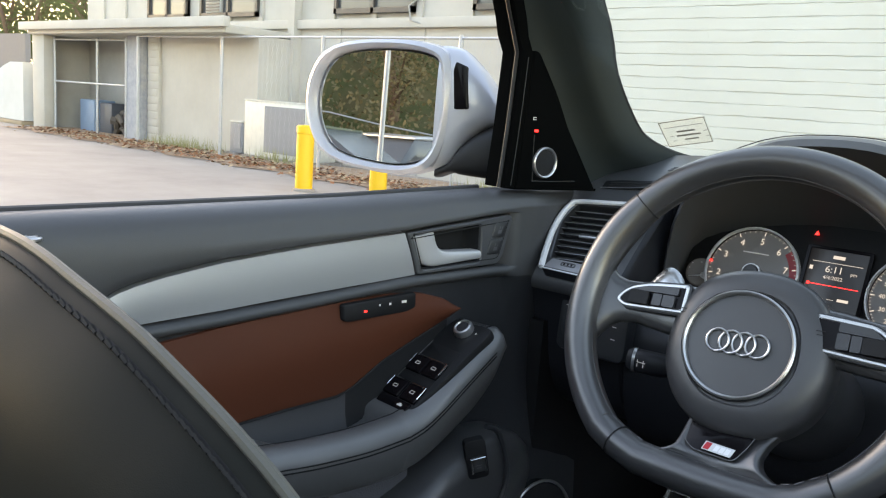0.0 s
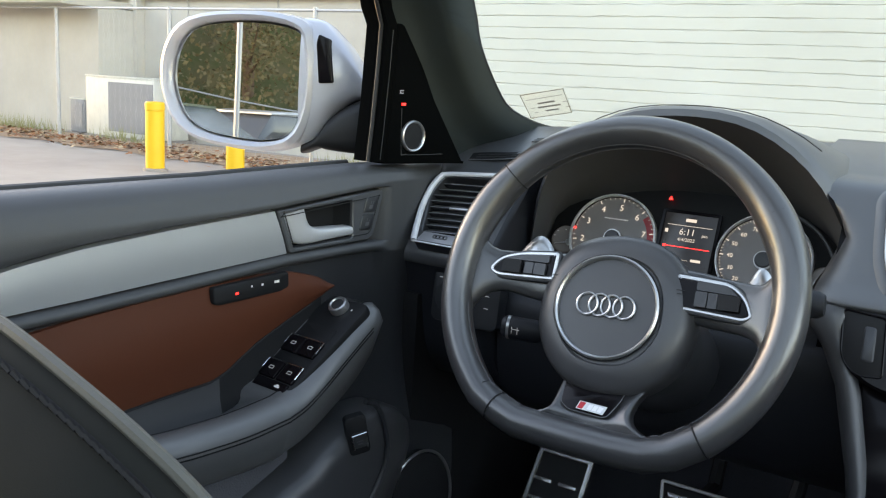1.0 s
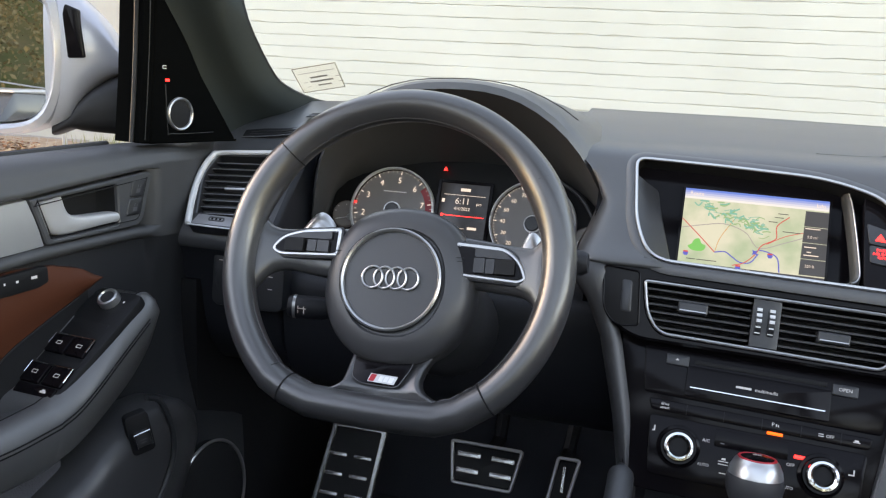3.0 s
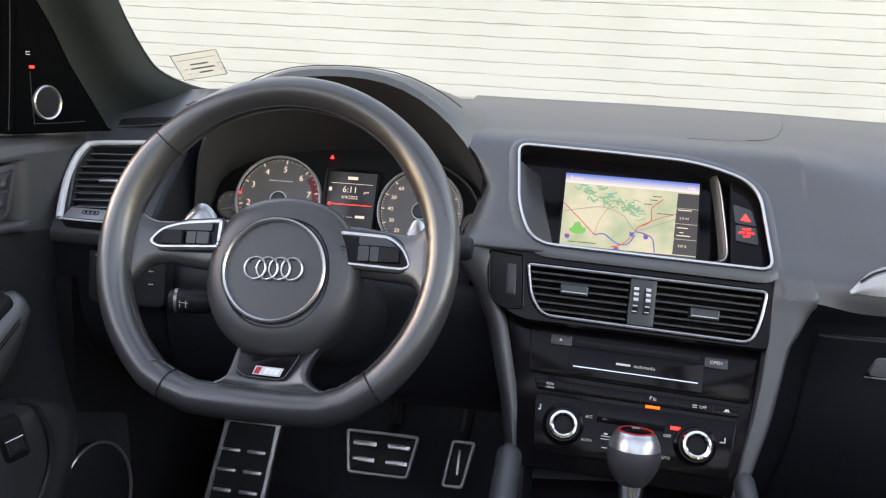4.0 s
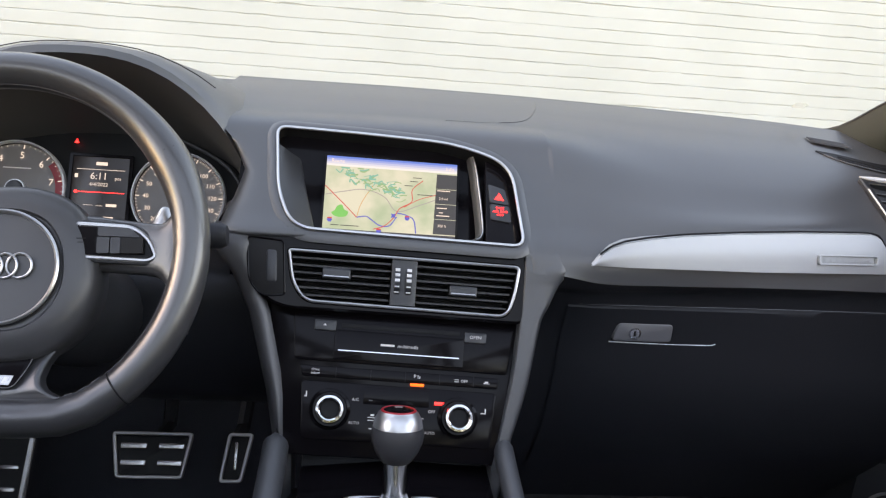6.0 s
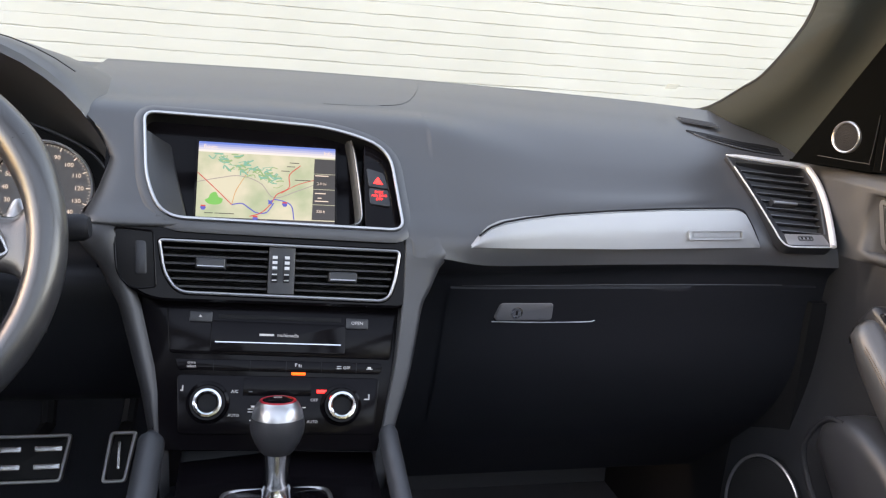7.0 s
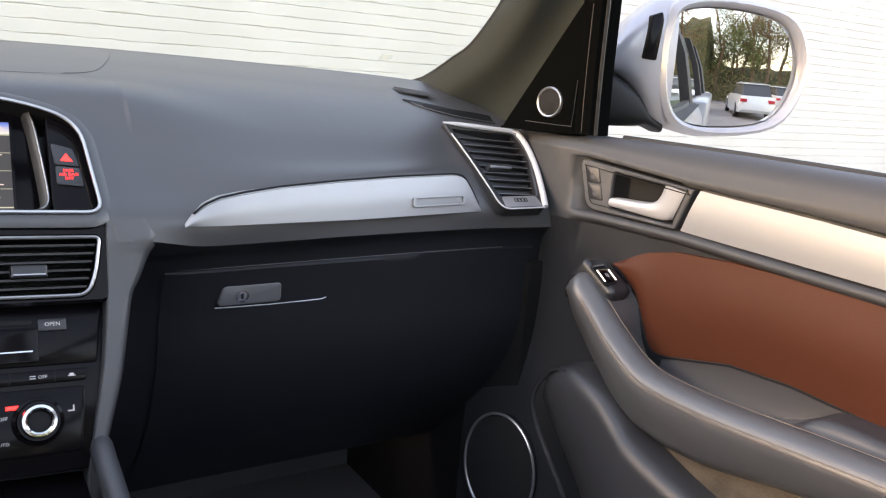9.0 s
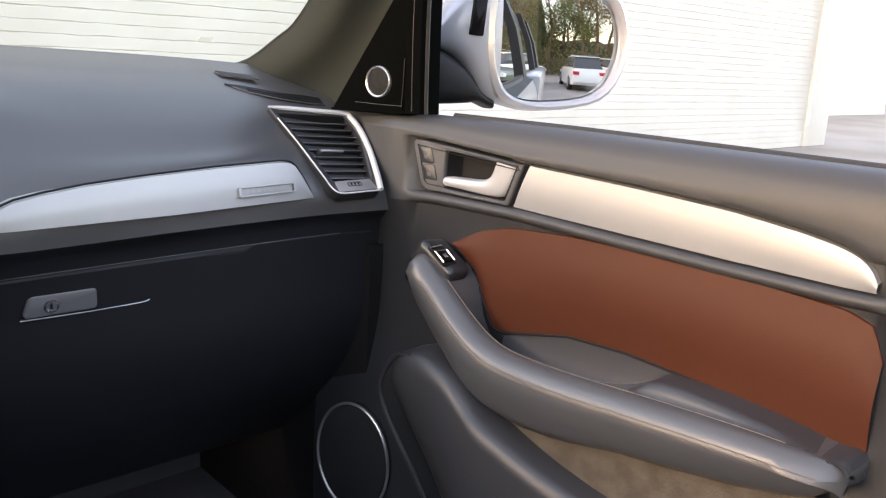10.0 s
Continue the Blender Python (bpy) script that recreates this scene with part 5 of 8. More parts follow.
# ---- door mirrors
def door_mirror(s):
    t = thing("door_mirror", (s * 0.80, 0.74, 1.24), "silver-painted door mirror with black foot and dark indicator slot", "door mirror", "door mirrors")
    # a axis runs outwards and back, b up, h towards the cabin
    o = Vector((s * 0.945, 0.715, 1.320 if s < 0 else 1.330))
    def facing(turn, up=0.03):
        u = Vector((s * math.cos(turn), -math.sin(turn), 0.0))
        n = Vector((-s * math.sin(turn), -math.cos(turn), up)).normalized()
        w = n.cross(u) * (1 if n.cross(u).z > 0 else -1)
        return lambda a, b, h=0.0: o + u * a + w * b + n * h
    S, G = facing(radians(22)), facing(radians(21.0 if s < 0 else 25.2), 0.03 if s < 0 else 0.014)
    shape = spline([(-0.104, 0.05), (-0.085, 0.075), (0.0, 0.083), (0.075, 0.072), (0.103, 0.035), (0.104, -0.02), (0.075, -0.066), (0.0, -0.080), (-0.07, -0.072), (-0.098, -0.045), (-0.108, 0.0)], 44, True)
    shape = [(a * 1.11 if a > 0 else a * 0.73, b) for a, b in shape]
    big = [(a * 1.14 + (-0.004), b * 1.16) for a, b in shape]
    if s < 0:
        glass = stack([[G(*p, -0.012) for p in shape], [G(p[0] * 0.985, p[1] * 0.985, -0.009) for p in shape]])
    else:  # the passenger's glass is convex
        glass = stack([[G(p[0] * f, p[1] * f, -0.009 - (f * f) * (p[0] ** 2 + p[1] ** 2) / 2.6) for p in shape] for f in (1.0, 0.96, 0.9, 0.8, 0.7, 0.6, 0.5, 0.4, 0.3, 0.2, 0.1, 0.02)])
    part("glass", glass, MIRROR, t, "mirror glass", smooth=0 if s < 0 else 60)
    rim = stack([[S(*p, -0.025) for p in inset(shape, -0.001)], [S(*p, 0.004) for p in inset(shape, -0.003)], [S(*p, 0.009) for p in inset(shape, -0.008)], [S(*p, 0.004) for p in big]], False)
    loops = []
    for f, d, dx in ((1.0, 0.004, 0), (1.03, -0.02, 0), (1.0, -0.05, -0.01), (0.86, -0.085, -0.03), (0.58, -0.112, -0.05), (0.2, -0.122, -0.06)):
        loops.append([S(p[0] * f + dx * (1 if p[0] > 0 else 0.4), p[1] * f, d) for p in big])
    part("housing", join(rim, stack(loops)), PAINT, t, smooth=50)
    # inward shoulder that runs to the foot
    def band(table):
        rows = []
        for a, top, bot, hf, hb in spline(table, 16):
            m, r = (top + bot) / 2, (top - bot) / 2
            rows.append([S(a, m + r * (abs(math.sin(q)) ** 0.6) * (1 if math.sin(q) > 0 else -1), (hf + hb) / 2 + (hf - hb) / 2 * (abs(math.cos(q)) ** 0.6) * (1 if math.cos(q) > 0 else -1)) for q in np.linspace(0, 2 * math.pi, 24, endpoint=False)])
        return loft(rows)
    part("shoulder", band([(-0.072, 0.094, -0.088, 0.003, -0.06), (-0.086, 0.093, -0.082, 0.005, -0.07), (-0.100, 0.089, -0.068, 0.004, -0.08), (-0.114, 0.076, -0.044, 0.001, -0.085), (-0.130, 0.060, -0.026, -0.004, -0.085), (-0.146, 0.038, -0.016, -0.012, -0.08), (-0.160, 0.014, -0.012, -0.022, -0.075), (-0.168, -0.002, -0.012, -0.03, -0.07)]), PAINT, t, smooth=60)
    part("foot", band([(-0.075, -0.080, -0.094, -0.006, -0.06), (-0.096, -0.068, -0.0850, -0.004, -0.07), (-0.107, -0.047, -0.0870, -0.004, -0.075), (-0.127, -0.027, -0.0890, -0.006, -0.085), (-0.155, -0.011, -0.0910, -0.012, -0.09), (-0.19, 0.000, -0.096, -0.022, -0.095), (-0.225, 0.008, -0.10, -0.03, -0.10)]), RUBBER, t, "black plastic mirror foot", smooth=60)
    part("indicator_slot", plate(S, rounded([(-0.114, 0.064), (-0.098, 0.070), (-0.095, 0.058), (-0.100, 0.004), (-0.121, 0.006)], 0.003), 0.0045, 0.03, 0.002), PIANO, t)
    return t
for s in (-1, 1):
    door_mirror(s)


# ---- steering wheel
TILT, SPIN = radians(24), radians(3)
wu = Vector((math.cos(SPIN), 0, 0)) + Vector((0, math.sin(TILT), math.cos(TILT))) * math.sin(SPIN)
wv = Vector((0, math.sin(TILT), math.cos(TILT))) * math.cos(SPIN) - Vector((1, 0, 0)) * math.sin(SPIN)
WS = plane((-0.3625, 0.602, 1.131), wu, wv)
wheel = thing("steering_wheel", WS(0, 0, -0.05), "flat-bottomed black leather steering wheel with silver details", "steering wheel")


def rim_path(r=0.1633, n=120):
    flat = -0.1225
    a_cut = math.asin((flat - 0.018) / r)
    cx = r * math.cos(a_cut)
    arc = [(r * math.cos(a), 0.018 + r * math.sin(a)) for a in np.linspace(a_cut, math.pi - a_cut, n)]
    ctrl = [(-cx * 0.9, flat + 0.001), (-cx * 0.55, flat - 0.003), (0, flat - 0.006), (cx * 0.55, flat - 0.007), (cx * 0.9, flat - 0.003)]
    return spline(arc[4:-4] + ctrl, 150, True)


rim2d = rim_path()
rows = []
k = len(rim2d)
for i, p in enumerate(rim2d):
    a, b = Vector(rim2d[i - 1]), Vector(rim2d[(i + 1) % k])
    t = (b - a).normalized()
    nrm = Vector((t.y, -t.x))
    ang = math.degrees(math.atan2(p[1] - 0.018, p[0]))
    grip = 0.0015 * (math.exp(-((ang - 28) / 12) ** 2) + math.exp(-((abs(ang) - 152) / 12) ** 2 if ang > 0 else -99))
    row = []
    for j in range(14):
        c = 2 * math.pi * j / 14
        row.append(WS(p[0] + nrm.x * math.cos(c) * (0.0163 + grip), p[1] + nrm.y * math.cos(c) * (0.0163 + grip), math.sin(c) * (0.0188 + grip)))
    rows.append(row)
rows.append(rows[0])
part("rim", grid(rows, True), WHEEL_LEATHER, wheel, "black leather rim with smooth and worn sheen")
for a, b in ((0.1375, 0.1035), (-0.114, 0.116), (-0.0945, -0.106), (0.0975, -0.1185)):
    i = min(range(k), key=lambda j: (rim2d[j][0] - a) ** 2 + (rim2d[j][1] - b) ** 2)
    t = (Vector(rim2d[(i + 1) % k]) - Vector(rim2d[i - 1])).normalized()
    a, b = rim2d[i]
    part("rim_seam", tube([WS(a + t.y * 0.0166 * math.cos(q), b - t.x * 0.0166 * math.cos(q), 0.0191 * math.sin(q)) for q in np.linspace(0, 2 * math.pi, 24, endpoint=False)], 0.0008, True, 5), DARK, wheel)
# stitching on the rim's inner side
bms = []
for i in range(0, k, 1):
    p = rim2d[i]
    q = rim2d[(i + 1) % k]
    for f in (0.0, 0.5):
        m = (p[0] + (q[0] - p[0]) * f, p[1] + (q[1] - p[1]) * f)
        m2 = (p[0] + (q[0] - p[0]) * (f + 0.32), p[1] + (q[1] - p[1]) * (f + 0.32))
        if (m[1] < -0.09 and -0.050 < m[0] < 0.056) or (abs(m[0]) > 0.11 and -0.02 < m[1] < 0.060):
            continue
        ctr = Vector((0, 0.018))
        v1, v2 = Vector(m) - ctr, Vector(m2) - ctr
        v1, v2 = v1 * (1 - 0.0157 / v1.length), v2 * (1 - 0.0157 / v2.length)
        a, b = WS(v1.x, v1.y + 0.018, 0.0055), WS(v2.x, v2.y + 0.018, 0.0055)
        bms.append(tube([a, b], 0.0005, seg=4))
tagged(part("rim_stitching", join(*bms), STITCH, wheel, smooth=0), kind="stuff")
# hub pad
pad = spline([(0.077, 0.0), (0.071, 0.034), (0.052, 0.062), (0.02, 0.076), (-0.02, 0.076), (-0.052, 0.062), (-0.071, 0.034), (-0.077, 0.0), (-0.074, -0.028), (-0.060, -0.056), (-0.034, -0.077), (0.0, -0.083), (0.034, -0.077), (0.060, -0.056), (0.074, -0.028)], 60, True)
loops = []
for f, h in ((0.96, -0.058), (1.0, -0.036), (1.0, -0.024), (0.985, -0.0155), (0.95, -0.010), (0.86, -0.0045), (0.74, -0.0012), (0.68, -0.0008), (0.655, -0.0036), (0.4, -0.0030), (0.1, -0.0026)):
    loops.append([WS(p[0] * f + 0.004 * f, p[1] * f, h) for p in pad])
part("hub_pad", stack(loops), HUB, wheel, smooth=50)
part("hub_ring", stack([[WS(*p, h) for p in ellipse(-0.0004, 0.0005, r, r, 64)] for r, h in ((0.0518, -0.004), (0.0516, 0.0003), (0.0499, 0.0016), (0.0482, 0.0001), (0.0478, -0.004))], False), SATIN, wheel)
part("ring_groove", stack([[WS(*p, h) for p in ellipse(-0.0004, 0.0005, r, r, 64)] for r, h in ((0.0531, -0.0012), (0.0524, -0.0007), (0.0516, -0.0010))], False), DARK, wheel)
part("hub_lettering", letters(WS, "AIRBAG", -0.001, -0.0605, 0.0056, -0.0030), DARK, wheel, smooth=0)
for s in (-1, 1):
    part("horn_mark", bars(WS, [(0.004 + s * 0.063 - 0.004, 0.026, 0.004 + s * 0.063 + 0.004, 0.0268), (0.004 + s * 0.063 - 0.003, 0.0225, 0.004 + s * 0.063 + 0.003, 0.0232)], -0.0035), DARK, wheel, smooth=0)
for i, x in enumerate((-0.0189, -0.0067, 0.0055, 0.0177)):
    pts = [WS(x + 0.0107 * math.cos(a), 0.0014 + 0.0107 * math.sin(a), -0.0016 + (0.0011 if math.cos(a) > 0 else 0)) for a in np.linspace(0, 2 * math.pi, 36, endpoint=False)]
    bed = [WS(x + 0.0107 * math.cos(a), 0.0014 + 0.0107 * math.sin(a), -0.0030) for a in np.linspace(0, 2 * math.pi, 36, endpoint=False)]
    er = part("emblem_ring", tube(pts, 0.0012, True, 8), SATIN, wheel)
    # wider dark rod below paints the shade round each emblem ring
    part("ring_shade", tube(bed, 0.0021, True, 6, 0.35), DARK, er)


# leather-covered side spokes that flare out into the rim
def side_spoke(s, top, bot):
    rows = []
    for a in np.linspace(0.050, 0.160, 26):
        t, b = top(a), bot(a)
        m, r = (t + b) / 2, (t - b) / 2
        lift = -0.016 + 0.014 * max(0.0, min(1.0, (a - 0.085) / 0.06)) ** 1.5
        rows.append([WS(s * a, m + r * (abs(math.cos(q)) ** 0.45) * (1 if math.cos(q) > 0 else -1), lift - 0.010 + 0.010 * math.sin(q)) for q in np.linspace(0, 2 * math.pi, 22, endpoint=False)])
    part("side_spoke", loft(rows), WHEEL_LEATHER, wheel, "black leather spoke that flares into the rim", smooth=60)
side_spoke(-1, lambda a: float(np.interp(a, [0.05, 0.065, 0.10, 0.129, 0.139, 0.146, 0.153, 0.16], [0.055, 0.054, 0.051, 0.0485, 0.051, 0.058, 0.074, 0.090])),
           lambda a: float(np.interp(a, [0.05, 0.076, 0.113, 0.126, 0.136, 0.144, 0.152, 0.16], [0.0, 0.001, 0.006, 0.0045, -0.001, -0.012, -0.030, -0.05])))
side_spoke(1, lambda a: float(np.interp(a, [0.05, 0.08, 0.125, 0.136, 0.144, 0.149, 0.154, 0.16], [0.053, 0.0505, 0.043, 0.042, 0.052, 0.070, 0.088, 0.10])),
           lambda a: float(np.interp(a, [0.05, 0.084, 0.12, 0.132, 0.139, 0.145, 0.152, 0.16], [0.0, -0.001, -0.005, -0.0075, -0.014, -0.027, -0.045, -0.06])))
def LS2(a, b, h=0.0):
    drop = 0.62 * max(0.0, b + 0.106)
    return WS(a - 0.3 * drop, b + 0.1 * drop, h - drop)
rows = []
for b in np.linspace(-0.060, -0.122, 22):
    x0 = float(np.interp(b, [-0.122, -0.114, -0.1095, -0.1065, -0.1020, -0.095, -0.074, -0.06], [-0.075, -0.060, -0.050, -0.0415, -0.0360, -0.0335, -0.0285, -0.0255]))
    x1 = float(np.interp(b, [-0.122, -0.1165, -0.1125, -0.1085, -0.1030, -0.096, -0.085, -0.0745, -0.06], [0.082, 0.068, 0.058, 0.0480, 0.0425, 0.0412, 0.0452, 0.0525, 0.0600]))
    m, w = (x0 + x1) / 2, (x1 - x0) / 2
    rows.append([LS2(m + w * g, b, -0.001 + 0.002 * (abs(g) > 0.8) - h) for g, h in ((-1.0, 0.016), (-1.0, 0.004), (-0.985, 0.0015), (-0.95, 0.0002), (-0.86, 0.0), (-0.76, 0.001), (0.0, 0.002), (0.76, 0.001), (0.86, 0.0), (0.95, 0.0002), (0.985, 0.0015), (1.0, 0.004), (1.0, 0.016))])
part("lower_spoke", grid(rows), WHEEL_LEATHER, wheel, "black leather twin lower spoke", smooth=60)
ins = rounded([(-0.0248, -0.072), (0.0375, -0.072), (0.0310, -0.0875), (0.0200, -0.1042), (-0.0180, -0.1022), (-0.0262, -0.0965)], [0.002, 0.002, 0.004, 0.006, 0.006, 0.003])
part("lower_spoke_insert", plate(LS2, ins[::-1], 0.0012, 0.003, 0.0008), PIANO, wheel)
part("insert_edge", tube([LS2(*p, 0.0012) for p in ins[6:]], 0.0005, seg=5), STITCH, wheel)
BS = lambda a, b, h=0.0: LS2(0.0050 + 0.70 * a, -0.0970 + 0.72 * (b + 0.0975) - 0.04 * a, h)
badge = part("badge", plate(BS, [(-0.021, -0.103), (0.017, -0.103), (0.022, -0.092), (-0.017, -0.092)], 0.0022, 0, 0.0004), SILVER, wheel)
part("badge_red", plate(BS, [(-0.0195, -0.1020), (-0.012, -0.1020), (-0.0075, -0.093), (-0.0155, -0.093)], 0.0027, 0, 0.0002), RED_PAINT, badge, smooth=0)
part("badge_marks", join(*[plate(BS, [(x, -0.1012), (x + 0.006, -0.1012), (x + 0.0095, -0.0938), (x + 0.0035, -0.0938)], 0.0027, 0, 0.0002) for x in (-0.006, 0.001, 0.008)]), WHITE_ENAMEL, badge, smooth=0)


def switch_pod(s, out, top, keys, roll, mark):
    inn = inset(out, 0.0042)
    t = part("switch_pod", plate(WS, inn, -0.0095, 0.006, 0.001), PIANO, wheel)
    part("pod_frame", ring(WS, out, inn, -0.0062, 0.014, 0.010, 0.0012), SATIN, t, "bright satin silver frame")
    part("pod_plinth", plate(WS, inset(out, -0.0024), -0.0085, 0.012, 0.002), PLASTIC, t)
    part("upper_key", plate(WS, top, -0.0075, 0.003, 0.0008), PLASTIC, t)
    for x0, y0, x1, y1 in keys:
        part("button", box(WS, x0, y0, x1, y1, -0.0072, 0.002, 0.0008, 0.0012), PLASTIC, t)
        m = (x0 + x1) / 2
        part("button_marks", bars(WS, [(m - 0.0018, y0 + 0.003, m + 0.0018, y0 + 0.0036), (m - 0.0014, y0 + 0.0062, m + 0.0014, y0 + 0.0067), (m - 0.0018, y1 - 0.0034, m + 0.0018, y1 - 0.0028)], -0.0069), WHITE_PRINT, t, smooth=0)
    x0, y0, x1, y1 = roll
    part("roller_well", box(WS, x0 - 0.0012, y0 - 0.0008, x1 + 0.0012, y1 + 0.0008, -0.0085, 0.001, 0.0004, 0.001), DARK, t)
    part("roller", tube([WS(x0, (y0 + y1) / 2, -0.0105), WS(x1, (y0 + y1) / 2, -0.0105)], (y1 - y0) * 0.46, seg=16), PLASTIC, t)
    part("button_marks", bars(WS, [(mark[0] - 0.004, mark[1], mark[0] + 0.004, mark[1] + 0.0008)], -0.0071), WHITE_PRINT, t, smooth=0)
switch_pod(-1, rounded([(-0.060, 0.0502), (-0.101, 0.0472), (-0.1235, 0.0405), (-0.1355, 0.0255), (-0.1250, 0.0186), (-0.060, 0.0206)], [0.003, 0.010, 0.012, 0.006, 0.006, 0.003]),
           rounded([(-0.068, 0.0455), (-0.100, 0.0430), (-0.118, 0.0372), (-0.068, 0.0372)], 0.002),
           [(-0.0930, 0.0240, -0.0835, 0.0358), (-0.0825, 0.0240, -0.0700, 0.0358)], (-0.1165, 0.0240, -0.0985, 0.0355), (-0.090, 0.0405))
switch_pod(1, rounded([(0.060, 0.0090), (0.125, 0.0046), (0.1332, 0.0096), (0.1262, 0.0272), (0.111, 0.0392), (0.060, 0.0425)], [0.003, 0.006, 0.006, 0.012, 0.010, 0.003]),
           rounded([(0.081, 0.0285), (0.118, 0.0272), (0.108, 0.0355), (0.081, 0.0375)], 0.002),
           [(0.0808, 0.0128, 0.0915, 0.0272), (0.0925, 0.0124, 0.1010, 0.0268)], (0.1028, 0.0130, 0.1195, 0.0258), (0.098, 0.0325))
def shift_paddle(x, y, rx, ry, lean):
    """A curved blade whose polished lip stands out above the spoke."""
    rows = []
    for f in np.linspace(0, 1, 9):
        w = rx * (1 - 0.18 * f ** 3)
        rows.append([WS(x + lean * f * ry + w * g, y + ry * f * (1 - 0.28 * g * g), -0.030 - 0.006 * (1 - f) - 0.012 * f ** 4 + 0.004 * (1 - g * g)) for g in np.linspace(-1, 1, 11)])
    part("shift_paddle", grid(rows), SATIN, wheel, "silver shift paddle", smooth=70)
shift_paddle(-0.097, 0.030, 0.0195, 0.044, 0.0)
shift_paddle(0.1275, 0.012, 0.0140, 0.052, 0.06)
part("column_shroud", loft([[WS(0.075 * f * math.cos(a), -0.012 + 0.062 * f * math.sin(a), h) for a in np.linspace(0, 2 * math.pi, 24, endpoint=False)] for f, h in ((0.8, -0.045), (0.95, -0.07), (1.0, -0.12), (1.0, -0.26))]), PLASTIC, wheel)


def stalk(p, q, name, label):
    t = thing(name, p, label, "control stalk", "column stalks")
    p, q = Vector(p), Vector(q)
    part("stem", tube([p, p.lerp(q, 0.6)], 0.009, seg=12), GRAINED, t)
    part("tip", tube([p.lerp(q, 0.55), p.lerp(q, 0.62), q.lerp(p, 0.04), q], [0.008, 0.0105, 0.0105, 0.008], seg=14, flat=1.25), GRAINED, t)
    if name == "cruise_stalk":
        part("end_cap", tube([q.lerp(p, 0.09), q.lerp(p, 0.06)], 0.0108, seg=14, flat=1.25), SATIN, t)
    m = p.lerp(q, 0.82)
    F = plane(m + Vector((0, -0.0108, 0.0)), (1, 0, 0), (0, 0, 1))
    part("marks", bars(F, [(-0.006, 0.001, 0.006, 0.0018), (-0.004, -0.004, -0.0032, 0.004), (0.003, -0.004, 0.0038, 0.004)], 0.0006), WHITE_PRINT, t, smooth=0)
stalk((-0.40, 0.69, 1.066), (-0.503, 0.668, 1.069), "cruise_stalk", "black cruise-control stalk behind the wheel")
stalk((-0.40, 0.71, 1.130), (-0.530, 0.70, 1.130), "indicator_stalk", "black indicator stalk behind the wheel")
stalk((-0.32, 0.70, 1.14), (-0.181, 0.69, 1.150), "wiper_stalk", "black wiper stalk behind the wheel")

# ---- centre stack
SS = tilted((0, 0.788, 1.1395), (0.46, 0.89), 0.8)
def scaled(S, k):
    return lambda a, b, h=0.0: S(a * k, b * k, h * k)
# vent and lower panel planes are placed and scaled to fit the camera's view
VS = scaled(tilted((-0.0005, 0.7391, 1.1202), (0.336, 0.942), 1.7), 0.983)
CS = scaled(tilted((-0.0034, 0.687, 0.9623), (0.418, 0.909), 2.0), 0.9703)
stack_t = thing("centre_stack", (0, 0.75, 1.0), "charcoal centre stack with screen, air vents and climate panel", "centre console")
# a padded lip swells round the opening and dies out in the pad
lip = [(0.0, 0.0025), (0.0025, 0.0031), (0.006, 0.0026), (0.0095, 0.0010), (0.0125, -0.0012)]
# the recess wall's shade is put into its matt black
part("recess_wall", stack([[FS(*p, -0.07) for p in opening], [FS(*p, 0.0024) for p in opening]], False), DARK, stack_t)
part("screen_surround", stack([[FS(*p, h) for p in inset(opening, -d)] for d, h in lip], False), DASH, stack_t, smooth=60)
part("screen_bezel", tube([FS(*p, 0.0042) for p in inset(opening, 0.001)], 0.0018, True, 8), SATIN, stack_t, "satin chrome screen bezel")
scr = part("screen_backing", plate(SS, rect(-0.19, -0.055, 0.15, 0.13), -0.010, 0.012, 0.0005), PIANO, stack_t)
part("screen_tray", grid([[FS(x, -0.002, h) for h in (0.0, -0.05)] for x in (-0.14, 0.0, 0.14)]), DARK, stack_t)
dv = spline([(0.0745, 0.1235), (0.0780, 0.105), (0.0812, 0.07), (0.0838, 0.03), (0.0830, 0.0155), (0.0765, 0.0085), (0.060, 0.0068)], 26)
part("screen_divider", grid([[FS(x + dx, b + (0.0 if i < 18 else -dx * 0.6), h) for dx, h in ((-0.0050, -0.022), (-0.0026, -0.0125), (0.0, -0.0095), (0.0022, -0.0088), (0.0034, -0.011), (0.004, -0.02))] for i, (x, b) in enumerate(dv)]), material("dull_satin_grey", (0.06, 0.06, 0.058), 0.4, 0.3), stack_t, "dull satin-grey curved divider", smooth=60)
part("divider_edge", tube([FS(x + 0.0015, b, -0.0086) for x, b in dv[:22]], 0.0007, seg=6), SATIN, stack_t)
cheek = []
for f in np.linspace(0, 1, 10):
    b = 0.006 + 0.106 * f
    a = float(np.interp(b, [0.0, 0.012, 0.045, 0.10, 0.137], [-0.1215, -0.128, -0.1405, -0.1470, -0.150]))
    e = float(np.interp(b, [0.0, 0.023, 0.083, 0.132], [-0.096, -0.1017, -0.1169, -0.127]))
    cheek.append([FS(a, b, 0.0022), FS(a + 0.003, b, 0.0005), FS((a + e) / 2, b, -0.011), FS(e - 0.002, b, -0.0215), FS(e, b, -0.023), FS(e + 0.001, b, -0.035)])
# lit left side of the recess wall, drawn as a paler cheek
part("recess_cheek", grid(cheek), PLASTIC, stack_t, "charcoal flank of the screen recess", smooth=60)
part("hazard_panel", plate(FS, rounded([(0.090, 0.115), (0.112, 0.104), (0.122, 0.085), (0.127, 0.0), (0.088, 0.0)], [0.003, 0.01, 0.02, 0.006, 0.004]), -0.004, 0.05, 0.001), PIANO, stack_t)
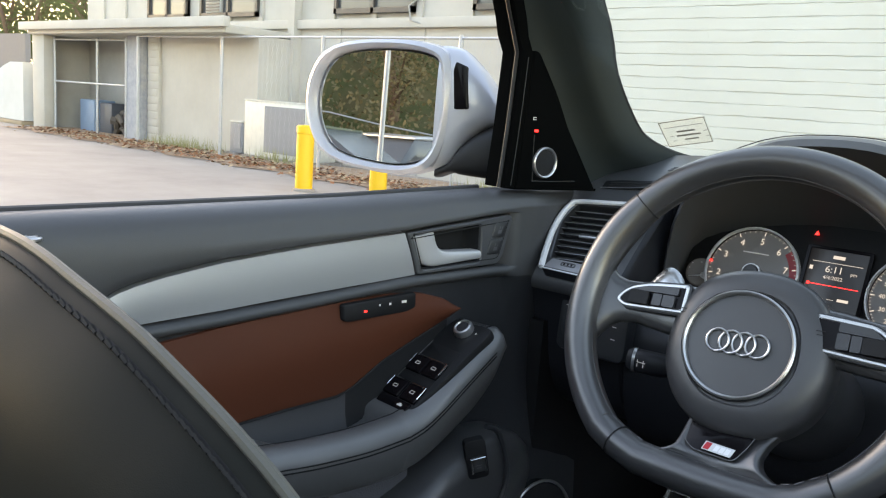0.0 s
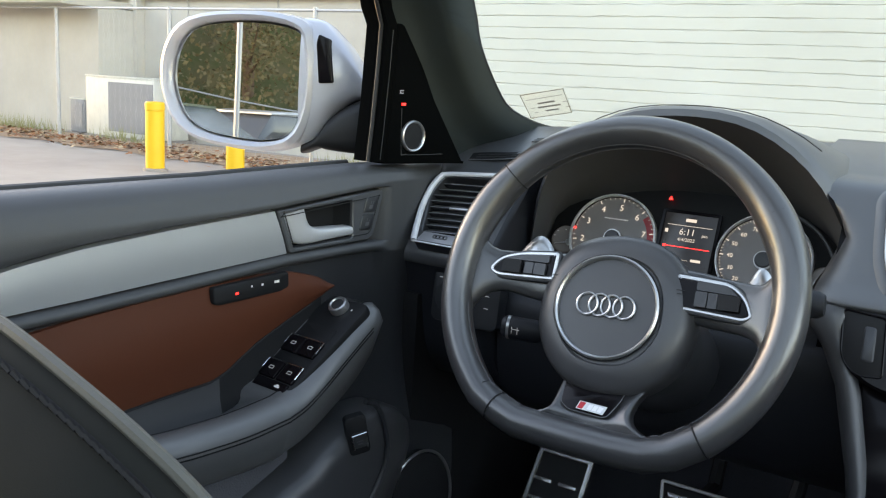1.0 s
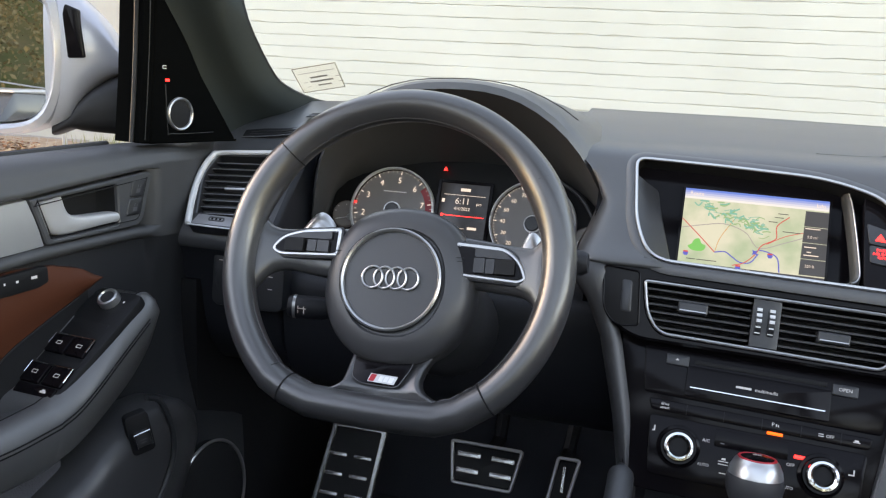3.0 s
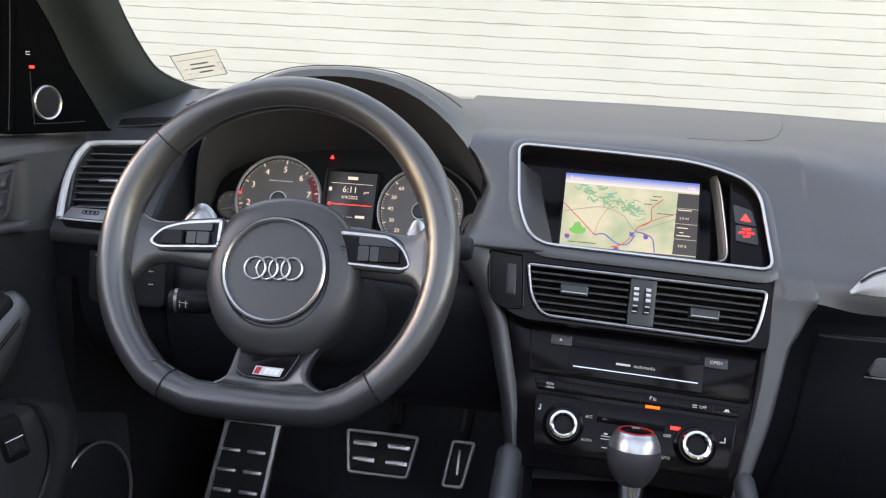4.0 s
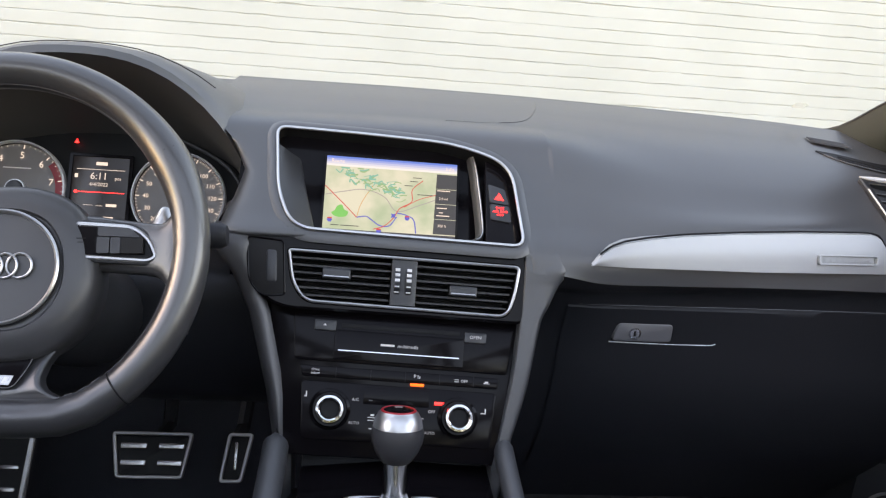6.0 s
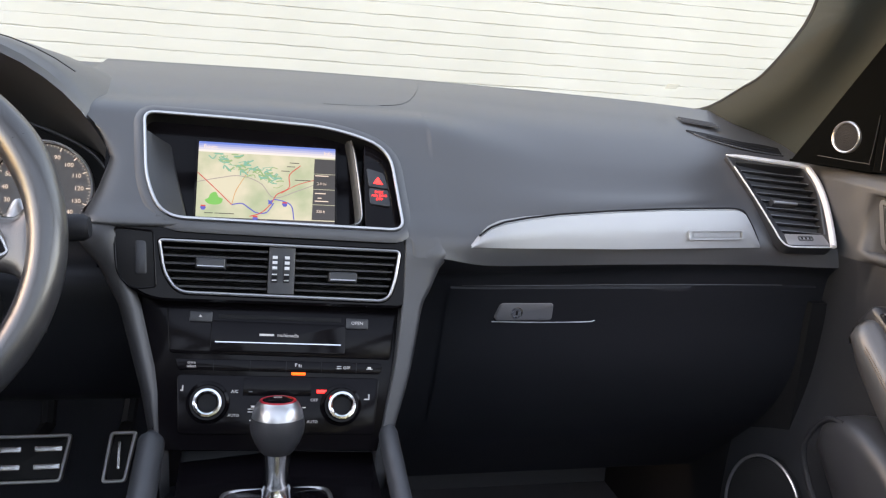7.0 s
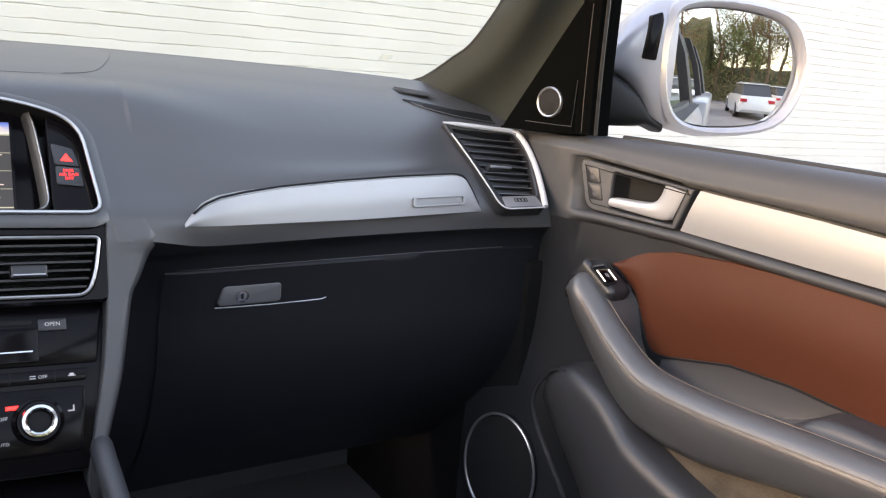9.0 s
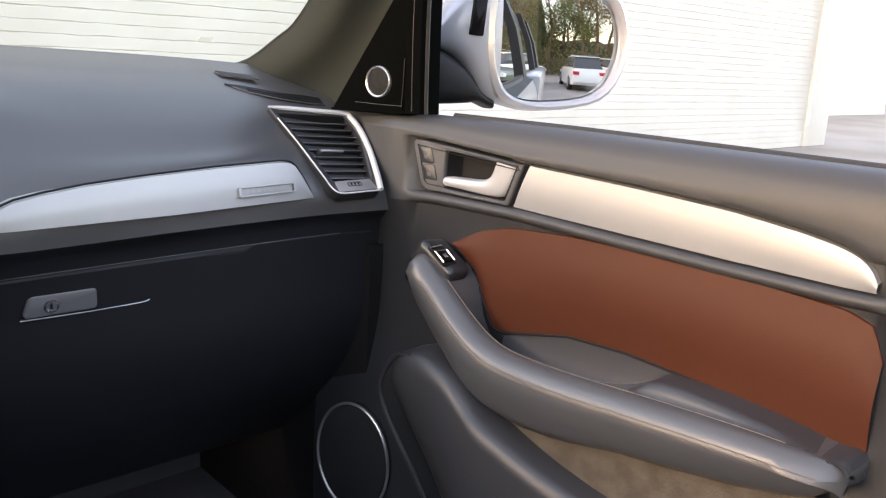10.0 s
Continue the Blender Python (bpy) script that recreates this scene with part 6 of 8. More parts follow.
hz = part("hazard_button", plate(FS, rounded([(0.0915, 0.080), (0.111, 0.0735), (0.1155, 0.052), (0.0935, 0.0545)], 0.003), -0.0015, 0.004, 0.001), PLASTIC, stack_t)
part("hazard_triangle", stack([[FS(*p, -0.0012) for p in ((0.0985, 0.0585), (0.1095, 0.0572), (0.1042, 0.0675))]]), RED_LIGHT, hz, smooth=0)
ab = part("airbag_button", plate(FS, rounded([(0.0935, 0.0530), (0.1155, 0.0505), (0.1170, 0.0285), (0.0935, 0.0315)], 0.003), -0.0015, 0.004, 0.001), PLASTIC, stack_t)
for i, w in enumerate(("PASS", "AIR BAG", "OFF")):
    part("airbag_lettering", letters(FS, w, 0.1045, 0.0468 - i * 0.0046, 0.0046, -0.0011), RED_LIGHT, ab, smooth=0)

# the navigation picture
def glow(name, color, k):
    return material(name, (0.02, 0.02, 0.02), 0.3, var=0, emit=color, emit_strength=k * 0.65)
MAP = material("map_glow", (0.02, 0.02, 0.02), 0.3, var=0, emit=(1, 1, 1), emit_strength=0.38)
mn, ml = MAP.node_tree.nodes, MAP.node_tree.links
mt = mn.new("ShaderNodeTexNoise")
mt.inputs["Scale"].default_value, mt.inputs["Detail"].default_value = 26, 7
ml.new(mn["Texture Coordinate"].outputs["Object"], mt.inputs["Vector"])
mr = mn.new("ShaderNodeValToRGB")
mr.color_ramp.elements[0].position, mr.color_ramp.elements[0].color = 0.34, (0.42, 0.66, 0.50, 1)
mr.color_ramp.elements[1].position, mr.color_ramp.elements[1].color = 0.60, (0.72, 0.88, 0.80, 1)
ml.new(mt.outputs["Fac"], mr.inputs["Fac"])
ml.new(mr.outputs["Color"], mn["Principled BSDF"].inputs["Emission Color"])
SX0, SX1, SY0, SY1 = -0.0925, 0.0590, -0.001, 0.0905
mp = lambda fx, fy, h=0.0: SS(SX0 + (SX1 - SX0) * fx, SY0 + (SY1 - SY0) * (1 - fy), h - 0.004)
display = part("display", box(SS, SX0 - 0.003, SY0 - 0.003, SX1 + 0.003, SY1 + 0.003, -0.0045, 0.012, 0.0005), PIANO, stack_t, "lit navigation display with a map")
part("map_area", mesh_from([mp(0, 0.13), mp(1, 0.13), mp(1, 0.955), mp(0, 0.955)], [(3, 2, 1, 0)]), MAP, display, smooth=0)
for i in range(5):
    c = (0.08 + 0.15 * i, 0.22 + 0.15 * i, 0.86 + 0.02 * i)
    part("map_sky", mesh_from([mp(0, 0.026 * i), mp(1, 0.026 * i), mp(1, 0.026 * i + 0.026), mp(0, 0.026 * i + 0.026)], [(3, 2, 1, 0)]), glow("map_sky_glow", c, 0.75), display, smooth=0)
part("map_footer", mesh_from([mp(0, 0.955), mp(1, 0.955), mp(1, 1), mp(0, 1)], [(3, 2, 1, 0)]), glow("map_footer_glow", (0.05, 0.05, 0.06), 0.5), display, smooth=0)


def ribbon(pts, w, mat, h, name="map_road", n=26):
    sp = spline(pts, n)
    L, R = [], []
    for i, p in enumerate(sp):
        a, b = Vector(sp[max(0, i - 1)]), Vector(sp[min(n - 1, i + 1)])
        t = (b - a)
        t = Vector((t.x * 1.66, t.y)).normalized()
        q = Vector((-t.y / 1.66, t.x)) * w
        L.append(mp(p[0] + q.x, p[1] + q.y, h))
        R.append(mp(p[0] - q.x, p[1] - q.y, h))
    part(name, grid([L, R]), mat, display, smooth=0)
ROAD_RED, ROAD_BLUE, ROAD_GREY = glow("road_red_glow", (0.55, 0.05, 0.05), 0.8), glow("road_blue_glow", (0.06, 0.09, 0.6), 0.8), glow("road_grey_glow", (0.32, 0.36, 0.42), 0.7)
ribbon([(0.0, 0.40), (0.08, 0.52), (0.17, 0.66), (0.25, 0.79)], 0.0055, ROAD_RED, 0.0003)
ribbon([(0.25, 0.79), (0.32, 0.77), (0.37, 0.82), (0.43, 0.88), (0.5, 0.87), (0.55, 0.75)], 0.007, ROAD_BLUE, 0.0004)
ribbon([(0.38, 0.93), (0.46, 0.88), (0.53, 0.76), (0.57, 0.64), (0.66, 0.54), (0.66, 0.38), (0.74, 0.25)], 0.0055, ROAD_RED, 0.0005)
ribbon([(0.55, 0.70), (0.62, 0.72), (0.68, 0.78), (0.70, 0.95)], 0.007, ROAD_BLUE, 0.0004)
ribbon([(0.0, 0.52), (0.15, 0.46), (0.3, 0.42), (0.45, 0.50), (0.55, 0.68), (0.72, 0.58), (0.86, 0.48)], 0.0055, ROAD_GREY, 0.0003)
ribbon([(0.25, 0.79), (0.28, 0.6), (0.36, 0.36)], 0.004, glow("road_ochre_glow", (0.6, 0.35, 0.1), 0.7), 0.0003)
ribbon([(0.60, 0.62), (0.72, 0.50), (0.86, 0.42)], 0.004, ROAD_RED, 0.0003)
WOODS = glow("map_woods_glow", (0.22, 0.48, 0.26), 0.7)
WATER = glow("map_water_glow", (0.12, 0.50, 0.46), 0.7)
rl = random.Random(4)
for k in range(70):
    x = 0.06 + 0.5 * rl.random()
    y = 0.17 + 0.55 * (x - 0.06) + rl.gauss(0, 0.055)
    pts = [(x + 0.028 * j + rl.gauss(0, 0.006), min(0.55, max(0.15, y + rl.gauss(0, 0.022)))) for j in range(3)]
    ribbon(pts, rl.uniform(0.003, 0.011), WATER if k % 2 else WOODS, 0.0002 + 0.000005 * k, "map_lake", 8)
park = spline([(0.06, 0.745), (0.085, 0.715), (0.10, 0.66), (0.135, 0.64), (0.155, 0.70), (0.185, 0.725), (0.17, 0.785), (0.12, 0.80), (0.08, 0.785)], 30, True)
part("map_park", stack([[mp(*p, 0.0003) for p in park]]), glow("map_park_glow", (0.10, 0.52, 0.12), 0.8), display, smooth=0)
for x, y in ((0.05, 0.84), (0.42, 0.95), (0.63, 0.76)):
    sh = part("route_shield", stack([[mp(x + 0.02 * math.cos(a), y + 0.034 * math.sin(a), 0.0006) for a in np.linspace(0, 2 * math.pi, 6, endpoint=False)]]), ROAD_BLUE, display, smooth=0)
    part("shield_band", mesh_from([mp(x - 0.016, y - 0.03, 0.0007), mp(x + 0.016, y - 0.03, 0.0007), mp(x + 0.018, y - 0.012, 0.0007), mp(x - 0.018, y - 0.012, 0.0007)], [(3, 2, 1, 0)]), ROAD_RED, sh, smooth=0)
part("position_mark", stack([[mp(0.525 + (0.026 if j % 2 else 0.012) * math.cos(j * math.pi / 4), 0.74 + (0.045 if j % 2 else 0.02) * math.sin(j * math.pi / 4), 0.0007) for j in range(8)]]), ROAD_BLUE, display, smooth=0)
SIDE = glow("side_bar_glow", (0.06, 0.07, 0.08), 0.5)
for i in range(4):
    y0, y1 = 0.15 + i * 0.20, 0.15 + i * 0.20 + 0.194
    part("side_tile", mesh_from([mp(0.845 - 0.015 * i / 4, y0, 0.0006), mp(1.0, y0, 0.0006), mp(1.0, y1, 0.0006), mp(0.84 - 0.015 * i / 4, y1, 0.0006)], [(3, 2, 1, 0)]), SIDE, display, smooth=0)
INK = glow("pale_ink_glow", (0.85, 0.87, 0.88), 0.7)
MS = lambda a, b, h=0.0: mp(a, -b, h)
fm = lambda a, b, h=0.0: SS(a, b, h - 0.004)
fx = lambda f: SX0 + (SX1 - SX0) * f
fy = lambda f: SY0 + (SY1 - SY0) * (1 - f)
part("map_lettering", letters(fm, "Route", fx(0.085), fy(0.062), 0.0062, 0.0004), INK, display, smooth=0)
part("map_lettering", letters(fm, "Info", fx(0.945), fy(0.072), 0.0062, 0.0004), INK, display, smooth=0)
part("map_lettering", letters(fm, "6:11", fx(0.48), fy(0.978), 0.0045, 0.0004), INK, display, smooth=0)
part("map_lettering", letters(fm, "2.0 mi", fx(0.90), fy(0.475), 0.0042, 0.0009), INK, display, smooth=0)
part("map_lettering", letters(fm, "320 ft", fx(0.895), fy(0.835), 0.0042, 0.0009), INK, display, smooth=0)
bar_parts("map_mark", fm, [(fx(x0), fy(y0 + 0.006), fx(x1), fy(y0 - 0.006)) for x0, y0, x1 in ((0.85, 0.37, 0.95), (0.85, 0.60, 0.93), (0.85, 0.70, 0.95), (0.87, 0.66, 0.90))], 0.0009, INK, display)
bar_parts("map_place_name", fm, [(fx(x0), fy(y0 + 0.005), fx(x1), fy(y0 - 0.005)) for x0, y0, x1 in ((0.66, 0.22, 0.73), (0.64, 0.27, 0.70), (0.70, 0.44, 0.82), (0.60, 0.33, 0.66), (0.06, 0.905, 0.12), (0.13, 0.905, 0.27))], 0.0005, SIDE, display)


def vent_set(S, loop, x0, x1, y0, y1, n, parent, sag=0.0, tab_x=None):
    """A recess with slats between x0 and x1."""
    part("vent_recess", stack([[S(*p, 0.0) for p in loop], [S(*p, -0.035) for p in inset(loop, 0.003)]]), DARK, parent)
    for i in range(n):
        y = y0 + (y1 - y0) * (i + 0.5) / n
        a, b = x0(y), x1(y)
        ht = (y1 - y0) / n * 0.30
        lp = [(-ht * 0.9, -0.020), (-ht, -0.005), (-ht * 0.6, -0.001), (ht * 0.2, -0.0008), (ht * 0.5, -0.004), (ht * 0.4, -0.020)]
        rows = [[S(x, y + dy, h) for dy, h in lp] for x in np.linspace(a, b, 6)]
        part("slat", loft(rows), PLASTIC, parent)


# centre vents
vent_out = rounded([(-0.178, 0.020), (0.142, 0.020), (0.140, -0.030), (0.138, -0.060), (-0.132, -0.060), (-0.164, -0.040)], [0.01, 0.008, 0.01, 0.012, 0.02, 0.03], 6)
vent_in = rounded([(-0.1255, 0.003), (0.128, 0.003), (0.1235, -0.030), (0.116, -0.0525), (-0.105, -0.0505), (-0.119, -0.030)], [0.004, 0.006, 0.01, 0.012, 0.012, 0.01], 6)
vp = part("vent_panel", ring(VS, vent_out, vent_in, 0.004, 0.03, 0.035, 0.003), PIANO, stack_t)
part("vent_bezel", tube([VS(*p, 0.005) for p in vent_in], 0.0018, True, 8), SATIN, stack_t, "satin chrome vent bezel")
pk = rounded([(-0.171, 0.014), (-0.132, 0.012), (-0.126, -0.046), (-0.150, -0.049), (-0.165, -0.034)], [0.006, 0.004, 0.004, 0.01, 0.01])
# flat matt-black plate stands in for the shaded hollow of the key pocket
part("pocket_shade_plate", plate(VS, pk, 0.0048, 0, 0.0006), DARK, stack_t)
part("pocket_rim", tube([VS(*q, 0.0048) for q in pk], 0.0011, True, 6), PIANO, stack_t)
# vertical ridge inside the key pocket
part("key_pocket_ridge", plate(VS, rounded([(-0.150, 0.002), (-0.138, 0.002), (-0.135, -0.034), (-0.148, -0.034)], 0.004), 0.0055, 0, 0.002), PLASTIC, stack_t)
xl = lambda y: -0.1205 - y * -0.28
xr = lambda y: 0.1255 + y * 0.22
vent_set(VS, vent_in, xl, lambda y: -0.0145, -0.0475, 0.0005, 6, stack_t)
for i in range(6):
    y = -0.0475 + 0.048 * (i + 0.5) / 6
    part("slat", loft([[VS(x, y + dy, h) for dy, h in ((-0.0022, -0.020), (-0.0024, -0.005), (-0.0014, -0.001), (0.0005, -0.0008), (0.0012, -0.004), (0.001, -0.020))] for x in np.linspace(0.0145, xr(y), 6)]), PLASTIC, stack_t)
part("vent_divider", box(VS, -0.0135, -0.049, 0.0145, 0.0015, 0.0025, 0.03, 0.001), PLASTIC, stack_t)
for x in (-0.007, 0.0058):
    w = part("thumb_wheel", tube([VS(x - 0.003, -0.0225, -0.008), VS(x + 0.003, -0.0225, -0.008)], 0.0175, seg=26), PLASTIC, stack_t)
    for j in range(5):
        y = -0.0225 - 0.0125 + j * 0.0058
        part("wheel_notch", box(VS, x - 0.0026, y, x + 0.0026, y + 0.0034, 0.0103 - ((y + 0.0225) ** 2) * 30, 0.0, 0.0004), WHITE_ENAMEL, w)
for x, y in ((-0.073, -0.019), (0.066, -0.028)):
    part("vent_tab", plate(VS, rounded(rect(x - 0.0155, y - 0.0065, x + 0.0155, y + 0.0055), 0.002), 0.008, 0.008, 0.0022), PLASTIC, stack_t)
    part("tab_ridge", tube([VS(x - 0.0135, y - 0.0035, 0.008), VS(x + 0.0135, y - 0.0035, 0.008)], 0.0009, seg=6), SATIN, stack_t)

# lower panel: disc player, switches, climate
face = rounded([(-0.148, 0.119), (0.146, 0.119), (0.140, 0.06), (0.122, -0.045), (-0.122, -0.045), (-0.140, 0.06)], 0.004)
part("stack_face", plate(CS, face, 0.0, 0.03, 0.002), PIANO, stack_t)
rp = part("media_panel", plate(CS, rounded([(-0.120, 0.107), (0.128, 0.106), (0.122, 0.054), (-0.114, 0.056)], 0.004), 0.003, 0, 0.001), PIANO, stack_t)
part("disc_slot", box(CS, -0.066, 0.0935, 0.066, 0.0985, 0.0034, 0, 0.0004), DARK, rp)
md = part("media_door", plate(CS, rounded([(-0.073, 0.0585), (0.071, 0.0580), (0.071, 0.0905), (-0.073, 0.0915)], 0.002), 0.0046, 0, 0.0008), PIANO, rp)
part("media_line", tube([CS(-0.068, 0.0685, 0.0050), CS(0.066, 0.0685, 0.0050)], 0.0011, seg=6), CHROME, rp)
part("media_lettering", bars(CS, [(-0.022, 0.0762, -0.0065, 0.0785)], 0.0050), WHITE_PRINT, rp, smooth=0)
part("media_lettering", letters(CS, "multimedia", 0.0085, 0.0772, 0.0052, 0.0050), WHITE_PRINT, rp, smooth=0)
b1 = part("eject_button", box(CS, -0.096, 0.089, -0.072, 0.101, 0.005, 0, 0.001, 0.002), PLASTIC, rp)
part("eject_mark", stack([[CS(*p, 0.0053) for p in ((-0.0865, 0.0945), (-0.0825, 0.0945), (-0.0845, 0.097))]]), WHITE_PRINT, b1, smooth=0)
b2 = part("open_button", box(CS, 0.071, 0.0865, 0.096, 0.0985, 0.005, 0, 0.001, 0.002), PLASTIC, rp)
part("open_lettering", letters(CS, "OPEN", 0.0835, 0.0930, 0.0052, 0.0053), WHITE_PRINT, b2, smooth=0)
sr = part("switch_strip", plate(CS, rounded([(-0.108, 0.0505), (0.114, 0.0495), (0.111, 0.0375), (-0.104, 0.0385)], 0.003), 0.004, 0, 0.001), PIANO, stack_t)
for x in (-0.068, -0.03, 0.008, 0.046, 0.084):
    part("switch_gap", box(CS, x - 0.0004, 0.0385, x + 0.0004, 0.0495, 0.0042, 0, 0.0001), DARK, sr)
pieces("switch_lettering", (letters(CS, "drive", -0.0905, 0.0462, 0.0042, 0.0044), letters(CS, "select", -0.0905, 0.0424, 0.0042, 0.0044), letters(CS, "OFF", 0.0735, 0.0437, 0.0045, 0.0044), letters(CS, "P", 0.0185, 0.0455, 0.0056, 0.0044)), WHITE_PRINT, sr)
bar_parts("switch_mark", CS, [(0.0625, 0.0425, 0.0675, 0.0432), (0.0625, 0.0447, 0.0675, 0.0454), (0.095, 0.0425, 0.102, 0.0432), (0.0965, 0.0434, 0.1005, 0.0452), (0.0215, 0.0435, 0.0222, 0.047), (0.0235, 0.0435, 0.0242, 0.046)], 0.0044, WHITE_PRINT, sr)
part("parking_lamp", box(CS, 0.0140, 0.0350, 0.0290, 0.0378, 0.0048, 0, 0.0004), ORANGE_LIGHT, sr)
cp = part("climate_panel", plate(CS, rounded([(-0.105, 0.034), (0.111, 0.033), (0.106, -0.028), (-0.100, -0.028)], 0.006), 0.002, 0, 0.001), PIANO, stack_t)
for x, y in ((-0.0715, 0.0045), (0.0685, 0.0035)):
    kb = part("climate_knob", revolve(CS, x, y, [(0.0225, 0.002), (0.0220, 0.004), (0.0190, 0.006), (0.0180, 0.010)], 40), PIANO, cp)
    prof = ((0.0156, 0.008), (0.0154, 0.016), (0.0144, 0.0182), (0.0120, 0.0186), (0.0105, 0.0175), (0.0098, 0.012))
    part("knob_ring", stack([[CS(x + r * (1 + 0.018 * (j % 2)) * math.cos(math.pi * j / 36), y + r * (1 + 0.018 * (j % 2)) * math.sin(math.pi * j / 36), h) for j in range(72)] for r, h in prof], False), CHROME, kb, "knurled chrome ring")
    part("knob_cap", revolve(CS, x, y, [(0.0100, 0.012), (0.0090, 0.0128), (0.003, 0.0130)], 32), DARK, kb)
pieces("climate_lettering", (letters(CS, "A/C", -0.0445, 0.0165, 0.0046, 0.0024), letters(CS, "AUTO", -0.0445, -0.0085, 0.0042, 0.0024), letters(CS, "OFF", 0.0395, 0.0085, 0.0046, 0.0024), letters(CS, "AUTO", 0.0385, -0.0145, 0.0042, 0.0024)), WHITE_PRINT, cp)
bar_parts("climate_mark", CS, [(-0.100, 0.0165, -0.0985, 0.0178), (-0.0985, 0.0165, -0.0972, 0.0225), (0.094, 0.0095, 0.0995, 0.0108), (0.0985, 0.0095, 0.0998, 0.0155), (-0.030, -0.002, -0.020, -0.0012), (-0.030, -0.005, -0.020, -0.0042), (-0.027, 0.0, -0.023, 0.002), (-0.028, -0.014, -0.021, -0.013), (0.027, 0.0, 0.031, 0.0012)], 0.0024, WHITE_PRINT, cp)
part("temperature_lamp", box(CS, 0.042, 0.0160, 0.053, 0.0195, 0.0028, 0, 0.0004), RED_LIGHT, cp)
part("climate_display", box(CS, -0.036, 0.0125, 0.036, 0.0305, 0.0026, 0, 0.0004), PIANO, cp)
part("climate_readout", bars(CS, [(-0.030, 0.016, -0.026, 0.0172)], 0.003), STITCH, cp, smooth=0)

# flanks of the stack; the driver's is darker, its shade put into the colour
rows = []
for z, xf, yf, xm, ym in ((1.150, 0.168, 0.756, 0.200, 0.7560), (1.141, 0.168, 0.7430, 0.203, 0.7425), (1.132, 0.168, 0.7375, 0.205, 0.7345), (1.118, 0.166, 0.7365, 0.195, 0.730), (1.10, 0.160, 0.731, 0.182, 0.732), (1.06, 0.146, 0.7185, 0.163, 0.727), (0.98, 0.126, 0.692, 0.140, 0.701), (0.92, 0.116, 0.672, 0.128, 0.685), (0.80, 0.112, 0.66, 0.12, 0.68), (0.50, 0.11, 0.60, 0.118, 0.62)):
    rows.append([Vector((-(xf - 0.006), yf + 0.006, z)), Vector((-xf, yf - 0.002, z)), Vector((-(xf + 0.25 * (xm - xf)), yf - 0.003, z)), Vector((-(xf + 0.7 * (xm - xf)), (yf + ym) / 2 - 0.001, z)), Vector((-xm, ym + 0.003, z)), Vector((-(xm + 0.003), ym + 0.02, z)), Vector((-(xm + 0.004), 0.83, z)), Vector((-(xm + 0.004), 1.0, z))])
part("flank", grid(rows), HUB, stack_t, smooth=60)
# towards the passenger the soft pad runs down beside the vents in one sweep
sweep = spline([(1.150, 0.1310, 0.1760, 0.7500, 0.7500), (1.144, 0.1305, 0.1780, 0.7430, 0.7440), (1.138, 0.1300, 0.1800, 0.7358, 0.7380), (1.130, 0.1306, 0.1830, 0.7335, 0.7343), (1.120, 0.1308, 0.1830, 0.7302, 0.7296), (1.112, 0.1306, 0.1790, 0.7280, 0.7284),
                (1.102, 0.1304, 0.1715, 0.7255, 0.7270), (1.08, 0.1295, 0.1610, 0.7194, 0.7210), (1.064, 0.128, 0.153, 0.714, 0.717), (1.021, 0.123, 0.1445, 0.6994, 0.7035),
                (0.987, 0.117, 0.137, 0.6878, 0.692), (0.933, 0.105, 0.1205, 0.6695, 0.674), (0.90, 0.10, 0.114, 0.66, 0.665), (0.80, 0.10, 0.112, 0.65, 0.655), (0.50, 0.10, 0.112, 0.62, 0.625)], 60)
rows = []
for z, xf, xm, yf, ym in sweep:
    w = xm - xf
    rows.append([Vector((xf - 0.0005, yf + 0.02, z)), Vector((xf, yf + 0.0015, z)), Vector((xf + 0.0012, yf, z))]
                + [Vector((xf + w * k, yf + (ym - 0.004 - yf) * k, z)) for k in (0.2, 0.4, 0.58)]
                + [Vector((xf + w * k, ym + d, z)) for k, d in ((0.74, -0.0033), (0.86, -0.001), (0.95, 0.0035), (1.0, 0.011))]
                + [Vector((xm + 0.001, ym + 0.03, z)), Vector((xm + 0.001, 0.83, z)), Vector((xm + 0.001, 1.0, z))])
part("flank", grid(rows), DASH, stack_t)

